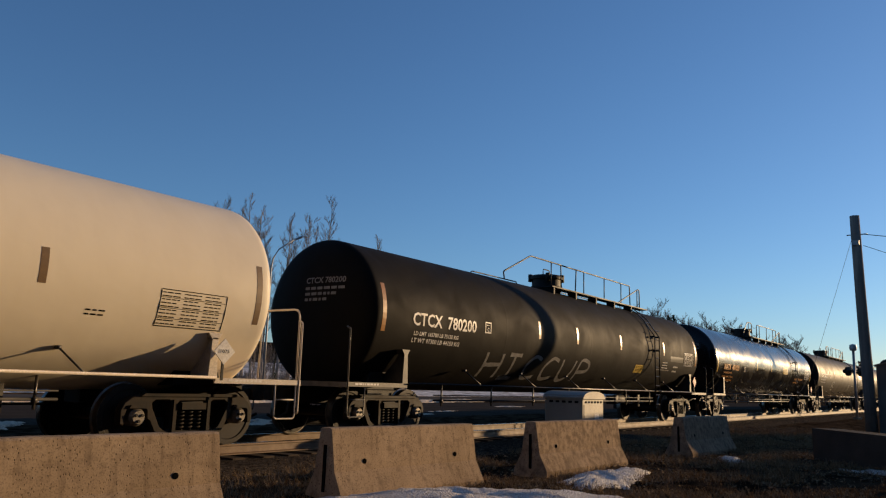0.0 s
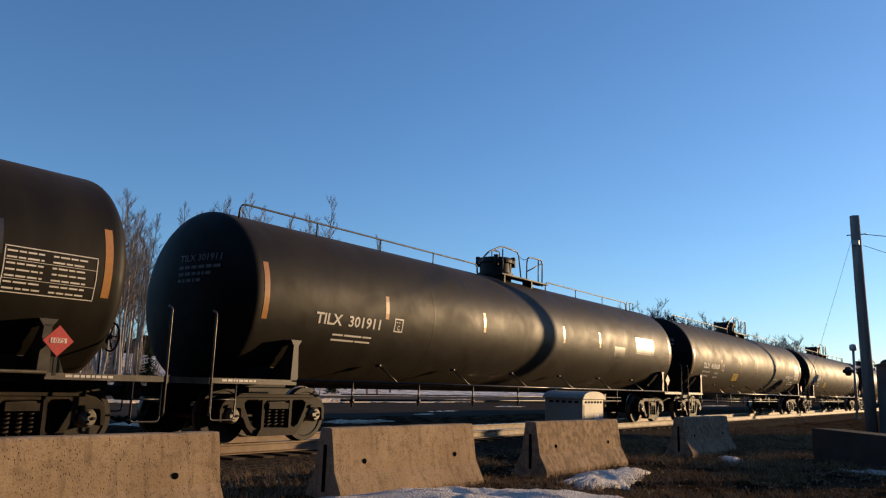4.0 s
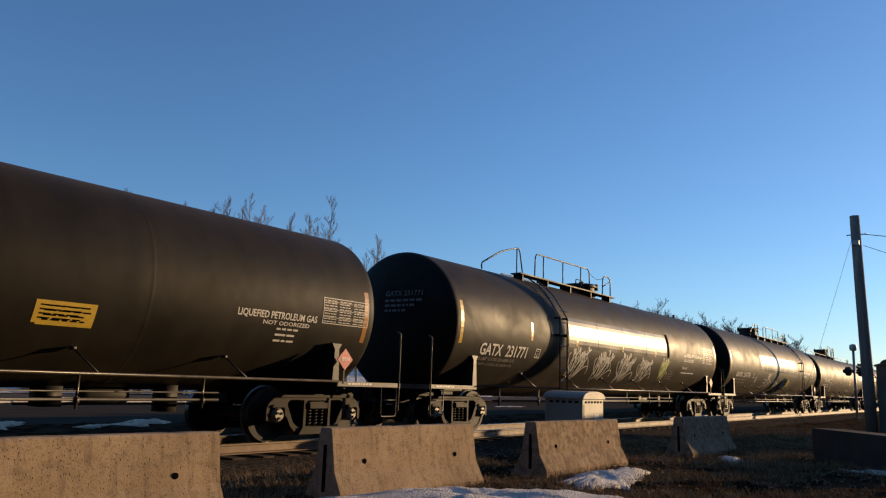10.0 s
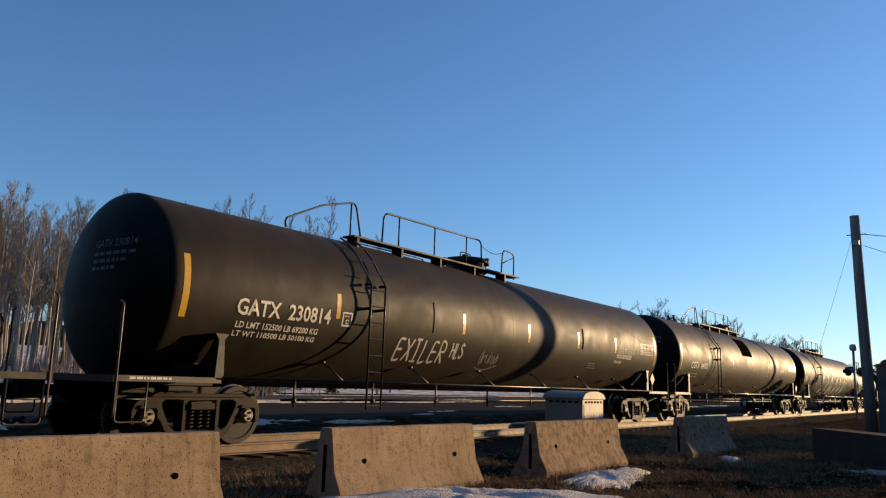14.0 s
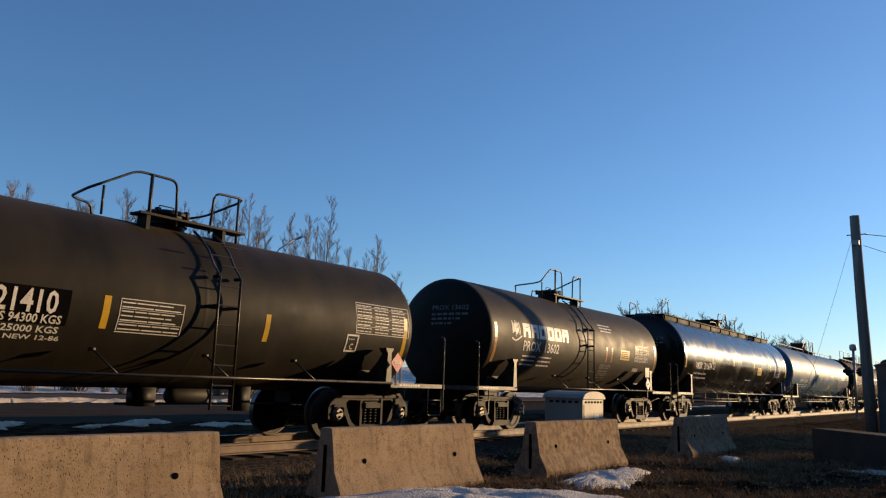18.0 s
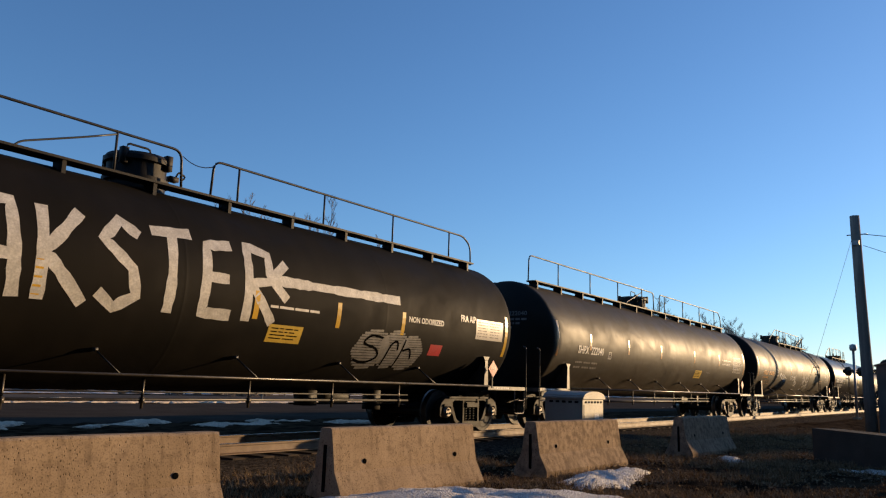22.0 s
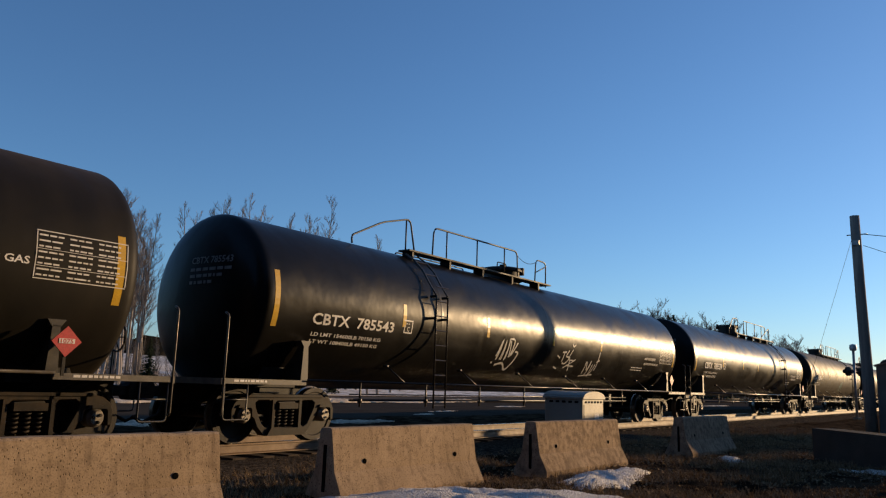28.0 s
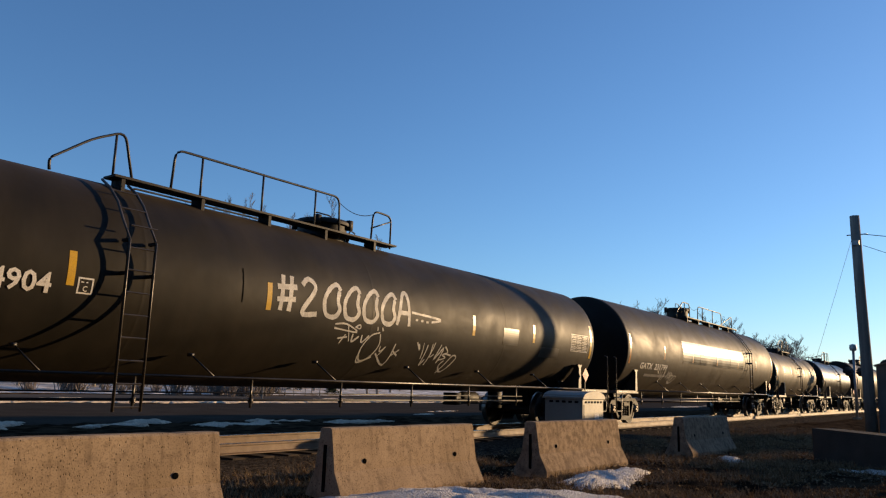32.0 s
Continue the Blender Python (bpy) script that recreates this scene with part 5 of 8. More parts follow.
ART = {
    "white": [
        ("B", 2, 1, 17.5, 17.85, 1.77, 1.88, "K"),
        ("B", 10, 3, 18.55, 19.62, 1.74, 2.22, "K"),
    ],
    "c1": [
        ("T", "CTCX  780200", 0.87, 3.15, 2.2, 0.25, "W"),
        ("T", "LD LMT 165700 LB 75150 KG", 0.96, 2.51, 2.0, 0.08, "W"),
        ("T", "LT WT 97300 LB 44150 KG", 0.94, 2.6, 1.86, 0.09, "W"),
        ("F", 3.52, 2.22, 0.25, "W"),
        ("W", "HICCUP", 3.82, 9.48, 1.25, 1.8, 0.09, "G"),
        ("P", 12.54, 13.19, 1.61, 1.86, "Y"),
        ("P", 15.5, 16.78, 2.07, 2.26, "D"),
        ("B", 9, 3, 16.96, 17.82, 2.0, 2.42, "W"),
        ("B", 3, 1, 14.79, 15.34, 1.8, 2.06, "W"),
        ("B", 2, 1, 15.91, 16.37, 1.68, 1.98, "W"),
        ("B", 1, 1, 14.3, 15.83, 1.72, 1.82, "G"),
    ],
    "natx": [
        ("T", "NATX  401020", 0.89, 3.07, 2.04, 0.23, "O"),
        ("T", "THE TANK CAR PEOPLE", 0.93, 2.1, 1.88, 0.07, "O"),
        ("T", "LD LMT 163000 LB 73950 KG", 0.89, 2.46, 1.72, 0.06, "O"),
        ("T", "LT WT 100000 LB 45350 KG", 0.89, 2.49, 1.58, 0.06, "O"),
        ("F", 3.88, 2.01, 0.22, "W"),
        ("P", 11.47, 12.28, 2.13, 2.48, "Y"),
        ("T", "LIQUEFIED PETROLEUM GAS", 14.11, 16.15, 1.89, 0.1, "O"),
        ("T", "NON-ODORIZED", 14.09, 15.18, 1.71, 0.09, "O"),
        ("B", 11, 3, 16.61, 17.7, 1.99, 2.48, "W"),
        ("B", 4, 1, 15.85, 16.09, 1.4, 1.66, "G"),
    ],
    "t127": [
        ("T", "TILX  305127", 0.71, 2.63, 2.27, 0.22, "W"),
        ("T", "LD LMT 163100 LB 73950 KG", 0.65, 2.28, 2.06, 0.07, "W"),
        ("T", "LT WT 99900 LB 45350 KG", 0.65, 2.26, 1.91, 0.07, "W"),
        ("F", 3.53, 2.25, 0.27, "W"),
        ("J", "halo", 4.46, 5.45, 1.49, 2.06, 0.034, "W"),
        ("P", 15.96, 16.89, 2.4, 2.83, "D"),
        ("P", 15.45, 16.78, 1.9, 2.32, "D"),
        ("B", 7, 2, 16.95, 18.06, 1.98, 2.5, "W"),
        ("P", 14.05, 15.81, 1.36, 1.53, "D"),
        ("F", 15.95, 1.59, 0.32, "W"),
        ("B", 1, 1, 12.47, 13.37, 1.83, 1.9, "W"),
        ("B", 2, 1, 14.57, 15.69, 1.67, 1.82, "G"),
        ("S", 5, 11.24, 11.62, 1.59, 1.99, 3, "G"),
    ],
    "t911": [
        ("T", "TILX  301911", 1.13, 2.82, 2.02, 0.19, "W"),
        ("B", 2, 1, 1.62, 2.87, 1.72, 1.9, "W"),
        ("F", 3.23, 2.01, 0.26, "W"),
        ("P", 13.58, 14.38, 1.97, 2.33, "D"),
        ("P", 15.27, 16.79, 2.19, 2.72, "D"),
    ],
    "t608": [
        ("T", "TILX  400608", 1.13, 3.18, 2.0, 0.2, "W"),
        ("T", "LD LMT 156000 LBS", 1.07, 2.02, 1.83, 0.05, "W"),
        ("T", "70750 KGS", 2.66, 3.18, 1.8, 0.06, "W"),
        ("T", "LT WT 107000 LBS", 1.07, 2.01, 1.68, 0.05, "W"),
        ("T", "48550 KGS", 2.65, 3.16, 1.65, 0.05, "W"),
        ("F", 3.6, 1.95, 0.26, "W"),
        ("P", 5.37, 6.09, 1.6, 1.89, "Y"),
        ("T", "LIQUEFIED PETROLEUM GAS", 15.0, 16.68, 1.94, 0.12, "W"),
        ("B", 2, 1, 14.3, 15.39, 1.76, 1.81, "W"),
        ("P", 16.91, 17.92, 1.87, 2.46, "L"),
        ("P", 17.16, 17.73, 2.51, 2.69, "L"),
        ("F", 15.65, 1.59, 0.32, "W"),
        ("B", 2, 1, 16.15, 16.89, 1.59, 1.79, "W"),
        ("B", 2, 1, 12.51, 13.25, 1.78, 1.85, "W"),
    ],
    "t609": [
        ("T", "TILX  400609", 1.03, 3.1, 1.97, 0.24, "W"),
        ("T", "LD LMT 155900 LBS", 0.99, 1.91, 1.8, 0.07, "W"),
        ("T", "70700 KGS", 2.44, 3.06, 1.79, 0.09, "W"),
        ("T", "LT WT 107100 LBS", 0.96, 1.87, 1.67, 0.06, "W"),
        ("T", "48600 KGS", 2.47, 3.03, 1.65, 0.09, "W"),
        ("F", 3.67, 1.94, 0.27, "W"),
        ("P", 4.52, 5.2, 1.61, 1.9, "Y"),
        ("P", 16.67, 17.76, 1.9, 2.47, "L"),
        ("F", 15.5, 1.6, 0.32, "W"),
        ("T", "NON-ODORIZED", 14.25, 15.45, 1.49, 0.05, "G"),
        ("B", 2, 1, 14.17, 15.29, 1.77, 1.82, "W"),
        ("B", 2, 1, 12.43, 13.16, 1.81, 1.87, "W"),
    ],
    "t137": [
        ("T", "TILX  305137", 0.77, 2.68, 2.28, 0.23, "W"),
        ("T", "LD LMT 162900 LB 73850 KG", 0.71, 2.34, 2.07, 0.05, "W"),
        ("T", "LT WT 100100 LB 45450 KG", 0.69, 2.32, 1.93, 0.05, "W"),
        ("F", 3.54, 2.26, 0.27, "W"),
        ("W", "415", 1.33, 1.78, 1.5, 1.7, 0.03, "G"),
        ("S", 7, 2.07, 3.41, 1.43, 1.75, 5, "G"),
        ("S", 8, 3.69, 4.23, 1.47, 1.73, 3, "G"),
        ("S", 3, 8.79, 9.69, 1.63, 2.02, 5, "T"),
        ("P", 8.77, 9.51, 1.4, 1.61, "Y"),
        ("T", "LIQUEFIED PETROLEUM GAS", 10.79, 12.38, 1.81, 0.09, "W"),
        ("T", "NON-ODORIZED", 10.8, 11.69, 1.69, 0.07, "W"),
        ("B", 1, 4, 11.38, 12.23, 1.21, 1.64, "W"),
        ("P", 15.5, 16.83, 2.09, 2.43, "D"),
        ("B", 10, 4, 17.04, 18.07, 2.03, 2.45, "W"),
        ("F", 16.02, 1.62, 0.32, "W"),
    ],
    "prox": [
        ("O", 6, 1.63, 5.25, 2.38, 2.87, "W"),
        ("T", "PROX  31936", 1.63, 3.5, 2.09, 0.2, "W"),
        ("T", "LD LMT 163900LB 74350KG", 1.61, 3.11, 1.89, 0.06, "W"),
        ("T", "LT WT 99100LB 44950KG", 1.62, 3.1, 1.75, 0.06, "W"),
        ("F", 3.8, 2.06, 0.26, "W"),
        ("J", "swirl", 7.40, 8.50, 1.40, 2.15, 0.05, "G"),
        ("P", 12.1, 12.83, 1.62, 1.92, "Y"),
        ("T", "LIQUEFIED PETROLEUM GAS", 15.07, 16.76, 2.01, 0.11, "W"),
        ("T", "NOT ODORIZED", 15.6, 16.61, 1.91, 0.05, "W"),
        ("B", 9, 3, 16.91, 18.02, 2.04, 2.45, "W"),
        ("B", 3, 1, 15.91, 16.4, 1.62, 1.9, "W"),
        ("P", 12.04, 12.8, 1.64, 1.92, "Y"),
    ],
    "g771": [
        ("T", "GATX  231771", 0.84, 2.91, 1.74, 0.27, "W"),
        ("T", "LD LMT 151700 LB 68800 KG", 0.82, 2.45, 1.61, 0.08, "G"),
        ("T", "LT WT 111300 LB 50500 KG", 0.82, 2.44, 1.5, 0.06, "G"),
        ("F", 3.33, 1.76, 0.23, "W"),
        ("P", 5.01, 12.3, 2.13, 2.92, "X"),
        ("S", 11, 5.29, 6.42, 1.24, 2.26, 11, "W"),
        ("S", 12, 6.95, 8.06, 1.22, 2.16, 11, "W"),
        ("S", 13, 8.57, 9.71, 1.19, 2.15, 12, "W"),
        ("S", 18, 10.14, 11.2, 1.27, 2.08, 11, "W"),
        ("S", 14, 12.01, 12.7, 1.34, 2.17, 13, "Z"),
        ("P", 5.0, 4.99, 2.07, 2.94, "K"),
        ("P", 12.38, 12.58, 2.18, 2.97, "K"),
        ("T", "LIQUEFIED PETROLEUM GAS", 14.09, 16.08, 2.29, 0.1, "W"),
        ("T", "NON-ODORIZED", 14.08, 15.15, 2.11, 0.11, "W"),
        ("T", "FRA-AIP", 14.07, 14.6, 1.85, 0.09, "W"),
        ("B", 8, 3, 16.2, 17.34, 2.15, 2.7, "W"),
        ("B", 4, 1, 12.91, 13.34, 1.45, 1.77, "G"),
        ("B", 1, 1, 14.09, 15.67, 1.67, 1.78, "W"),
    ],
    "g776": [
        ("T", "GATX  231776", 0.95, 3.14, 1.79, 0.21, "W"),
        ("T", "LD LMT 151700 LB 68800 KG", 0.93, 2.6, 1.65, 0.05, "G"),
        ("T", "LT WT 111300 LB 50500 KG", 0.93, 2.61, 1.51, 0.05, "G"),
        ("F", 3.65, 1.78, 0.21, "W"),
        ("P", 4.87, 12.39, 2.14, 2.89, "X"),
        ("S", 15, 4.08, 4.42, 1.52, 1.89, 3, "G"),
        ("J", "burst", 5.80, 7.22, 1.42, 2.04, 0.03, "W"),
        ("J", "rake", 7.76, 8.58, 1.42, 2.06, 0.03, "W"),
        ("J", "round", 9.37, 10.25, 1.42, 1.76, 0.026, "W"),
        ("J", "comb", 11.12, 11.75, 1.36, 1.80, 0.024, "G"),
        ("P", 10.64, 11.04, 1.5, 1.83, "Y"),
        ("T", "LIQUEFIED PETROLEUM GAS", 13.91, 16.03, 2.24, 0.12, "W"),
        ("T", "NON-ODORIZED", 13.95, 15.12, 2.07, 0.1, "W"),
        ("B", 8, 4, 16.18, 17.26, 2.13, 2.67, "W"),
    ],
    "c157": [
        ("T", "CGTX  65157", 1.06, 2.99, 1.99, 0.2, "W"),
        ("T", "LD LMT 164400 LB", 1.03, 2.02, 1.76, 0.09, "W"),
        ("T", "74550 KG", 2.22, 2.65, 1.77, 0.08, "W"),
        ("T", "LT WT 98600 LB", 1.02, 2.0, 1.64, 0.08, "W"),
        ("T", "44750 KG NEW", 2.19, 2.91, 1.64, 0.09, "W"),
        ("F", 3.33, 1.93, 0.25, "W"),
        ("J", "sprig", 3.45, 4.35, 1.30, 1.88, 0.022, "W"),
        ("P", 10.64, 11.4, 1.9, 2.23, "Y"),
        ("B", 3, 1, 7.44, 7.85, 2.63, 2.87, "W"),
        ("B", 1, 1, 10.29, 11.36, 1.46, 1.57, "W"),
        ("P", 15.66, 17.54, 2.34, 2.63, "D"),
        ("B", 2, 1, 13.3, 15.22, 1.59, 1.85, "W"),
    ],
    "g814": [
        ("T", "GATX  230814", 0.94, 2.98, 2.02, 0.25, "W"),
        ("T", "LD LMT 152500 LB 69200 KG", 0.99, 2.75, 1.82, 0.1, "W"),
        ("T", "LT WT 110500 LB 50100 KG", 0.98, 2.73, 1.69, 0.09, "W"),
        ("F", 3.28, 2.01, 0.25, "W"),
        ("W", "EXILER", 4.96, 6.66, 1.49, 1.92, 0.045, "W"),
        ("W", "HLS", 6.81, 7.28, 1.62, 1.92, 0.04, "W"),
        ("P", 5.96, 6.0, 2.08, 2.71, "K"),
        ("P", 12.89, 12.98, 2.12, 2.69, "K"),
        ("T", "LIQUEFIED PETROLEUM GAS", 15.35, 16.62, 2.14, 0.17, "G"),
        ("T", "NON-ODORIZED", 15.33, 16.44, 1.99, 0.12, "W"),
        ("T", "FRA AIP", 15.21, 15.75, 1.84, 0.08, "W"),
        ("B", 8, 4, 17.12, 18.26, 2.21, 2.51, "W"),
        ("S", 25, 7.98, 8.73, 1.5, 1.79, 4, "G"),
        ("B", 3, 1, 13.52, 14.14, 1.61, 1.8, "G"),
    ],
    "c901": [
        ("T", "CGTX  64901", 1.09, 3.01, 1.95, 0.24, "W"),
        ("B", 2, 1, 0.93, 2.25, 1.58, 1.8, "G"),
        ("S", 26, 11.23, 12.66, 1.55, 1.97, 3, "G"),
        ("P", 8.05, 9.76, 2.72, 3.51, "K"),
        ("P", 14.86, 15.65, 1.92, 2.31, "D"),
        ("P", 16.73, 18.53, 2.28, 2.63, "D"),
    ],
    "c856": [
        ("G", (3.77, 1.12, 1.4), (4.12, 1.09, 1.73), (4.78, 1.08, 2.15), (6.0, 1.12, 2.12), (6.27, 1.09, 2.06), (6.75, 1.11, 2.07), (7.39, 1.12, 2.07), (7.93, 1.12, 2.07), (8.76, 1.14, 2.09), (9.49, 1.13, 2.01), (10.4, 1.14, 2.07), (11.15, 1.14, 2.12), (12.3, 1.14, 2.14), (13.29, 1.16, 2.04), (14.16, 1.32, 1.88), (15.2, 1.47, 1.62)),
        ("T", "CGTX  64856", 0.89, 2.91, 2.03, 0.22, "W"),
        ("B", 2, 3, 0.97, 2.59, 1.58, 1.92, "G"),
        ("J", "comb", 0.11, 0.80, 1.85, 2.25, 0.034, "W"),
        ("J", "curl", 0.92, 2.19, 1.80, 2.08, 0.024, "G"),
        ("F", 3.33, 2.01, 0.22, "G"),
        ("J", "rows", 3.27, 3.86, 1.62, 1.90, 0.024, "W"),
        ("U", "$", 5.21, 5.93, 1.24, 2.41),
        ("U", "2", 6.56, 7.28, 1.16, 2.48),
        ("U", "0", 7.95, 8.81, 1.17, 2.38),
        ("U", "0", 9.82, 10.5, 1.12, 2.34),
        ("U", "0", 11.23, 11.93, 1.13, 2.36),
        ("U", "0", 12.65, 13.41, 1.13, 2.32),
        ("U", ",", 9.02, 9.34, 1.18, 1.58),
        ("J", "ring", 10.5, 10.8, 2.12, 2.52, 0.05, "Z"),
        ("P", 13.7, 14.38, 1.97, 2.41, "Y"),
        ("B", 9, 4, 17.12, 18.13, 2.0, 2.52, "W"),
        ("T", "NON-ODORIZED", 15.19, 16.25, 2.0, 0.09, "G"),
    ],
    "g410": [
        ("P", 0.77, 2.71, 1.63, 2.09, "Q"),
        ("T", "GATX  21410", 0.75, 2.55, 1.78, 0.28, "W"),
        ("T", "LD LMT 207900 LBS 94300 KGS", 0.74, 2.64, 1.65, 0.11, "W"),
        ("T", "LT WT 55100 LBS 25000 KGS", 0.72, 2.64, 1.53, 0.09, "W"),
        ("T", "NEW 12-86", 2.0, 2.69, 1.44, 0.06, "W"),
        ("B", 7, 1, 3.43, 4.39, 1.63, 2.05, "W"),
        ("B", 9, 3, 8.16, 9.66, 1.95, 2.49, "W"),
        ("F", 7.92, 1.58, 0.32, "W"),
    ],
    "p802": [
        ("O", 6, 1.27, 3.77, 2.26, 2.61, "W"),
        ("S", 33, 0.72, 1.1, 2.26, 2.67, 3, "W"),
        ("T", "PROX  13602", 1.29, 3.17, 1.94, 0.24, "W"),
        ("B", 3, 2, 1.34, 3.0, 1.55, 1.86, "W"),
        ("T", "INTERIOR   COATING", 5.89, 6.64, 1.69, 0.09, "G"),
        ("B", 2, 2, 5.92, 6.64, 1.54, 1.71, "G"),
        ("T", "EXTERIOR   COATING", 5.9, 6.65, 1.47, 0.07, "G"),
        ("B", 2, 2, 5.91, 6.63, 1.36, 1.49, "G"),
        ("B", 10, 3, 8.39, 9.45, 1.97, 2.44, "W"),
        ("P", 8.38, 8.8, 1.64, 1.74, "L"),
        ("P", 7.24, 7.92, 1.96, 2.26, "Y"),
        ("P", 0.85, 1.1, 1.43, 1.74, "D"),
        ("B", 3, 1, 5.93, 6.86, 2.71, 2.98, "W"),
    ],
    "vmsx": [
        ("T", "VMSX  311674", 1.05, 3.0, 1.94, 0.25, "W"),
        ("T", "LD LMT 196800LB 89250 KG", 1.06, 2.5, 1.73, 0.05, "W"),
        ("T", "LT WT 89200LB 40450 KG", 1.07, 2.62, 1.57, 0.06, "W"),
        ("F", 3.19, 1.97, 0.26, "W"),
        ("P", 9.96, 10.69, 1.92, 2.25, "Y"),
        ("B", 1, 1, 8.27, 9.29, 1.61, 1.7, "W"),
        ("B", 9, 3, 13.23, 14.32, 1.93, 2.47, "W"),
        ("B", 2, 1, 12.08, 12.89, 1.56, 1.68, "W"),
        ("B", 1, 1, 12.06, 12.82, 1.62, 1.68, "W"),
    ],
    "shpx": [
        ("T", "SHPX  221242", 1.87, 4.15, 1.82, 0.18, "W"),
        ("B", 2, 3, 1.94, 4.52, 1.52, 1.73, "W"),
        ("F", 4.4, 1.8, 0.25, "W"),
        ("P", 4.73, 5.45, 1.56, 2.21, "V"),
        ("P", 6.27, 8.81, 1.6, 2.21, "V"),
        ("P", 10.39, 11.85, 1.93, 2.44, "V"),
        ("P", 12.66, 13.7, 1.69, 2.34, "V"),
        ("P", 12.45, 13.71, 1.66, 2.38, "V"),
        ("P", 14.94, 17.74, 1.76, 2.99, "V"),
        ("P", 14.93, 15.82, 2.39, 2.69, "L"),
        ("P", 14.9, 16.16, 2.17, 2.47, "L"),
        ("B", 11, 4, 16.35, 17.43, 2.08, 2.58, "K"),
        ("P", 10.56, 11.3, 1.5, 1.77, "Y"),
        ("P", 14.47, 14.98, 1.61, 1.76, "R"),
        ("P", 15.13, 15.64, 1.74, 1.99, "R"),
        ("F", 15.17, 1.46, 0.32, "W"),
    ],
    "boak": [
        ("T", "GATX  63134", 1.02, 2.9, 2.01, 0.27, "W"),
        ("T", "LD LMT 164100 LBS 74450 KGS", 1.02, 2.91, 1.78, 0.05, "G"),
        ("T", "LT WT 98900 LBS 44850 KGS", 1.01, 2.9, 1.64, 0.05, "G"),
        ("F", 3.35, 2.04, 0.21, "W"),
        ("W", "BOAKSTER", 4.2, 10.61, 1.91, 3.1, 0.16, "W"),
        ("A", 10.37, 13.64, 2.43, 2.79, "W"),
        ("S", 35, 3.79, 4.47, 1.34, 2.03, 3, "G"),
        ("S", 36, 5.35, 5.81, 1.51, 1.93, 3, "G"),
        ("E", 12.53, 14.54, 1.3, 2.03),
        ("T", "NON ODORIZED", 13.92, 15.08, 2.23, 0.11, "W"),
        ("T", "FRA AIP", 15.7, 16.27, 2.39, 0.14, "W"),
        ("P", 16.3, 17.41, 2.05, 2.49, "L"),
        ("P", 10.44, 11.18, 1.63, 1.91, "Y"),
        ("B", 1, 1, 10.39, 11.59, 2.13, 2.25, "W"),
        ("P", 14.76, 15.17, 1.62, 1.84, "R"),
    ],
    "s040": [
        ("T", "SHPX  222040", 1.21, 2.85, 2.01, 0.21, "W"),
        ("B", 2, 3, 1.21, 2.74, 1.57, 1.84, "G"),
        ("F", 3.23, 1.93, 0.2, "W"),
        ("P", 11.24, 12.0, 1.58, 1.87, "Y"),
        ("T", "LIQUEFIED PETROLEUM GAS", 14.4, 15.64, 2.33, 0.05, "W"),
        ("T", "NON-ODORIZED", 14.41, 15.54, 2.18, 0.05, "W"),
        ("B", 10, 4, 15.98, 17.09, 1.94, 2.53, "W"),
        ("B", 1, 1, 12.58, 13.08, 1.79, 1.84, "G"),
    ],
    "utlx": [
        ("T", "UTLX  956201", 0.96, 3.01, 2.01, 0.18, "O"),
        ("T", "THE TANK CAR PEOPLE", 0.96, 1.93, 1.85, 0.07, "O"),
        ("T", "LD LMT 154600 LB 70150 KG", 0.94, 2.39, 1.68, 0.06, "H"),
        ("T", "LT WT 108400 LB 49150 KG", 0.94, 2.39, 1.56, 0.06, "H"),
        ("F", 3.71, 1.99, 0.26, "W"),
        ("J", "slant", 4.23, 5.81, 1.52, 2.18, 0.042, "W"),
        ("J", "rows", 6.59, 8.27, 1.55, 2.12, 0.036, "W"),
        ("J", "zigzag", 9.69, 10.45, 1.50, 2.16, 0.038, "W"),
        ("J", "sprig", 10.60, 11.37, 1.42, 2.22, 0.034, "W"),
        ("B", 9, 2, 16.31, 17.34, 1.9, 2.51, "G"),
        ("B", 2, 1, 14.21, 15.53, 1.76, 2.02, "H"),
    ],
    "c612": [
        ("T", "CBTX  785612", 0.37, 2.92, 2.03, 0.21, "W"),
        ("T", "LD LMT 162200LB 73600KG", 0.98, 2.70, 1.84, 0.075, "W"),
        ("T", "LT WT 100800LB 45700KG", 0.98, 2.60, 1.70, 0.075, "W"),
        ("F", 3.53, 2.0, 0.3, "W"),
        ("P", 9.67, 10.35, 2.14, 2.49, "Y"),
        ("T", "LIQUEFIED PETROLEUM GAS", 13.5, 15.43, 1.9, 0.09, "W"),
        ("T", "NON- ODORIZED", 13.79, 14.91, 1.77, 0.06, "W"),
        ("B", 2, 1, 8.12, 8.7, 1.9, 1.97, "W"),
        ("B", 4, 1, 9.61, 10.34, 1.69, 1.95, "W"),
        ("B", 9, 3, 15.96, 17.12, 2.04, 2.51, "W"),
    ],
    "itdx": [
        ("T", "ITDX  6941", 0.8, 2.53, 1.91, 0.23, "W"),
        ("B", 2, 1, 0.89, 2.57, 1.55, 1.76, "G"),
        ("J", "knot", 2.91, 4.19, 1.37, 1.84, 0.03, "W"),
        ("P", 4.37, 5.42, 1.93, 2.25, "D"),
        ("P", 9.06, 10.49, 1.93, 2.4, "D"),
    ],
    "nxt": [
        ("J", "zigzag", 7.66, 8.43, 1.30, 2.13, 0.032, "W"),
        ("J", "curl", 10.67, 12.04, 1.31, 2.0, 0.032, "W"),
        ("S", 47, 9.52, 10.22, 1.49, 1.76, 4, "G"),
        ("J", "rows", 13.75, 15.89, 1.19, 1.81, 0.032, "G"),
        ("P", 4.53, 13.75, 2.18, 2.92, "X"),
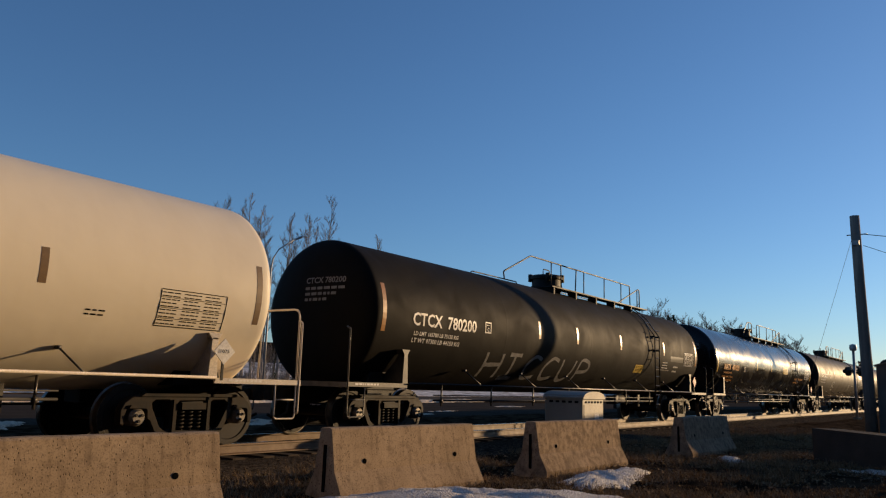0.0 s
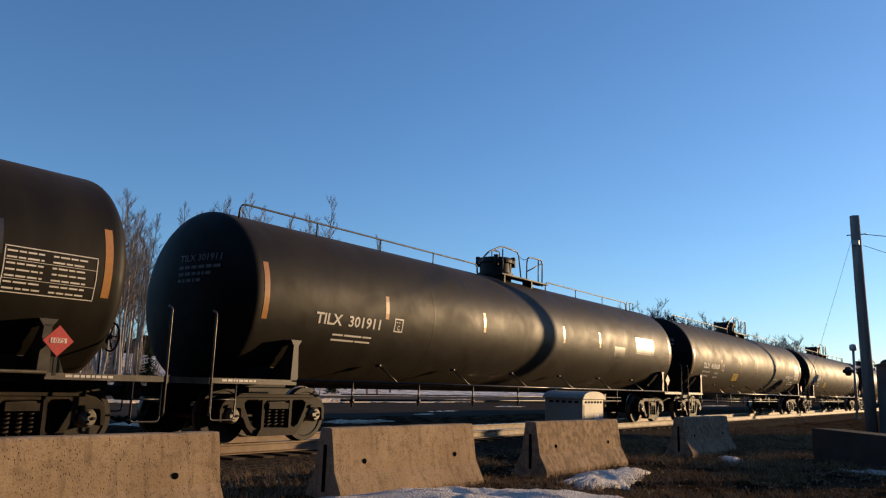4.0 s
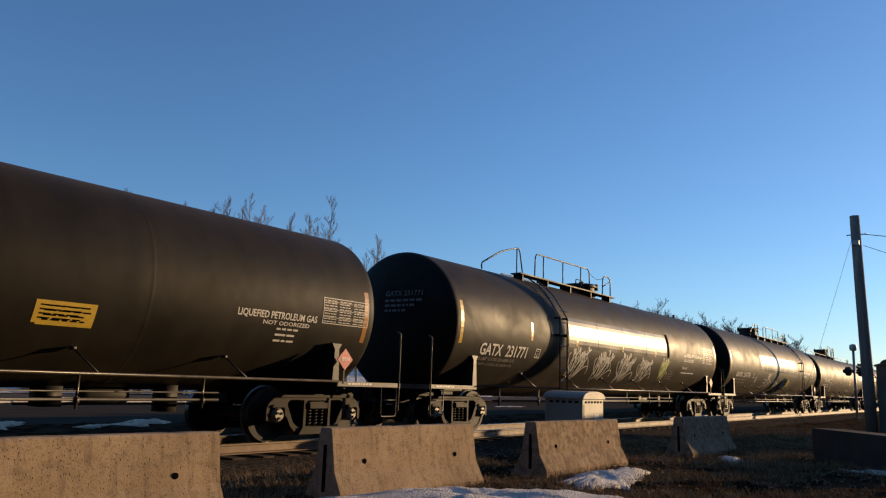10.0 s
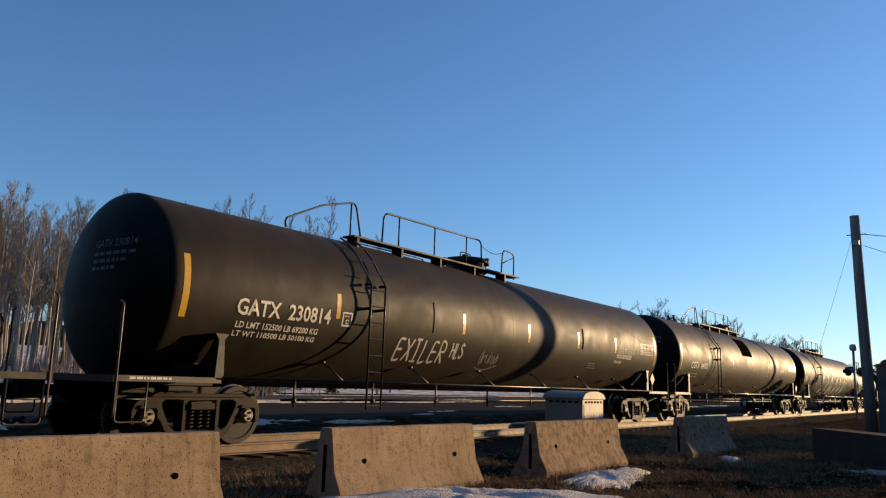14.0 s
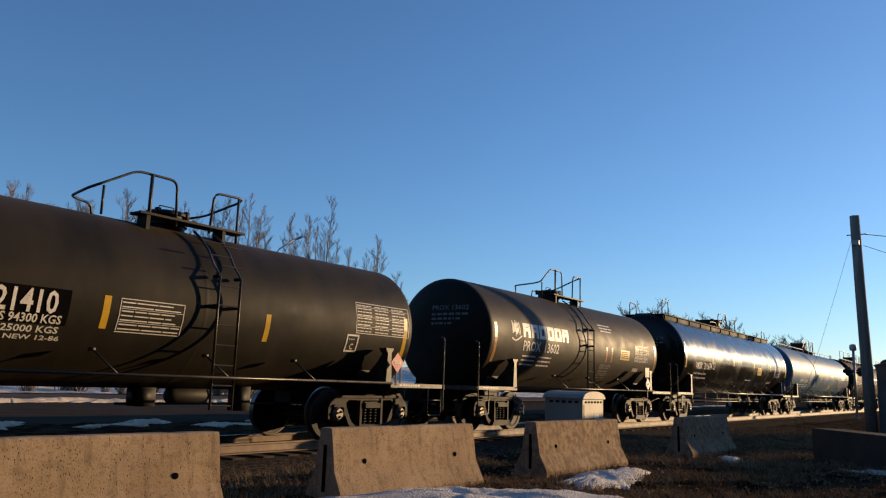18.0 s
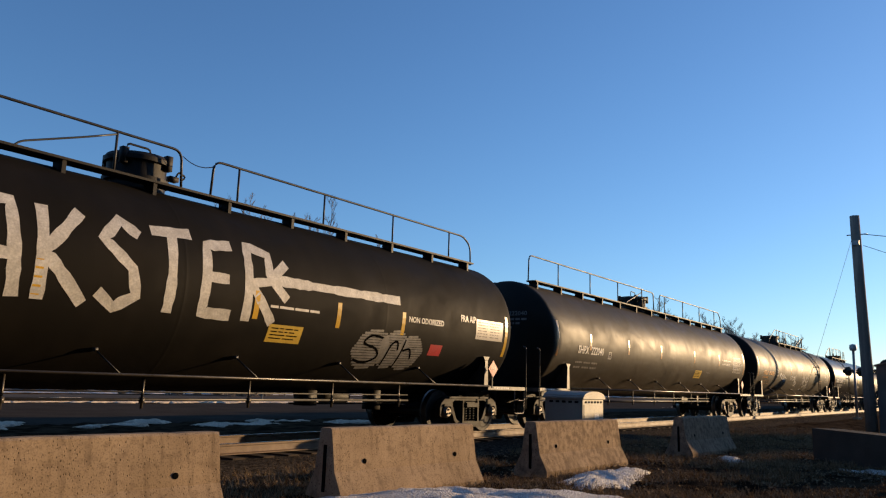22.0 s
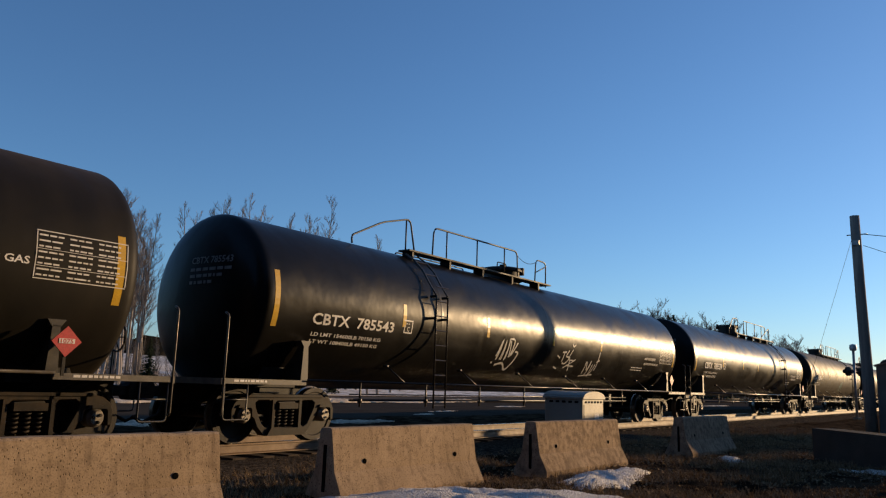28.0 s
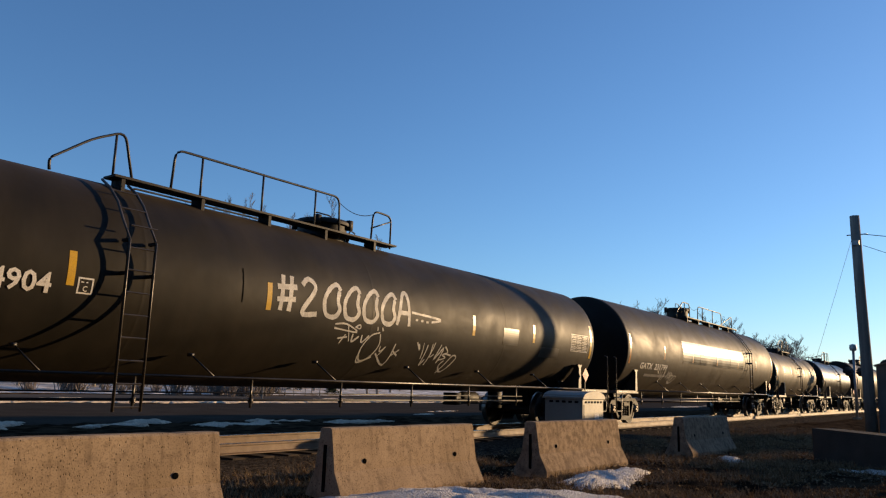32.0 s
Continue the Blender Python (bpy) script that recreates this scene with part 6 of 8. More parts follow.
        ("T", "LIQUEFIED PETROLEUM GAS", 14.48, 16.51, 2.31, 0.09, "W"),
        ("T", "NON-ODORIZED", 14.47, 15.57, 2.13, 0.1, "W"),
        ("T", "FRA-AIP", 14.44, 15.0, 1.87, 0.09, "W"),
        ("B", 8, 3, 16.6, 17.75, 2.17, 2.73, "W"),
        ("B", 4, 1, 13.68, 14.01, 1.4, 1.77, "G"),
    ],
    "c543": [
        ("T", "CBTX  785543", 0.83, 3.0, 2.0, 0.19, "W"),
        ("T", "LD LMT 154600LB 70150 KG", 0.88, 2.7, 1.8, 0.05, "W"),
        ("T", "LT WT 108400LB 49150 KG", 0.9, 2.66, 1.68, 0.05, "W"),
        ("F", 3.31, 2.01, 0.26, "W"),
        ("J", "spikes", 6.79, 7.79, 1.44, 2.16, 0.04, "W"),
        ("J", "knot", 9.85, 10.95, 1.52, 2.14, 0.04, "W"),
        ("J", "forks", 11.62, 12.48, 1.4, 1.98, 0.04, "W"),
        ("T", "NOT ODORIZED", 15.82, 16.76, 2.03, 0.08, "W"),
        ("T", "LIQUEFIED PETROLEUM GAS", 15.82, 17.05, 1.88, 0.06, "W"),
        ("B", 10, 4, 17.17, 18.24, 1.99, 2.49, "W"),
        ("B", 2, 1, 14.91, 15.86, 1.65, 1.8, "W"),
    ],
    "c539": [
        ("T", "CBTX  785539", 1.04, 3.26, 2.0, 0.23, "W"),
        ("T", "LD LMT 154600 LB 70150KG", 1.11, 2.8, 1.8, 0.08, "W"),
        ("T", "LT WT 108300 LB 49150KG", 1.09, 2.79, 1.65, 0.1, "W"),
        ("F", 3.51, 2.02, 0.25, "W"),
        ("T", "NOT ODORIZED", 15.83, 16.88, 2.02, 0.08, "W"),
        ("T", "LIQUEFIED PETROLEUM GAS", 15.84, 17.07, 1.86, 0.09, "W"),
        ("B", 10, 3, 17.31, 18.42, 1.99, 2.49, "W"),
        ("B", 2, 1, 14.98, 15.94, 1.59, 1.76, "W"),
    ],
    "g766": [
        ("T", "GATX  230786", 0.95, 3.02, 2.04, 0.24, "W"),
        ("T", "LD LMT 152400 LB 69150 KG", 1.03, 2.78, 1.84, 0.05, "W"),
        ("T", "LT WT 110600 LB 50150 KG", 1.01, 2.76, 1.72, 0.05, "W"),
        ("F", 3.33, 2.05, 0.25, "W"),
        ("J", "spikes", 9.79, 10.74, 1.42, 2.07, 0.035, "T"),
        ("P", 12.54, 12.62, 2.15, 2.72, "K"),
        ("T", "LIQUEFIED PETROLEUM GAS", 15.49, 16.73, 2.16, 0.15, "G"),
        ("T", "NON-ODORIZED", 15.49, 16.57, 2.01, 0.13, "W"),
        ("T", "FRA AIP", 15.76, 16.32, 1.87, 0.09, "W"),
        ("B", 8, 4, 17.33, 18.43, 2.25, 2.55, "W"),
    ],
    "c904": [
        ("T", "CGTX  64904", 1.2, 3.34, 2.01, 0.25, "W"),
        ("B", 2, 3, 1.19, 2.87, 1.65, 1.96, "G"),
        ("F", 3.67, 2.04, 0.21, "W"),
        ("W", "#20000A", 6.97, 10.55, 2.15, 2.74, 0.085, "W"),
        ("J", "tail", 10.50, 11.48, 2.22, 2.56, 0.05, "W"),
        ("J", "loops", 8.40, 10.30, 1.38, 2.07, 0.028, "W"),
        ("J", "curl", 10.84, 12.35, 1.37, 1.95, 0.028, "W"),
        ("P", 14.01, 14.7, 2.01, 2.4, "D"),
        ("B", 9, 3, 17.52, 18.5, 2.06, 2.48, "W"),
        ("P", 15.83, 16.86, 1.8, 2.06, "D"),
        ("P", 6.28, 6.3, 2.2, 2.73, "K"),
    ],
    "e1": [
        ("T", "GATX  231799", 0.96, 3.37, 1.75, 0.2, "W"),
        ("P", 4.79, 12.6, 2.06, 2.85, "X"),
        ("J", "curl", 2.6, 4.57, 1.38, 1.80, 0.03, "W"),
        ("B", 1, 1, 1.59, 3.42, 1.44, 1.68, "G"),
    ],
}
TAPE = {
    "c1": ([6.07, 8.21, 11.17, 14.83], 2.47),
    "natx": ([6.11, 8.82, 11.36, 14.28], 2.37),
    "t127": ([3.2, 5.38, 8.05, 11.57, 14.6], 2.48),
    "t911": ([2.99, 6.41, 10.31, 12.56], 2.45),
    "t608": ([3.44, 6.24, 9.07, 11.93, 14.87], 2.18),
    "t609": ([6.02, 8.98, 11.83, 14.68], 2.2),
    "t137": ([3.05, 5.21, 8.04, 11.57, 14.6], 2.5),
    "prox": ([4.11, 7.7], 2.21),
    "g771": ([3.03, 5.51, 8.61, 11.29], 2.39),
    "g776": ([5.99, 8.64, 11.64], 2.39),
    "c157": ([3.72, 5.42, 7.25, 9.99, 12.05, 13.76], 2.17),
    "g814": ([3.16, 7.09, 9.94, 12.67, 15.17], 2.35),
    "c901": ([3.22, 6.48, 9.74, 12.54], 2.32),
    "c856": ([3.17, 9.49, 12.4, 14.94], 2.33),
    "g410": ([3.21, 6.02], 1.86),
    "p802": ([6.22, 6.6], 2.07),
    "vmsx": ([3.11, 6.04, 9.32, 12.37], 2.4),
    "shpx": ([2.89, 5.61, 8.84, 11.98], 2.24),
    "boak": ([6.71, 10.11, 11.96, 13.76], 2.18),
    "s040": ([1.98, 4.7, 7.49, 10.94, 13.99], 2.34),
    "utlx": ([3.58, 6.75, 9.6, 11.79, 14.05], 2.35),
    "c612": ([5.92, 8.61, 11.32, 14.01], 2.28),
    "itdx": ([1.63], 2.27),
    "nxt": ([9.09, 11.89, 14.33], 2.39),
    "c543": ([3.3, 6.35, 9.51, 12.43], 2.35),
    "c539": ([3.44, 6.45, 8.97, 11.85, 15.31], 2.33),
    "g766": ([3.19, 5.66, 8.41, 11.32], 2.36),
    "c904": ([3.57, 6.83, 12.75, 15.45], 2.35),
}

INK = {"W": M_WHITE, "K": M_DARK, "G": M_FADED, "O": M_GOLD, "H": M_DIMGOLD, "Y": M_SIGN, "D": M_DECAL, "L": M_PAPER, "X": M_PATCH, "N": M_SPRAYGREEN, "T": M_SPRAYTEAL, "Z": M_SPRAYYEL, "V": M_BLUEPATCH, "R": M_RED, "Q": M_DARK}
SPRAY = {"W": M_SPRAY, "G": M_SPRAYGREY, "T": M_SPRAYTEAL, "Z": M_SPRAYYEL}
CARS = []


def paint_on(tank, skin, h, items):
    """The lettering, panels, patches and sprayed tags of one car; places count from its first end stripe."""
    for kind, *a in items:
        if kind == "T":
            text, u0, u1, z, cap, ink = a
            lettering("stencilled_text", tank, skin, text, u0 - h, u1 - h, z, max(0.065, cap), INK[ink])
        elif kind == "P":
            u0, u1, z0, z1, ink = a
            bm = bmesh.new()
            patch(bm, skin, u0 - h, u1 - h, z0, z1, -0.0035 if ink == "Q" else 0.005 if ink not in "NXV" else 0.003, 8 if ink != "Q" else 16)
            ob = part({"Y": "warning_panel", "L": "data_panel", "X": "repainted_patch", "V": "repainted_patch", "D": "repainted_patch", "N": "graffiti", "R": "red_sticker", "K": "dark_seam"}.get(ink, "painted_panel"), bm, INK[ink], tank)
            if ink in "YL":
                bars(ob, skin, u0 - h + 0.06, u1 - h - 0.05, z0 + 0.04, z1 - 0.03, 4 if ink == "Y" else 6, M_FADED if ink == "L" else M_DARK, "printed_line", 1 if ink == "Y" else 2, lift=0.008)
            if ink == "X":
                for k in range(1, 4):
                    bm = bmesh.new()
                    u = u0 - h + (u1 - u0) * k / 4
                    patch(bm, skin, u - 0.01, u + 0.01, z0, z1, 0.006, 8)
                    part("patch_seam", bm, M_DARK, ob)
        elif kind == "B":
            rows, cols, u0, u1, z0, z1, ink = a
            bars(tank, skin, u0 - h, u1 - h, z0, z1, rows, INK[ink], "data_table" if rows > 6 else "stencilled_line", cols)
        elif kind == "F":
            u, z, size, ink = a
            frame_box(tank, skin, u - h, z, size, INK[ink])
        elif kind == "W":
            word, u0, u1, z0, z1, width, ink = a
            sprayed(tank, skin, word, u0 - h, u1 - h, z0, z1, width, SPRAY[ink], "letter sprayed in white paint", width < 0.14)
        elif kind == "S":
            seed, u0, u1, z0, z1, n, ink = a
            if n > 9:
                fan_tag(tank, skin, u0 - h, u1 - h, z0, z1, seed, n, SPRAY[ink])
                continue
            scrawl(tank, skin, u0 - h, u1 - h, z0, z1, seed, SPRAY[ink], min(0.05, 0.05 * (z1 - z0) / 0.5 + 0.012), n)
        elif kind == "J":
            key, u0, u1, z0, z1, width, ink = a
            hand_tag(tank, skin, key, u0 - h, u1 - h, z0, z1, width, SPRAY[ink])
        elif kind == "E":
            u0, u1, z0, z1 = a
            bubble_tag(tank, skin, u0 - h, u1 - h, z0, z1)
        elif kind == "O":
            n, u0, u1, z0, z1, ink = a
            step = (u1 - u0) / n
            for i in range(n):
                bm = bmesh.new()
                b = u0 - h + step * i
                t, w = 0.115, step * 0.86
                for q in ((b, b + w, z1 - t * 0.8, z1), (b, b + t, z0, z1 - t * 0.8), (b + w - t, b + w, z0, z1 - t * 0.8), (b + t, b + w - t, z0 + (0.42 * (z1 - z0) if i in (0, 1, 5) else 0), z0 + (0.42 * (z1 - z0) if i in (0, 1, 5) else 0) + t * 0.8)):
                    patch(bm, skin, *q, 0.007, 3)
                part("logo_block", bm, INK[ink], tank)
        elif kind == "A":
            u0, u1, z0, z1, ink = a
            bm = bmesh.new()
            z = (z0 + z1) / 2
            k = min(1.0, (u1 - u0) * 0.5)
            ribbon(bm, skin, [(u0 - h, z), (u1 - h, z)], 0.16 * k, 0.008, 0, 0.2)
            ribbon(bm, skin, [(u0 - h + 0.35 * k, z + 0.30 * k), (u0 - h, z), (u0 - h + 0.35 * k, z - 0.30 * k)], 0.16 * k, 0.009)
            part("graffiti", bm, SPRAY[ink], tank, "sprayed white arrow")
        elif kind == "G":
            bm = bmesh.new()
            prev = None
            rnd = random.Random(4)
            tops = smooth_path([(u, z1) for u, z0, z1 in a], 6)
            feet = smooth_path([(u, z0) for u, z0, z1 in a], 6)
            for (u, zt), (_, zf) in zip(tops, feet):
                zt += 0.07 * noise.noise(Vector((u * 2.1, 0, 0))) + 0.03 * noise.noise(Vector((u * 9, 0, 0)))
                zf += 0.05 * noise.noise(Vector((u * 5, 3, 0)))
                row = [bm.verts.new(skin.at(u - h, zf + (zt - zf) * k / 8, 0.0022)) for k in range(9)]
                if prev:
                    for k in range(8):
                        bm.faces.new((prev[k], row[k], row[k + 1], prev[k + 1]))
                prev = row
            part("graffiti", bm, M_SPRAYGREEN, tank, "band of dark green spray paint")
        elif kind == "U":
            ch, u0, u1, z0, z1 = a
            if ch in "0,":
                round_numeral(tank, skin, ch, u0 - h, u1 - h, z0, z1)
                continue
            wide, tall = u1 - u0, z1 - z0
            path = {"2": "0.12,0.80,.16 0.32,0.92,.2 0.66,0.92,.24 0.88,0.74,.26 0.78,0.54,.27 0.44,0.38,.26 0.16,0.20,.22 0.10,0.07,.18 0.36,0.05,.14 0.52,0.07,.2 0.70,0.16,.27 0.93,0.28,.2",
                    "$": "0.86,0.80,.2 0.55,0.92,.26 0.20,0.76,.28 0.40,0.52,.28 0.78,0.34,.28 0.60,0.10,.28 0.12,0.16,.2"}[ch]
            pts = [tuple(map(float, q.split(","))) for q in path.split()]
            line = smooth_path([(x, y) for x, y, _ in pts], 6)
            rnd = random.Random(int(u0 * 7))
            for material, extra, lift in ((M_DARK, 0.05, 0.008), (M_SPRAY, 0.0, 0.012)):
                bm = bmesh.new()
                prev = None
                for i, (x, y) in enumerate(line):
                    k = i / 6
                    q = min(int(k), len(pts) - 2)
                    w = (pts[q][2] + (pts[q + 1][2] - pts[q][2]) * (k - q)) * wide * (1.22 + 0.10 * math.sin(i * 1.9)) / 2 + extra
                    c = Vector((u0 - h + wide * x, z0 + tall * y))
                    d = Vector(((line[min(i + 1, len(line) - 1)][0] - line[max(i - 1, 0)][0]) * wide, (line[min(i + 1, len(line) - 1)][1] - line[max(i - 1, 0)][1]) * tall)).normalized()
                    nn = Vector((-d.y, d.x)) * w
                    row = [bm.verts.new(skin.at(*(c + nn * s), 0.0015 + 0.3 * lift + 0.0002 * (i % 2))) for s in (1, 0.33, -0.33, -1)]
                    if prev:
                        for s in range(3):
                            bm.faces.new((prev[s], prev[s + 1], row[s + 1], row[s]))
                    prev = row
                part("graffiti", bm, material, tank, "large sprayed white numeral" if not extra else "dark outline of the numeral")
            if ch == "$":
                bm = bmesh.new()
                for d in (0.42, 0.58):
                    ribbon(bm, skin, [(u0 - h + (u1 - u0) * d, z0 - 0.05), (u0 - h + (u1 - u0) * d, z1 + 0.12)], 0.06, 0.014)
                part("graffiti", bm, M_SPRAYRED, tank, "red sprayed strokes")


def tank_car(key, style, paint, label, L=None, T=None, ink=M_WHITE, tape=M_ORANGE, flip=False, R=1.48, zc=2.375, bar=M_BAR, lx=None, mark="", seams=3, pl=M_RED, head=0.38, end_bar=None, first=-1.7, tall=0.0, off=0.0, k=None, third=2.03, pu=0.62, pz=1.42):
    if L is None:
        L, T = ENDS[key]
    middle, h = (L + T) / 2, (T - L) / 2
    car = thing("tank_car", label, "tank car", "cars of the train")
    car.matrix_basis = pose(middle, D, 0)
    skin = Skin(R, zc)
    cyl = h + 0.15
    tank = part("tank", tank_mesh(cyl, R, zc, head, [-cyl + 2 * cyl * (i + 1) / (seams + 1) for i in range(seams)]), PAINT[paint], car, "", 25)
    # reflective tape
    inner, stripe_z = TAPE.get(key, ([2 * h * k / 6 for k in range(1, 6)], 2.33))
    for u in inner:
        bm = bmesh.new()
        patch(bm, skin, u - h - 0.05, u - h + 0.05, stripe_z - 0.22, stripe_z + 0.22, 0.007, 4)
        part("reflective_stripe", bm, tape, tank)
    for u in (-h, h):
        bm = bmesh.new()
        patch(bm, skin, u - 0.055, u + 0.055, stripe_z - 0.46, stripe_z + 0.46, 0.007, 8)
        part("reflective_stripe", bm, tape, tank)
    paint_on(tank, skin, h, ART.get(key, []))
    if mark:
        # the mark, small and faded, on the shaded head
        vs, fs = glyphs(mark)
        xs = [v[0] for v in vs]
        k = 1.0 / (max(xs) - min(xs))
        me = bpy.data.meshes.new("head_mark")

        def on_head(y, z):
            r = min(0.999, math.hypot(y, z - zc) / R)
            c = math.sqrt(max(0.0, 1 - r ** 2.5))
            return -cyl - head * c - 0.012
        pts = [(0.15 - v[0] * k, zc + 0.55 + v[1] * 0.16) for v in vs]
        me.from_pydata([(on_head(y, z), y, z) for y, z in pts], [], fs)
        me.materials.append(M_FADED)
        new("head_mark", me).parent = tank
        for n, (low, end) in enumerate(((0.42, 0.10), (0.31, 0.22), (0.20, 0.46))):
            bm = bmesh.new()
            y = 0.15
            rnd = random.Random(n + 5)
            while y > -0.85 + end:
                w = rnd.uniform(0.05, 0.16)
                bm.faces.new([bm.verts.new((on_head(q, zc + z), q, zc + z)) for q, z in ((y, low), (y - w, low), (y - w, low + 0.055), (y, low + 0.055))])
                y -= w + 0.035
            part("stencilled_line", bm, M_FADED, tank)
    def fit(k):
        me = FIT[k]
        if end_bar is not None:
            me = me.copy()
            me.materials[0] = end_bar
        return me
    # running gear and under parts
    tx = h - 0.72
    for s in (-1, 1):
        truck(car, s * tx, middle)
        m = pose(s * h, 0, 0) if s < 0 else Matrix.Translation((h, 0, 0)) @ TURN
        share("stub_sill", FIT["sill"], car, m @ pose(0.45, 0, 0))
        share("coupler", FIT["coupler"], car, m @ pose(0.45, 0, 0))
        pf = share("end_platform", fit("platform"), car, m @ pose(-0.15, 0, 0))
        for y in (-1, 1):
            for x in (-0.98,):
                share("grab_iron", fit("grab"), car, m @ pose(x, y * 1.50, 0) @ (Matrix() if y < 0 else Matrix.Rotation(math.pi, 4, "Z")))
            share("stirrup_step", fit("stirrup"), car, m @ pose(-0.72, y * 1.50, 0))
        share("stencilled_line", STENCIL, pf, pose(0.30 * s, 0, 0))
        for y in (-1, 1):
            sd = share("tank_saddle", fit("saddle"), car)
            sd.matrix_basis = (Matrix.Translation((s * (h - 0.70), 0, 0)) @ (TURN if s > 0 else Matrix())) @ (Matrix() if (y < 0) else Matrix.Diagonal((1, -1, 1, 1)))
        if s > 0 and end_bar is not None:
            share("end_handrail", fit("end_rail"), car, m @ pose(-0.98, 0, -0.13) @ Matrix.Diagonal((1, 1, 1.14, 1)))
            share("end_handrail", fit("end_rail"), car, m @ pose(-0.98, 0, -0.13) @ Matrix.Diagonal((1, -1, 1.14, 1)))
    share("brake_wheel", FIT["wheel"], car, Matrix.Translation((h + 0.80, -0.35, 1.58)) @ TURN @ Matrix.Diagonal((1, 0.8, 0.8, 1)))
    share("brake_reservoir", FIT["brake"], car, pose(h - 4.2, 0, 0))
    for y in (-1.56, 1.56):
        bm = bmesh.new()
        tube(bm, [(-h + 0.70, y, 1.04), (h - 0.70, y, 1.04)], 0.022, 6)
        part("side_handrail", bm, end_bar or M_BARLIT, car, "", 60)
    n = 6 if h > 7 else 3
    for i in range(n):
        x = -h + 3.2 + (2 * h - 6.0) * i / (n - 1)
        share("rail_bracket", FIT["strut"], car, pose(x, 0, 0))
    if h > 6:
        bm = bmesh.new()
        tube(bm, [(-h + 2.6, -0.75, 0.69), (h - 2.6, -0.75, 0.69)], 0.024, 6)
        part("brake_pipe", bm, M_BAR, car, "", 60)
        bm = bmesh.new()
        tube(bm, [(-h + 2.6, -0.75, 0.80), (h - 2.6, -0.75, 0.80)], 0.014, 6)
        part("brake_rod", bm, M_BAR, car, "", 60)
        n = 7
        for i in range(n):
            share("pipe_hanger", FIT["hanger"], car, pose(-h + 2.9 + (2 * h - 5.8) * i / (n - 1), -0.75, 0.66))
    top_gear(car, style, h, R, zc, bar, flip, first, tall, (lx or 0) - h + 5.13 if k is None else k, off, third)
    if lx is not None:
        ladder(car, lx - h, R, zc, bar if bar is not M_BAR else M_BARLIT)
    if pl is not None:
        placard(car, h - pu, pz, pl)
        if pu > 1:
            bm = bmesh.new()
            box(bm, -0.17, 0.17, -0.008, 0.008, -0.15, 0.15)
            plate = part("blank_plate", bm, M_PLATE, car, "blank grey metal plate")
            plate.matrix_basis = pose(h - pu, -1.58, pz + 0.37)
            bm = bmesh.new()
            box(bm, -0.02, 0.02, 0.01, 0.03, -0.38, 0.1)
            part("plate_bracket", bm, M_STEEL, plate)
    CARS.append((car, middle))
    return car


# ---------------------------------------------------------------- ground and track
def ground_z(x, y):
    near = max(0.0, 1 - (abs(x - 20) + abs(y - 8)) / 120)
    return GROUND + near * (0.05 * noise.noise(Vector((x * 0.5, y * 0.5, 0))) + 0.05 * noise.noise(Vector((x * 1.9, y * 1.9, 4.0))) + 0.035 * noise.noise(Vector((x * 5.0, y * 5.0, 2.0))))


def axis_steps(lo, hi, step, far):
    s = [lo + step * i for i in range(int((hi - lo) / step) + 1)]
    k = step
    while s[-1] < far:
        k *= 1.5
        s.append(s[-1] + k)
    k = step
    while s[0] > -far:
        k *= 1.5
        s.insert(0, s[0] - k)
    return s


def ground():
    xs, ys = axis_steps(3, 32, 0.125, 3500), axis_steps(1, 9, 0.125, 3500)
    vs = [(x, y, ground_z(x, y)) for x in xs for y in ys]
    n = len(ys)
    fs = [(i * n + j, (i + 1) * n + j, (i + 1) * n + j + 1, i * n + j + 1) for i in range(len(xs) - 1) for j in range(n - 1)]
    me = bpy.data.meshes.new("ground")
    me.from_pydata(vs, [], fs)
    me.materials.append(M_SOIL)
    for p in me.polygons:
        p.use_smooth = True
    return tagged(new("ground", me), "brown bare soil with flattened dead grass", "ground", kind="structure")


def strip(name, pts, width0, width1, z, material, label, category, kind="structure"):
    """A flat band on the ground along points (x, y), with a slightly wavy edge."""
    bm = bmesh.new()
    prev = None
    pts = smooth_path(pts, 12)
    for i, (x, y) in enumerate(pts):
        a = 0.5 * width0 * (1 + 0.25 * noise.noise(Vector((x * 0.3, y * 0.3, 1))))
        b = 0.5 * width1 * (1 + 0.25 * noise.noise(Vector((x * 0.3, y * 0.3, 7))))
        d = Vector(pts[min(i + 1, len(pts) - 1)]) - Vector(pts[max(i - 1, 0)])
        nrm = Vector((-d.y, d.x)).normalized()
        p = Vector((x, y))
        row = [bm.verts.new((*(p + nrm * a), z - 0.1)), bm.verts.new((*(p + nrm * a * 0.96), z)), bm.verts.new((*(p - nrm * b * 0.96), z)), bm.verts.new((*(p - nrm * b), z - 0.1))]
        if prev:
            for k in range(3):
                bm.faces.new((prev[k], prev[k + 1], row[k + 1], row[k]))
        prev = row
    bmesh.ops.recalc_face_normals(bm, faces=bm.faces[:])
    return tagged(part(name, bm, material), label, category, kind=kind)


X0, X1 = -700.0, 760.0


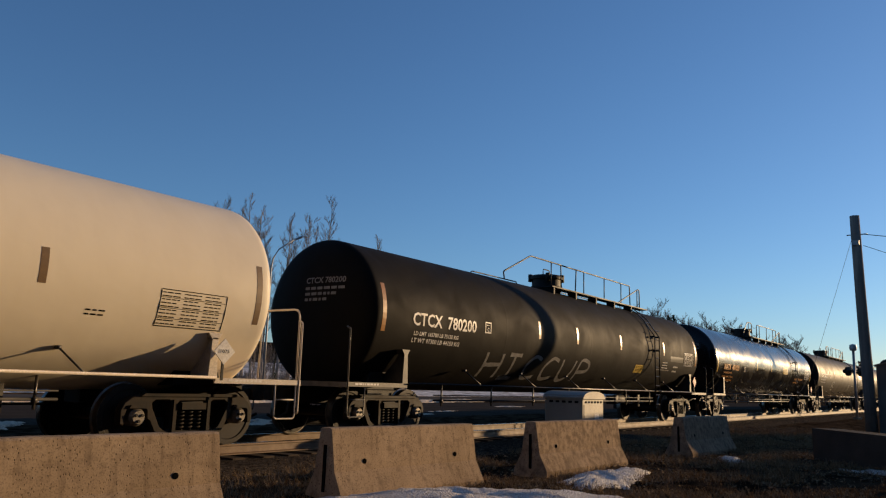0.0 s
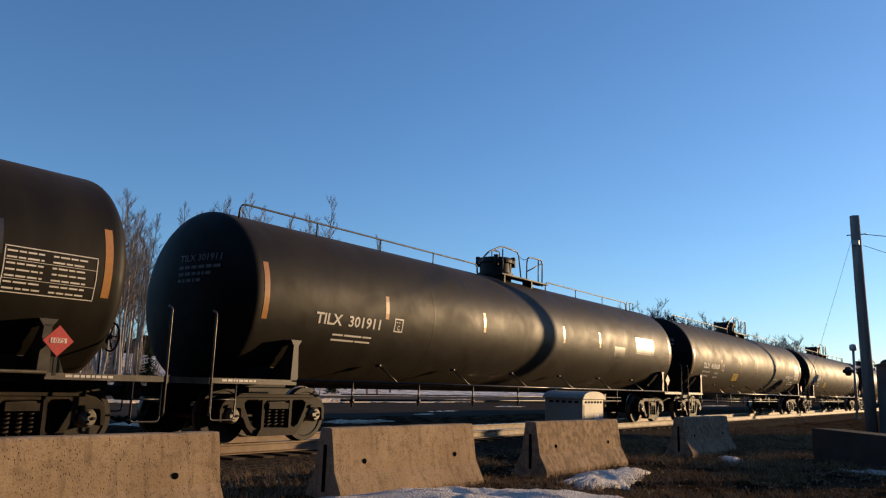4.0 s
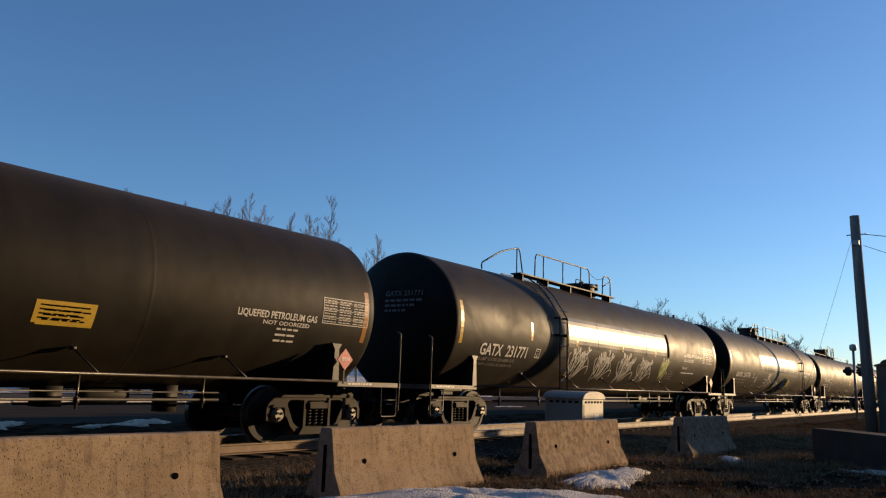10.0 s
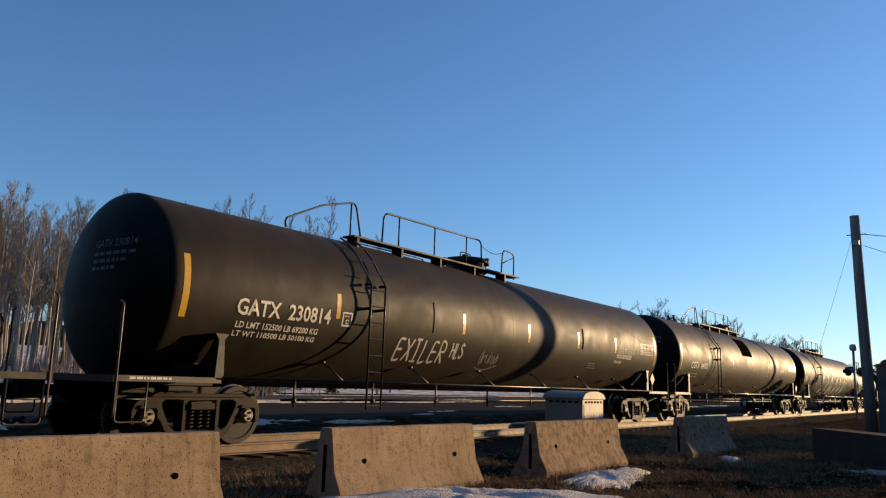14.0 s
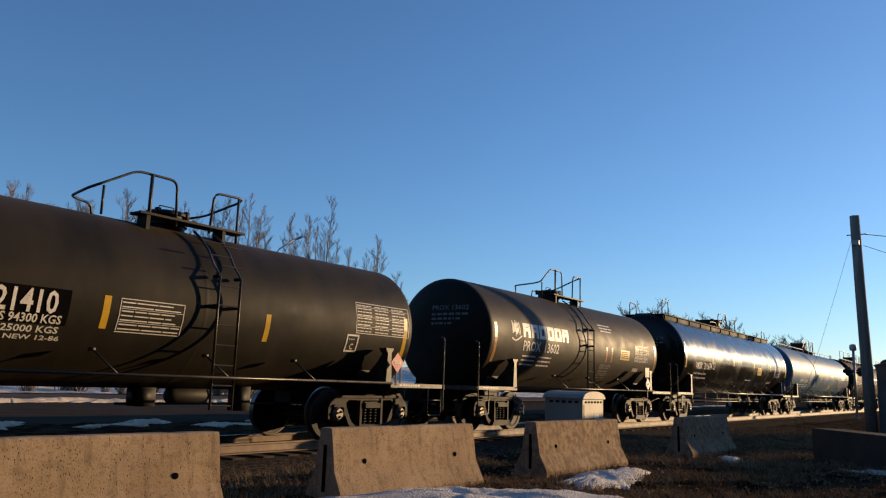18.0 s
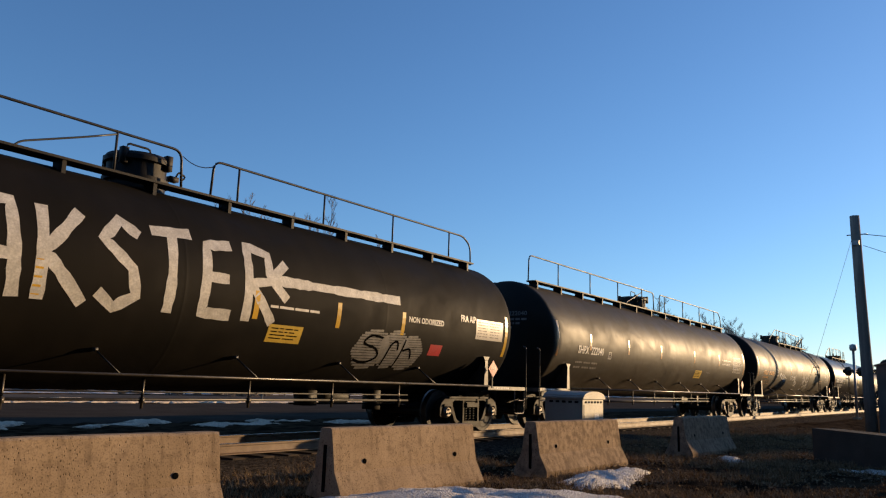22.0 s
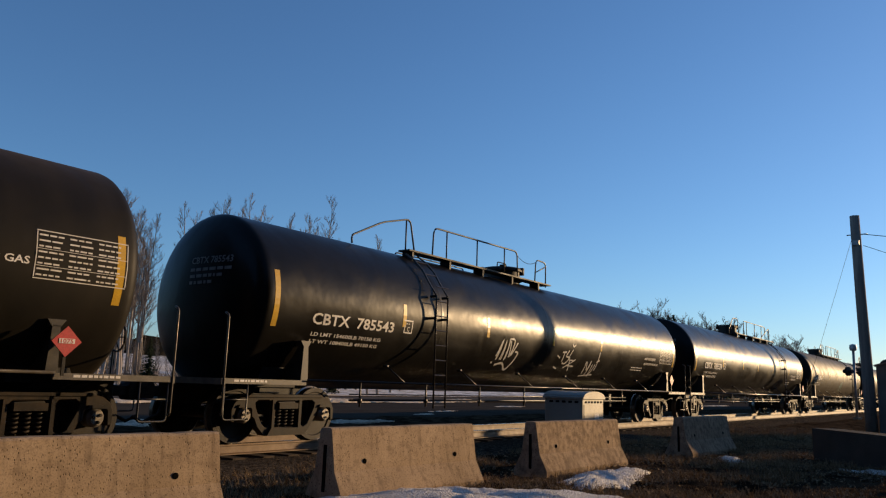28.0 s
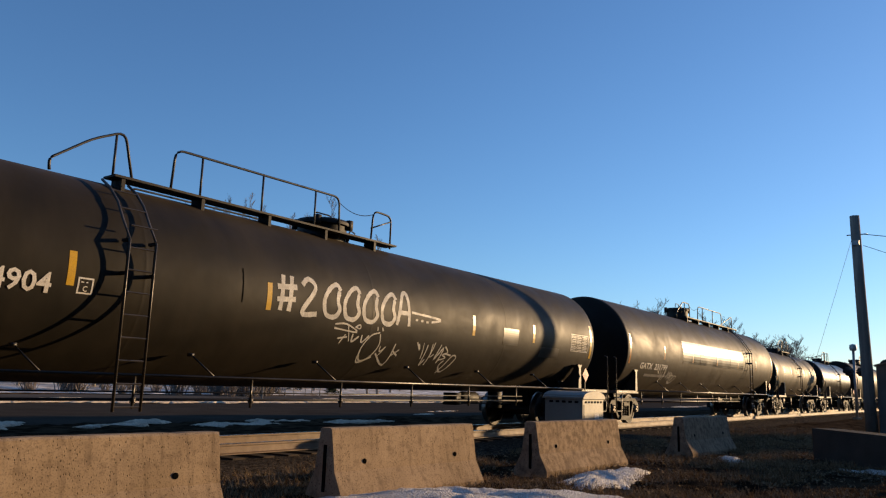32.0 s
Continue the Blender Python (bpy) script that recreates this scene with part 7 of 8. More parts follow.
def track():
    bm = bmesh.new()
    prof = [(-2.9, -0.36), (-2.0, -0.20), (2.0, -0.20), (2.9, -0.36)]
    xs = [X0, -60, -20] + [-20 + 1.0 * i for i in range(1, 121)] + [160, 300, X1]
    prev = None
    for x in xs:
        row = [bm.verts.new((x, D + y + 0.06 * noise.noise(Vector((x, y, 0))), z + 0.03 * noise.noise(Vector((x * 1.7, y * 3, 2))))) for y, z in prof]
        if prev:
            for k in range(3):
                bm.faces.new((prev[k], row[k], row[k + 1], prev[k + 1]))
        prev = row
    tagged(part("ballast", bm, M_BALLAST), "grey-brown crushed stone ballast under the track", "ballast", kind="structure")
    for s in (-1, 1):
        bm = bmesh.new()
        y = D + s * 0.755
        prof = [(-0.075, -0.172), (0.075, -0.172), (0.075, -0.160), (0.012, -0.145), (0.009, -0.045), (0.036, -0.035), (0.036, -0.006), (0.028, 0), (-0.028, 0), (-0.036, -0.006), (-0.036, -0.035), (-0.009, -0.045), (-0.012, -0.145), (-0.075, -0.160)]
        a = [bm.verts.new((X0, y + u, z)) for u, z in prof]
        b = [bm.verts.new((X1, y + u, z)) for u, z in prof]
        for i in range(len(prof)):
            f = bm.faces.new((a[i], b[i], b[(i + 1) % len(prof)], a[(i + 1) % len(prof)]))
            f.material_index = 1 if i in (6, 7, 8) else 0
        bmesh.ops.recalc_face_normals(bm, faces=bm.faces[:])
        tagged(part("rail", bm, [M_RAIL, M_RAILTOP]), "rusty steel rail with a polished head", "rail", "rails of the track")
    bm = bmesh.new()
    box(bm, -0.115, 0.115, -1.3, 1.3, -0.36, -0.174)
    bevel(bm, 0.012, 1, 40)
    me = keep(part("tie", bm, M_TIE))
    for i in range(150):
        x = 2.0 + i * 0.55
        tagged(share("railway_tie", me, None, pose(x, D + random.uniform(-0.04, 0.04), random.uniform(-0.006, 0.004), 0, 0, random.uniform(-1.2, 1.2))), "dark creosoted wooden tie in the ballast", "tie", "ties of the track")


# ---------------------------------------------------------------- barriers and roadside things
def barrier(x0, x1, y0, y1, label, material=M_CONCRETE):
    """A precast safety barrier from (x0, y0) to (x1, y1); dark discs stand for its two shaded lifting holes."""
    length = math.hypot(x1 - x0, y1 - y0)
    ob = thing("concrete_barrier", label, "barrier", "barriers along the track")
    ob.matrix_basis = pose(x0, y0, GROUND, 0, 0, math.degrees(math.atan2(y1 - y0, x1 - x0)))
    prof = [(-0.30, -0.03), (-0.30, 0.075), (-0.165, 0.33), (-0.095, 0.79), (-0.075, 0.81), (0.075, 0.81), (0.095, 0.79), (0.165, 0.33), (0.30, 0.075), (0.30, -0.03)]
    bm = bmesh.new()
    n = 24
    rnd = random.Random(int(x0 * 10))
    rows = []
    for i in range(n + 1):
        u = length * i / n
        row = []
        for y, z in prof:
            k = 0.004 * noise.noise(Vector((u * 3 + x0, z * 5, y)))
            chip = 0.0
            if i in (0, n):
                chip = rnd.uniform(0, 0.012)
            if abs(z - 0.79) < 0.03:
                k -= max(0, noise.noise(Vector((u * 2.5 + x0 * 3, 3, 0))) - 0.25) * 0.04
            row.append(bm.verts.new((u + (chip if i == 0 else -chip), y * (1 + k), z + k)))
        rows.append(row)
    m = len(prof)
    for p, q in zip(rows, rows[1:]):
        for j in range(m):
            bm.faces.new((p[j], q[j], q[(j + 1) % m], p[(j + 1) % m]))
    bm.faces.new(rows[0])
    bm.faces.new(rows[-1][::-1])
    bmesh.ops.recalc_face_normals(bm, faces=bm.faces[:])
    part("barrier_body", bm, material, ob)
    # Nothing is cut: dark discs and a strip paint the shade of holes and slot.
    for u in (0.185 * length, 0.825 * length):
        bm = bmesh.new()
        revolve(bm, [(-0.1585, 0.001), (-0.1585, 0.030), (-0.13, 0.030)], "y", 14, 0, (u, 0, 0.425))
        part("lifting_hole_disc", bm, M_DARK, ob, "dark disc for the shade in a lifting hole")
    bm = bmesh.new()
    box(bm, -0.006, 0.02, -0.022, 0.022, 0.10, 0.62)
    part("end_slot", bm, M_DARK, ob, "dark strip for the shade in the end's keyway slot")
    return ob


def block():
    """A low square concrete block lying across the way to the shed."""
    ob = thing("concrete_block", "low dark concrete block lying in the shade", "concrete block")
    ob.matrix_basis = pose(18.39, 3.49, GROUND, 0, 0, -140.5)
    bm = bmesh.new()
    box(bm, 0, 3.6, 0, 0.6, -0.05, 0.66)
    bevel(bm, 0.02, 2, 40)
    part("block_body", bm, M_DARKBLOCK, ob)


def cabinet():
    ob = thing("signal_cabinet", "beige steel railway signal cabinet with an arched roof", "cabinet")
    ob.matrix_basis = pose(15.5, 7.5, GROUND)
    bm = bmesh.new()
    box(bm, 0, 1.05, 0, 0.92, 0.10, 1.12)
    bevel(bm, 0.012, 2, 40)
    body = part("cabinet_body", bm, M_BOX, ob)
    bm = bmesh.new()
    arch = [(-0.04, 1.12), (1.09, 1.12), (1.09, 1.16)] + [(0.525 + 0.53 * math.cos(a), 1.17 + 0.12 * math.sin(a)) for a in (math.pi * i / 12 for i in range(13))] + [(-0.04, 1.16)]
    prism(bm, arch, -0.04, 0.96)
    part("cabinet_roof", bm, M_BOX, ob, "", 30)
    bm = bmesh.new()
    box(bm, -0.06, 1.11, -0.05, 0.98, -0.08, 0.10)
    part("cabinet_base", bm, M_CONCRETE, ob, "concrete plinth")
    # Dark plates on the faces paint the shade inside the vents.
    for i in range(6):
        bm = bmesh.new()
        x = 0.10 + i * 0.155
        prism(bm, [(x, 1.03), (x + 0.085, 1.03), (x + 0.11, 1.075), (x + 0.025, 1.075)], -0.006, 0.01)
        part("vent_slot", bm, M_DARK, body)
    for i in range(5):
        bm = bmesh.new()
        y = 0.10 + i * 0.155
        box(bm, -0.006, 0.01, y, y + 0.09, 1.03, 1.075)
        part("vent_slot", bm, M_DARK, body)
    bm = bmesh.new()
    box(bm, 0.58, 0.80, -0.012, 0.002, 0.62, 0.80)
    part("cabinet_sticker", bm, M_WHITE, body, "small pale sticker")
    bm = bmesh.new()
    box(bm, 0.06, 0.99, -0.010, 0.002, 0.16, 1.0)
    bevel(bm, 0.006, 1, 40)
    d = part("cabinet_door", bm, M_BOX, body)
    bm = bmesh.new()
    box(bm, 0.86, 0.90, -0.045, -0.008, 0.52, 0.68)
    part("door_handle", bm, M_GALV, d)


def utility_pole():
    ob = thing("utility_pole", "weathered wooden utility pole with wires", "utility pole")
    ob.matrix_basis = pose(29.67, 3.78, GROUND)
    bm = bmesh.new()
    tube(bm, [(0, 0, -0.1), (0.01, 0.03, 2.0), (0.0, 0.08, 4.7), (0.0, 0.12, 7.62)], 0.195, 16, 0, 0.155)
    part("pole_shaft", bm, M_POLE, ob, "", 50)
    bm = bmesh.new()
    box(bm, -0.19, -0.12, 0.0, 0.24, 6.55, 6.72)
    tube(bm, [(0, -0.25, 6.95), (0, 0.4, 6.95)], 0.02, 6)
    part("insulator_bracket", bm, M_GALV, ob)
    bm = bmesh.new()
    tube(bm, [(0.0, -0.1, 6.95), (2.0, -2.5, 6.80), (5, -6, 6.75), (14, -16, 7.3)], 0.013, 5)
    part("overhead_wire", bm, M_WIRE, ob)
    bm = bmesh.new()
    tube(bm, [(0.0, -0.1, 6.55), (0.6, -0.9, 6.25), (1.4, -1.6, 6.75)], 0.010, 5)
    part("drop_wire", bm, M_WIRE, ob)
    bm = bmesh.new()
    tube(bm, [(0.0, 0.15, 7.1), (4.3, 2.25, 3.2), (7.9, 4.1, 0.0)], 0.006, 4)
    part("guy_wire", bm, M_WIRE, ob)


def shed():
    ob = thing("equipment_shed", "grey-brown equipment shed in shade, roof sloping up unseen to cast shadow", "shed")
    ob.matrix_basis = pose(30.2, -1.02, GROUND)
    bm = bmesh.new()
    # The end out of view is raised to 3.60 so its shadow covers barrier four.
    side = [(0.09, -0.05), (4.63, -0.05), (4.63, 2.42), (0.09, 3.60)]
    a, b = ([bm.verts.new((x, y, z)) for y, z in side] for x in (0, 3.0))
    bm.faces.new(a)
    bm.faces.new(b[::-1])
    for k in range(4):
        bm.faces.new((a[k], b[k], b[(k + 1) % 4], a[(k + 1) % 4]))
    bmesh.ops.recalc_face_normals(bm, faces=bm.faces[:])
    wall = part("shed_wall", bm, M_SHED, ob)
    for i in range(9):
        bm = bmesh.new()
        y = 0.6 + i * 0.47
        box(bm, -0.012, 0.002, y - 0.02, y + 0.02, 0.0, 3.55 - 0.265 * y)
        part("wall_batten", bm, M_SHED, wall)
    bm = bmesh.new()
    a, b = ([bm.verts.new((x, y, z)) for y, z in ((0.07, 3.605), (4.69, 2.405), (4.69, 2.46), (0.07, 3.66))] for x in (-0.08, 3.08))
    bm.faces.new(a)
    bm.faces.new(b[::-1])
    for k in range(4):
        bm.faces.new((a[k], b[k], b[(k + 1) % 4], a[(k + 1) % 4]))
    bmesh.ops.recalc_face_normals(bm, faces=bm.faces[:])
    part("shed_roof", bm, M_SHED, ob)


def signal_mast(x, y, label, base=GROUND, scale=1.0, arm=2.45, turn=0):
    """A railway crossing signal: mast, finial, two lamps with hoods and round backings on a cross arm."""
    ob = thing("crossing_signal", label, "crossing signal", "crossing signals")
    ob.matrix_basis = pose(x, y, base, 0, 0, turn)
    s = scale
    bm = bmesh.new()
    tube(bm, [(0, 0, -0.1), (0, 0, 4.4 * s)], 0.085 * s, 10)
    part("mast", bm, M_GALV, ob, "", 50)
    bm = bmesh.new()
    revolve(bm, [(4.38 * s, 0.03), (4.44 * s, 0.20 * s), (4.62 * s, 0.24 * s), (4.80 * s, 0.20 * s), (4.86 * s, 0.03)], "z", 16)
    part("bell", bm, M_GALV, ob, "", 50)
    bm = bmesh.new()
    tube(bm, [(0, -0.75 * s, arm * s), (0, 0.75 * s, arm * s)], 0.05 * s, 8)
    part("cross_arm", bm, M_STEEL, ob)
    for k in (-0.62, 0.62):
        for d in (-1, 1):
            bm = bmesh.new()
            revolve(bm, [(d * 0.04 * s, 0.30 * s), (d * 0.06 * s, 0.30 * s), (d * 0.10 * s, 0.13 * s), (d * 0.32 * s, 0.12 * s)], "x", 18, 0, (0, k * s, arm * s))
            part("signal_lamp", bm, M_STEEL, ob, "", 40)
    bm = bmesh.new()
    box(bm, -0.2 * s, 0.2 * s, -0.2 * s, 0.2 * s, -0.08, 0.12)
    part("mast_base", bm, M_CONCRETE, ob)


def blob(name, cx, cy, rx, ry, rot, h, seed, label, ragged=1.0, material=None):
    """A low snow patch with a ragged melted edge and a lumpy granular top."""
    bm = bmesh.new()
    nr, na = 12, 150
    rings = []
    for i in range(1, nr + 1):
        r = i / nr
        ring = []
        for j in range(na):
            a = 2 * math.pi * j / na
            c, s = math.cos(a), math.sin(a)
            e = 1 + ragged * (0.30 * noise.noise(Vector((c * 1.3, s * 1.3, seed))) + 0.20 * noise.noise(Vector((c * 4, s * 4, seed + 5))) + 0.12 * noise.noise(Vector((c * 11, s * 11, seed + 9))) + 0.06 * noise.noise(Vector((c * 26, s * 26, seed + 2))))
            x, y = r * e * rx * c, r * e * ry * s
            x, y = cx + x * math.cos(rot) - y * math.sin(rot), cy + x * math.sin(rot) + y * math.cos(rot)
            z = ground_z(x, y) + h * (1 - r ** 3) + (0.035 * noise.noise(Vector((x * 3, y * 3, seed))) + 0.018 * noise.noise(Vector((x * 9, y * 9, seed)))) * (1 - r ** 2) - 0.05 * (i == nr)
            ring.append(bm.verts.new((x, y, z)))
        rings.append(ring)
    for p, q in zip(rings, rings[1:]):
        for j in range(na):
            bm.faces.new((p[j], q[j], q[(j + 1) % na], p[(j + 1) % na]))
    bm.faces.new(rings[0])
    bmesh.ops.recalc_face_normals(bm, faces=bm.faces[:])
    return tagged(part(name, bm, material or M_SNOW, None, "", 80), label, "snow", "snow patches")


# ---------------------------------------------------------------- trees
def bare_tree(seed, height, spread=1.0, fine=0.011):
    """Meshes of a leafless birch: one to three slender stems, and a loose crown of limbs that bend upwards into fine twigs."""
    rnd = random.Random(seed)
    trunk, crown = bmesh.new(), bmesh.new()

    def grow(p, d, length, r, level):
        path, q, n = [p], p, 4 if level < 2 else 2
        for i in range(n):
            d = (d + Vector((rnd.uniform(-0.16, 0.16), rnd.uniform(-0.16, 0.16), rnd.uniform(0.02, 0.20)))).normalized()
            q = q + d * length / n
            path.append(q)
        tube(crown, path, r, 3, 0, max(fine * 0.6, r * 0.35))
        if level < 2:
            for k in range((7, 5)[level]):
                t = 0.2 + 0.8 * (k + rnd.random()) / (7, 5)[level]
                i = min(n - 1, int(t * n))
                b = path[i].lerp(path[i + 1], min(1, t * n - i))
                side = Vector((rnd.uniform(-1, 1), rnd.uniform(-1, 1), rnd.uniform(-0.1, 0.7))).normalized()
                grow(b, (d * 0.75 + side * 0.85).normalized(), length * rnd.uniform(0.32, 0.58), max(fine, r * 0.45), level + 1)
    stems = rnd.choice((1, 2, 2, 3))
    for m in range(stems):
        tall = height * (1 if m == 0 else rnd.uniform(0.78, 0.95))
        a = rnd.uniform(0, 6.28)
        lean = Vector((math.cos(a), math.sin(a), 0)) * (0.012 if stems == 1 else 0.055) * tall
        pts = [Vector((0, 0, -0.2))]
        for i in range(9):
            t = (i + 1) / 9
            pts.append(lean * t ** 0.8 + Vector((rnd.uniform(-0.09, 0.09), rnd.uniform(-0.09, 0.09), tall * t)))
        tube(trunk, pts, height * 0.0085, 7, 0, height * 0.0012)
        n = 32 if stems == 1 else 20
        for i in range(n):
            t = 0.34 + 0.62 * (i + rnd.random()) / n
            k = min(8, int(t * 9))
            b = pts[k].lerp(pts[min(9, k + 1)], min(1, t * 9 - k))
            a = rnd.uniform(0, 2 * math.pi)
            grow(b, Vector((math.cos(a), math.sin(a), rnd.uniform(0.5, 1.3) / spread)).normalized(), height * (0.235 - 0.17 * t) * spread * rnd.uniform(0.75, 1.3), max(fine * 1.2, height * 0.0030 * (1.25 - t)), 0)
    return keep(part("trunk", trunk, M_BARK, None, "", 60)), keep(part("crown", crown, M_TWIG, None))


def conifer(seed, height):
    rnd = random.Random(seed)
    trunk, crown = bmesh.new(), bmesh.new()
    tube(trunk, [(0, 0, -0.2), (0, 0, height * 0.97)], height * 0.014, 6, 0, 0.02)
    for i in range(34):
        t = 0.10 + 0.88 * i / 34
        z = height * t
        reach = height * 0.20 * (1 - t) ** 0.8 + 0.25
        for k in range(10):
            a = 2 * math.pi * k / 10 + rnd.uniform(-0.4, 0.4) + i
            L = reach * rnd.uniform(0.55, 1.15)
            tip = Vector((math.cos(a) * L, math.sin(a) * L, z + rnd.uniform(-0.3, 0.3) - L * rnd.uniform(0.05, 0.5)))
            root = Vector((0, 0, z + rnd.uniform(-0.2, 0.2)))
            side = Vector((-math.sin(a), math.cos(a), 0)) * (L * 0.24 + 0.16)
            for m in range(3):
                p, q = root.lerp(tip, m / 3), root.lerp(tip, (m + 1.25) / 3)
                mid = p.lerp(q, 0.45)
                w = side * (0.9 - 0.2 * m) * rnd.uniform(0.7, 1.2)
                up = Vector((0, 0, -0.10 * L))
                vs = [crown.verts.new(v) for v in (p, mid + w + up, q, mid - w + up)]
                crown.faces.new(vs[:3])
                crown.faces.new((vs[0], vs[2], vs[3]))
    return keep(part("trunk", trunk, M_TWIG)), keep(part("crown", crown, M_NEEDLE))


def plant_tree(kind, label, x, y, scale, turn, z=GROUND):
    ob = thing("tree", label, "tree", "trees beyond the track")
    ob.matrix_basis = pose(x, y, z, 0, 0, turn) @ Matrix.Scale(scale, 4)
    share("trunk", kind[0], ob)
    share("crown", kind[1], ob)


def street_lamp():
    ob = thing("street_lamp", "grey street lamp with a curved arm", "street lamp")
    ob.matrix_basis = pose(31.4, 36.2, GROUND)
    bm = bmesh.new()
    tube(bm, [(0, 0, -0.1), (0, 0, 4.0), (0, 0, 8.0), (0.06, -0.05, 8.7), (0.30, -0.25, 9.3), (1.0, -0.85, 10.0)], 0.07, 8, 0, 0.035)
    part("lamp_pole", bm, M_GALV, ob, "", 60)
    bm = bmesh.new()
    revolve(bm, [(-0.26, 0.03), (-0.15, 0.07), (0.15, 0.08), (0.26, 0.04)], "x", 12)
    l = part("lamp_head", bm, M_GALV, ob, "", 50)
    l.matrix_basis = pose(1.2, -1.02, 10.1, 0, -25, -40)


def shrub(seed):
    """Mesh of a low leafless bush."""
    rnd = random.Random(seed)
    bm = bmesh.new()
    for _ in range(60):
        a, r = rnd.uniform(0, 6.28), rnd.uniform(0, 0.35)
        p = Vector((math.cos(a) * r, math.sin(a) * r, -0.05))
        q = p + Vector((rnd.uniform(-0.5, 0.5), rnd.uniform(-0.5, 0.5), rnd.uniform(0.5, 1.2)))
        tube(bm, [p, p.lerp(q, 0.5) + Vector((rnd.uniform(-0.08, 0.08), rnd.uniform(-0.08, 0.08), 0.05)), q], 0.022, 3, 0, 0.008)
    return keep(part("bush_twig", bm, M_TWIG))


def woods_screen(ax, ay, bx, by, height, depth, seed):
    """An uneven dark wall of woods from a to b, mostly added out of view to block sky light."""
    bm = bmesh.new()
    a, b = Vector((ax, ay)), Vector((bx, by))
    side = Vector((-(b - a).y, (b - a).x)).normalized()
    n = max(8, int((b - a).length / 2.6))
    prev = None
    for i in range(n + 1):
        p = a.lerp(b, i / n)
        s = (b - a).length * i / n
        h = height * (1 + 0.16 * noise.noise(Vector((s * 0.06, seed, 3))) + 0.22 * noise.noise(Vector((s * 0.45, seed, 8))))
        row = []
        for k in (-0.02, 0.35, 0.7, 1.0):
            q = p + side * (2.0 * noise.noise(Vector((s * 0.2, k * 3, seed))) + 2.0 * max(k, 0))
            row.append(bm.verts.new((q.x, q.y, GROUND + h * k)))
        q = p + side * depth
        row.append(bm.verts.new((q.x, q.y, GROUND - 0.2)))
        if prev:
            for k in range(4):
                bm.faces.new((prev[k], row[k], row[k + 1], prev[k + 1]))
        prev = row
    bmesh.ops.recalc_face_normals(bm, faces=bm.faces[:])
    tagged(part("backdrop", bm, M_FARWOOD), "dark wall of woods, mostly added out of view to block skylight", "woods", kind="structure")


def slope_z(x, y):
    """The snowy bank behind the road rises gently to the woods."""
    k = max(0.0, min(1.0, (y - 0.05 * max(x, 0) - 52) / 55))
    return GROUND + 0.10 + 5.2 * k ** 1.1 + 0.5 * k * noise.noise(Vector((x * 0.11, y * 0.14, 6))) + 0.14 * noise.noise(Vector((x * 0.6, y * 0.8, 2)))


def snow_slope():
    """Snow-covered rising ground with bare earth showing where it has melted."""
    xs, ys = [-90 + 1.2 * i for i in range(200)], [47.5 + 1.2 * i for i in range(62)]
    n = len(ys)
    vs = [(x, y + 0.05 * max(x, 0), slope_z(x, y + 0.05 * max(x, 0)) - (0.5 if j in (0, n - 1) else 0)) for x in xs for j, y in enumerate(ys)]
    me = bpy.data.meshes.new("snow_bank_slope")
    me.from_pydata(vs, [], [(i * n + j, (i + 1) * n + j, (i + 1) * n + j + 1, i * n + j + 1) for i in range(len(xs) - 1) for j in range(n - 1)])
    me.materials.append(M_SLOPE)
    for p in me.polygons:
        p.use_smooth = True
    tagged(new("ground_slope", me), "snow-covered rising ground under the trees", "snow", kind="structure")


def grass():
    """Dead grass tufts on the open ground, one object of stuff."""
    rnd = random.Random(5)
    vs, fs = [], []
    for _ in range(26000):
        x, y = rnd.uniform(4, 34), rnd.uniform(1.6, 9.3)
        if noise.noise(Vector((x * 0.7, y * 0.7, 9))) < -0.12:
            continue
        z = ground_z(x, y)
        for _ in range(5):
            a, h, l = rnd.uniform(0, 6.28), rnd.uniform(0.04, 0.15), rnd.uniform(0.04, 0.16)
            px, py = x + rnd.uniform(-0.06, 0.06), y + rnd.uniform(-0.06, 0.06)
            dx, dy = math.cos(a), math.sin(a)
            k = len(vs)
            vs += [(px - dy * 0.004, py + dx * 0.004, z - 0.01), (px + dy * 0.004, py - dx * 0.004, z - 0.01), (px + dx * l, py + dy * l, z + h)]
            fs.append((k, k + 1, k + 2))
    split = len(fs)
    for _ in range(30000):
        x, y = rnd.uniform(4, 34), rnd.uniform(1.6, 9.3)
        if noise.noise(Vector((x * 0.9, y * 0.9, 3))) < -0.25:
            continue
        s, a = rnd.uniform(0.008, 0.028), rnd.uniform(0, 6.28)
        u = Vector((math.cos(a), math.sin(a), rnd.uniform(-0.6, 0.6))) * s
        w = Vector((-math.sin(a), math.cos(a), rnd.uniform(-0.9, 0.9))) * s * 0.6
        c = Vector((x, y, ground_z(x, y) + rnd.uniform(0.01, 0.05)))
        k = len(vs)
        vs += [tuple(c - u), tuple(c + w), tuple(c + u), tuple(c - w)]
        fs.append((k, k + 1, k + 2, k + 3))
    me = bpy.data.meshes.new("dead_grass")
    me.from_pydata(vs, [], fs)
    me.materials.append(M_GRASS)
    me.materials.append(M_LEAF)
    for q in me.polygons[split:]:
        q.material_index = 1
    tagged(new("dead_grass", me), "short flattened dead grass and leaf litter on soil", "grass", kind="stuff")


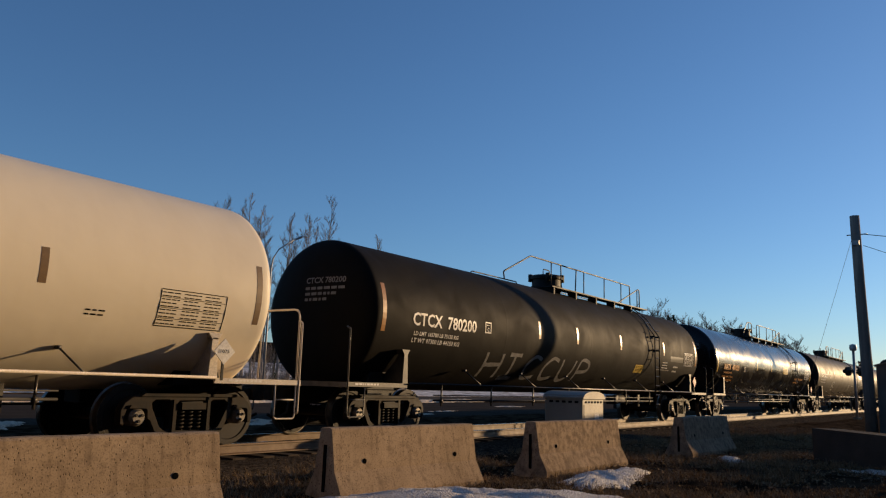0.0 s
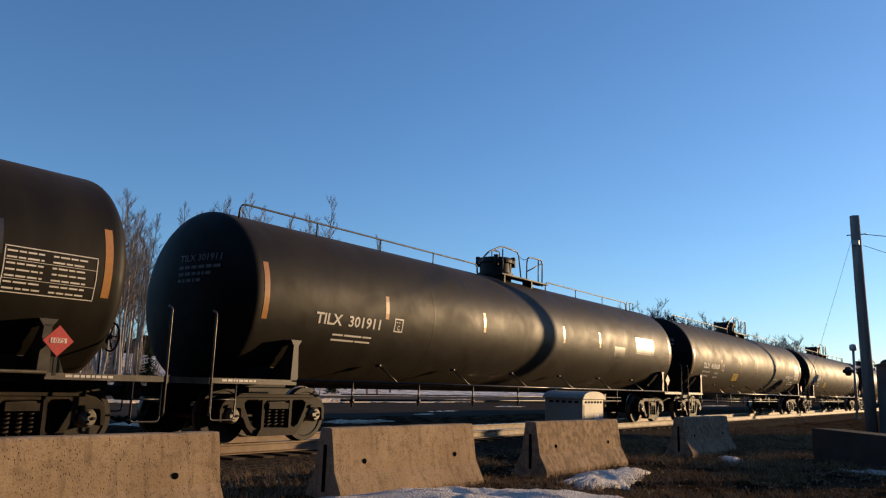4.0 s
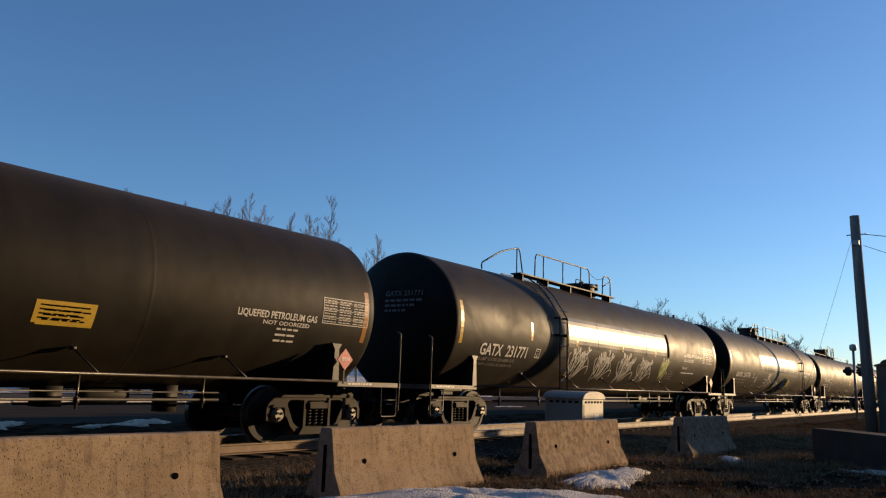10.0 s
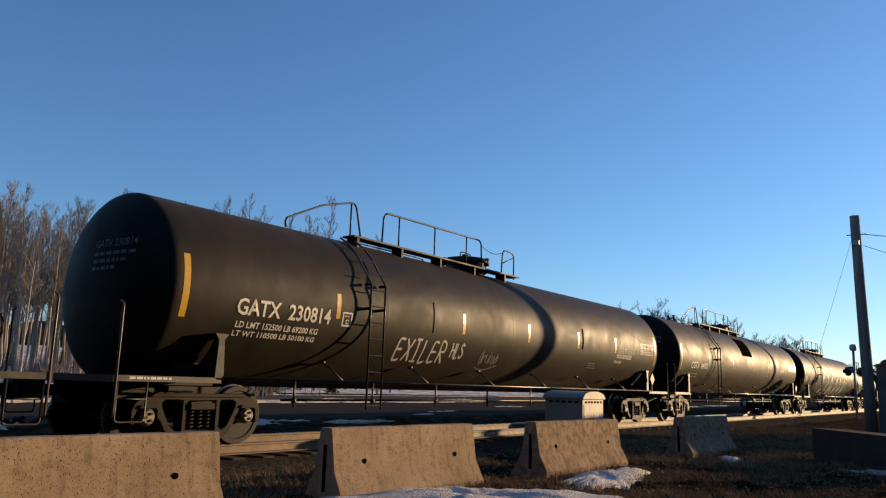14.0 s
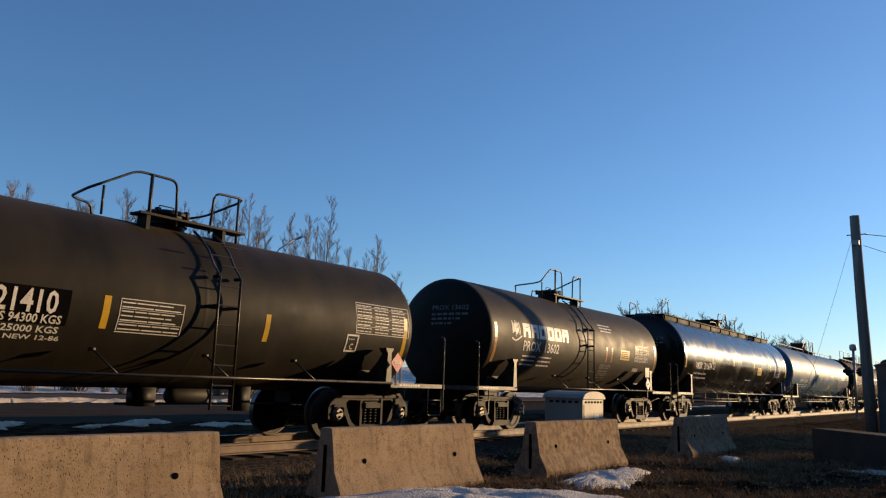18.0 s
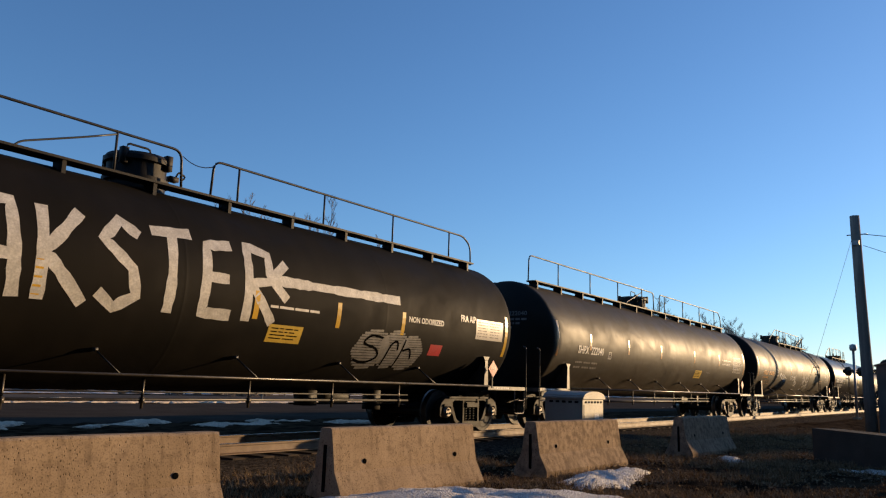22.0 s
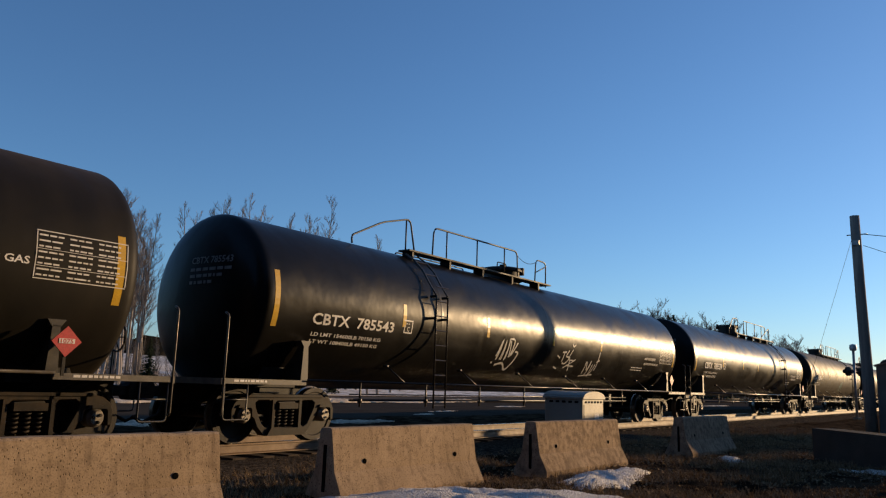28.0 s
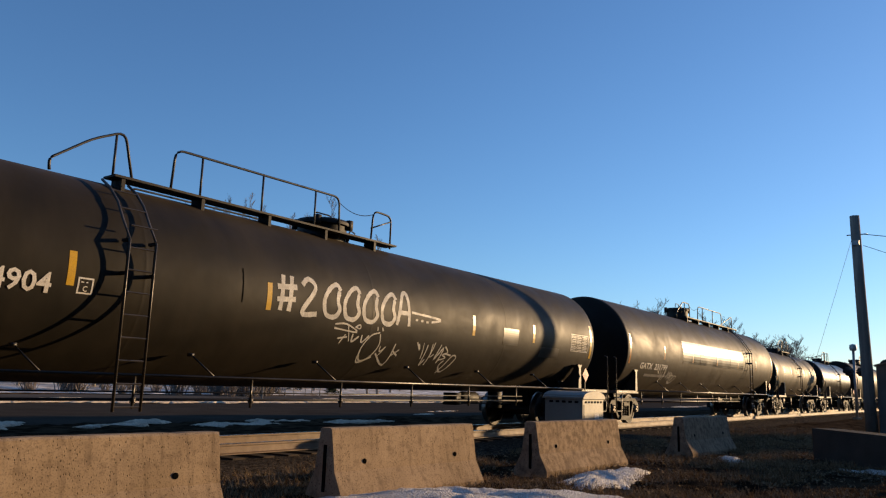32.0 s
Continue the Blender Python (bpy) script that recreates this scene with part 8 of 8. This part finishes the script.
ground()
strip("road", [(-120, 42.5), (-20, 42.5), (15, 42.5), (60, 43.5), (160, 48)], 8.6, 8.6, GROUND + 0.06, M_PALEROAD, "dry grey-brown road beyond the track", "road")
strip("road_verge", [(-120, 47.3), (-20, 47.3), (15, 47.3), (60, 48.4), (160, 53)], 0.5, 0.5, GROUND + 0.10, M_SOIL, "dark bare verge between road and snow", "verge")
strip("asphalt_yard", [(-60, 26.6), (10, 26.6), (40, 26.0), (120, 25.5)], 13.5, 13.0, GROUND + 0.05, M_ROAD, "dark asphalt yard beside the track", "asphalt yard")
track()
barrier(2.2, 5.02, 6.62, 6.45, "weathered tan concrete safety barrier with lifting holes")
barrier(6.50, 9.15, 6.36, 6.20, "stained tan concrete safety barrier behind a snow patch")
barrier(10.72, 13.55, 6.08, 5.95, "stained brown concrete safety barrier beside the cabinet", M_STAINED)
barrier(16.40, 19.2, 5.72, 5.60, "shaded grey concrete safety barrier", M_STAINED)
block()
cabinet()
utility_pole()
shed()
signal_mast(51.6, 4.79, "crossing signal with lamps on a cross arm", GROUND, 1.3)
signal_mast(55.4, 7.84, "grey crossing signal with a round bell on top", GROUND, 0.97, 3.05, 62)
street_lamp()
# Five unseen walls, added to cut sky fill and darken what the tanks reflect.
woods_screen(175, -72, -30, -70, 17, 14, 1.0)
woods_screen(-9, -14, -9, 5.0, 22, 14, 5.0)
woods_screen(27, -15, -9, -14, 17, 14, 21.0)
woods_screen(-9, 5.0, -170, 4.5, 16, 14, 9.0)
woods_screen(-150, 19, -1, 22, 16, 12, 13.0)
# This wall is in view: the woods behind the birches.
woods_screen(-45, 112, 96, 96, 7.5, 12, 17.0)
blob("snow_patch", 7.6, 4.98, 2.15, 1.08, -0.70, 0.13, 1.0, "old granular snow in front of the barrier", 0.6)
blob("snow_patch", 11.2, 5.02, 1.55, 0.52, 0.10, 0.10, 4.0, "thin melting snow on the soil")
blob("snow_patch", 16.6, 4.72, 0.70, 0.22, 0.50, 0.06, 7.0, "small patch of old snow")
blob("snow_patch", 16.1, 1.9, 0.8, 0.22, 1.2, 0.05, 11.0, "small patch of old snow in shade")
rnd = random.Random(3)
for i in range(15):
    x = 3.0 + i * 1.25 + rnd.uniform(-0.4, 0.4)
    blob("snow_patch", x, 20.9 - 0.13 * x + rnd.uniform(-0.9, 0.9), rnd.uniform(0.35, 0.9), rnd.uniform(0.15, 0.42), rnd.uniform(-0.3, 0.3), rnd.uniform(0.04, 0.09), 20.0 + i * 3, "thin ragged warm-tinted snow along the asphalt edge", 1.8, M_WARMSNOW)
for i, (x, y, rx, ry) in enumerate(((70, 23.5, 7, 1.0), (82, 24.5, 7, 1.2), (44, 26.5, 2.5, 0.6), (31, 22.5, 1.6, 0.4), (27, 20.5, 1.0, 0.3))):
    blob("snow_patch", x, y, rx, ry, 0.1, 0.07, 120.0 + i * 3, "old snow along the asphalt edge", 1.5, M_WARMSNOW)
for i in range(22):
    blob("snow_bank", -2.0 + i * 2.6 + rnd.uniform(-0.8, 0.8), 35.6 + rnd.uniform(-0.8, 0.8), rnd.uniform(1.3, 3.2), rnd.uniform(0.5, 1.2), rnd.uniform(-0.1, 0.1), rnd.uniform(0.08, 0.24), 200.0 + i * 3, "low ploughed snow bank beside the road", 1.5, M_WARMSNOW)
snow_slope()
BIRCH = [bare_tree(s, 15.0, 0.75) for s in (1, 2, 3, 4, 5, 6)]
FARTREE = [bare_tree(s, 15.0, 1.5, 0.022) for s in (7, 8, 9)]
FIR = [conifer(s, 14.0) for s in (11, 12)]


def along(px, dist):
    """A place at that distance in the direction in which a column of the view looks."""
    a = YAW + math.atan((px - 784.0) / 1353.4) + 0.0
    return EYE.x + math.sin(a) * dist, EYE.y + math.cos(a) * dist


rnd = random.Random(8)
for i in range(78):
    px = -120 + i * 4.9 + rnd.uniform(-5, 5)
    x, y = along(px, rnd.uniform(62, 98))
    plant_tree(BIRCH[i % 6], "leafless pale-barked birch in dense woods", x, y, rnd.uniform(0.80, 1.08), rnd.uniform(0, 360), slope_z(x, y) - 0.1)
for px, dist, s in ((330, 84, 0.98), (352, 80, 0.95), (385, 82, 1.02), (402, 90, 1.05), (438, 82, 1.06), (455, 90, 1.02), (472, 86, 0.9), (498, 84, 1.0), (520, 90, 0.92), (545, 88, 1.05), (566, 82, 1.10), (585, 92, 0.98), (604, 86, 0.86), (622, 88, 0.78), (640, 90, 0.75), (660, 84, 0.82), (678, 80, 0.90), (700, 90, 0.76), (716, 96, 0.72)):
    x, y = along(px, dist)
    plant_tree(BIRCH[int(px) % 6], "tall leafless birch standing beyond the road", x, y, s * 1.24, px * 37 % 360, slope_z(x, y) - 0.1)
for px, dist, s in ((1108, 150, 1.05), (1122, 150, 1.30), (1134, 156, 1.12), (1060, 160, 1.0), (1085, 158, 0.95)):
    x, y = along(px, dist)
    plant_tree(FARTREE[int(px) % 3], "leafless tree behind the train", x, y, s * 0.85, px * 37 % 360)
for i, (px, h) in enumerate(((1152, 1.02), (1160, 1.1), (1168, 0.92), (1176, 1.06), (1188, 1.12), (1196, 1.08), (1206, 0.9), (1214, 0.86), (1224, 0.95), (1232, 1.0), (1258, 0.86), (1268, 0.92), (1282, 0.85))):
    x, y = along(px, 158 + (i * 7) % 16)
    plant_tree(FIR[i % 2], "dark green conifer behind the train", x, y, h * 1.14, px * 53 % 360)
for i in range(34):
    px = 1140 + i * 8.0 + rnd.uniform(-4, 4)
    x, y = along(px, 172 + rnd.uniform(0, 30))
    plant_tree(FARTREE[i % 3], "leafless tree in the far woods", x, y, (1.27 - 0.012 * i) * rnd.uniform(0.85, 1.08), rnd.uniform(0, 360))
BUSH = [shrub(s) for s in (1, 2, 3)]
for i in range(60):
    x, y = along(-80 + i * 10 + rnd.uniform(-8, 8), rnd.uniform(56, 84))
    ob = thing("shrub", "low leafless brown bush in the snow", "shrub", "bushes in the snow")
    ob.matrix_basis = pose(x, y, slope_z(x, y), 0, 0, rnd.uniform(0, 360)) @ Matrix.Scale(rnd.uniform(0.7, 1.8), 4)
    share("bush_twig", BUSH[i % 3], ob)
for i in range(46):
    x, y = along(120 + i * 10.5 + rnd.uniform(-9, 9), rnd.uniform(60, 92))
    plant_tree(BIRCH[i % 6] if i % 5 else FIR[i % 2], "young slender tree standing in the snow", x, y, rnd.uniform(0.18, 0.36), rnd.uniform(0, 360), slope_z(x, y) - 0.05)
grass()


# ---------------------------------------------------------------- the train, car by car: where its two end stripes stand at 0 s
ENDS = {
    "white": (-12.3, 7.95), "c1": (11.08, 29.26), "natx": (32.09, 50.23), "t127": (53.01, 71.25), "t911": (73.97, 92.26), "t608": (94.93, 113.31),
    "t609": (116.11, 134.34), "t137": (137.14, 155.37), "prox": (158.13, 176.12), "g771": (179.09, 196.8), "g776": (199.12, 216.81), "c157": (219.27, 236.66),
    "g814": (239.5, 257.89), "c901": (260.57, 279.05), "c856": (281.75, 300.07), "g410": (303.05, 312.63), "p802": (315.9, 326.0), "vmsx": (328.67, 344.22),
    "shpx": (346.54, 364.35), "boak": (366.85, 384.42), "s040": (387.06, 404.67), "utlx": (407.21, 424.99), "c612": (427.7, 445.01), "itdx": (448.05, 458.5),
    "nxt": (460.81, 478.5), "c543": (481.34, 499.8), "c539": (502.31, 520.93), "g766": (523.77, 542.37), "c904": (544.9, 563.62), "e1": (566.22, 583.92),
}
tank_car("white", "S", "cream", "cream-white tank car with cream handrails", bar=M_CREAMBAR, end_bar=M_CREAMBAR, tape=M_BROWNTAPE, pl=M_WHITE, R=1.56, zc=2.36)
tank_car("c1", "A", "flat", "dull black tank car with a word sprayed along it", mark="CTCX 780200", lx=13.85, tall=0.12, first=-3.35)
tank_car("natx", "A", "gloss", "glossy black tank car with orange lettering", mark="NATX 401020", tape=M_YELLOW, lx=13.85)
tank_car("t127", "A", "brown", "dusty black tank car with pale repainted patches", mark="TILX 305127", lx=13.85)
tank_car("t911", "C", "brown", "dusty black tank car with a long low top rail", mark="TILX 301911")
tank_car("t608", "C", "black", "black tank car with yellow panel and low top rail", mark="TILX 400608")
tank_car("t609", "C", "black", "black tank car with white panel and low top rail", mark="TILX 400609")
tank_car("t137", "A", "brown", "dusty black tank car with faint sprayed tags", mark="TILX 305137", lx=13.85)
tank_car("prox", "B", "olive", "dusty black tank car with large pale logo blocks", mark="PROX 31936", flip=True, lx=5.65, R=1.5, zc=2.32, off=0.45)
tank_car("g771", "B", "brown", "dusty black tank car with a long white scrawl", mark="GATX 231771", tape=M_YELLOW, flip=True, lx=4.45, R=1.6, zc=2.39, off=-0.3)
tank_car("g776", "A", "brown", "dusty black tank car with a glossy repainted patch", mark="GATX 231776", lx=13.4, R=1.6, zc=2.39, tall=-0.12)
tank_car("c157", "C", "olive", "dusty black tank car with bracketed top platform", mark="CGTX 65157", tape=M_YELLOW, tall=-0.06)
tank_car("g814", "B", "olive", "dusty grey-black tank car with a white sprayed tag", mark="GATX 230814", tape=M_YELLOW, flip=True, lx=4.06)
tank_car("c901", "B", "olive", "dusty grey-black tank car with a side ladder", mark="CGTX 64901", tape=M_YELLOW, flip=True, lx=4.06)
tank_car("c856", "B", "brown", "dusty black tank car with green and white graffiti", mark="CGTX 64856", tape=M_YELLOW, flip=True, lx=4.06)
tank_car("g410", "S", "olive", "short dusty black tank car with a centre ladder", mark="GATX 21410", tape=M_YELLOW, lx=5.1, seams=1, R=1.27, zc=2.11)
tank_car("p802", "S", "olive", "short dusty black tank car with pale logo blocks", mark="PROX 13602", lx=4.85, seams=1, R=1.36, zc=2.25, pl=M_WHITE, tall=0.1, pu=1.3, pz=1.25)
tank_car("vmsx", "V", "gloss", "glossy black tank car with a covered top walkway", mark="VMSX 311674", tape=M_YELLOW, R=1.55, zc=2.36)
tank_car("shpx", "C", "blue", "faded blue tank car with paler repainted patches", mark="SHPX 221242", bar=M_BLUEBAR, tall=-0.06)
tank_car("boak", "F", "flat", "black tank car with a large white sprayed word", mark="GATX 63134", tape=M_YELLOW, R=1.56, zc=2.36, tall=-0.12)
tank_car("s040", "F", "olive", "dusty grey-black tank car with a full-length handrail", mark="SHPX 222040", R=1.54, zc=2.36, tall=-0.06)
tank_car("utlx", "A", "brown", "dusty black tank car with orange lettering and tags", mark="UTLX 956201", lx=13.6, tall=0.12, R=1.55, zc=2.35, first=-2.5)
tank_car("c612", "B", "semi", "satin black tank car with a yellow panel", mark="CBTX 785612", flip=True, lx=4.6, pl=M_WHITE, off=-0.2)
tank_car("itdx", "S", "olive", "short dusty black tank car with a small tag", mark="ITDX 6941", lx=5.6, seams=1, R=1.3, zc=2.13)
tank_car("nxt", "A", "brown", "dusty black tank car with scribbled white tags", tape=M_YELLOW, lx=13.0, R=1.6, zc=2.39, tall=-0.12)
tank_car("c543", "B", "semi", "satin black tank car with white sprayed tags", mark="CBTX 785543", tape=M_YELLOW, flip=True, lx=4.35)
tank_car("c539", "A", "semi", "satin black tank car with a side ladder", mark="CBTX 785539", tape=M_YELLOW, lx=13.9)
tank_car("g766", "A", "olive", "dusty grey-black tank car with a faint teal tag", mark="GATX 230786", tape=M_YELLOW, lx=14.0)
tank_car("c904", "B", "olive", "dusty grey-black tank car with white sprayed numbers", mark="CGTX 64904", tape=M_YELLOW, flip=True, lx=4.44, k=0.02, third=1.25)
tank_car("e1", "A", "olive", "dusty black tank car with a glossy patch", lx=13.4, R=1.6, zc=2.39, tall=-0.12)
tank_car("s1", "S", "olive", "short dusty black tank car", 586.4, 596.3, lx=5.1, seams=1, R=1.3, zc=2.13)
tank_car("s2", "S", "semi", "short satin black tank car", 599.1, 609.2, lx=5.1, seams=1, R=1.3, zc=2.13)
tank_car("b1", "A", "brown", "dusty black tank car with handrails on top", 612.0, 630.2, lx=13.4)
tank_car("b2", "A", "olive", "dusty black tank car with handrails on top", 633.0, 651.2, lx=13.4)


# ---------------------------------------------------------------- the train rolls
def motions():
    times = [2.0 * i for i in range(17)]
    for car, middle in CARS:
        walk(car, [(t, pose(middle - gone(t), D, 0)) for t in times])
    steps = [i / FPS for i in range(int(32.0 * FPS) + 1)]
    way = [gone(t) for t in steps]
    for ws, middle, bogie, x in WHEELS:
        place = middle + bogie + x
        seen = [i for i, w in enumerate(way) if -6.0 < place - w < 42.0]
        if not seen:
            continue
        rows = sorted({0, len(steps) - 1, *seen})
        first, last = seen[0], seen[-1]
        walk(ws, [(steps[i], pose(x, 0, 0.457, 0, -math.degrees((way[min(max(i, first), last)]) / 0.457), 0)) for i in rows])


motions()
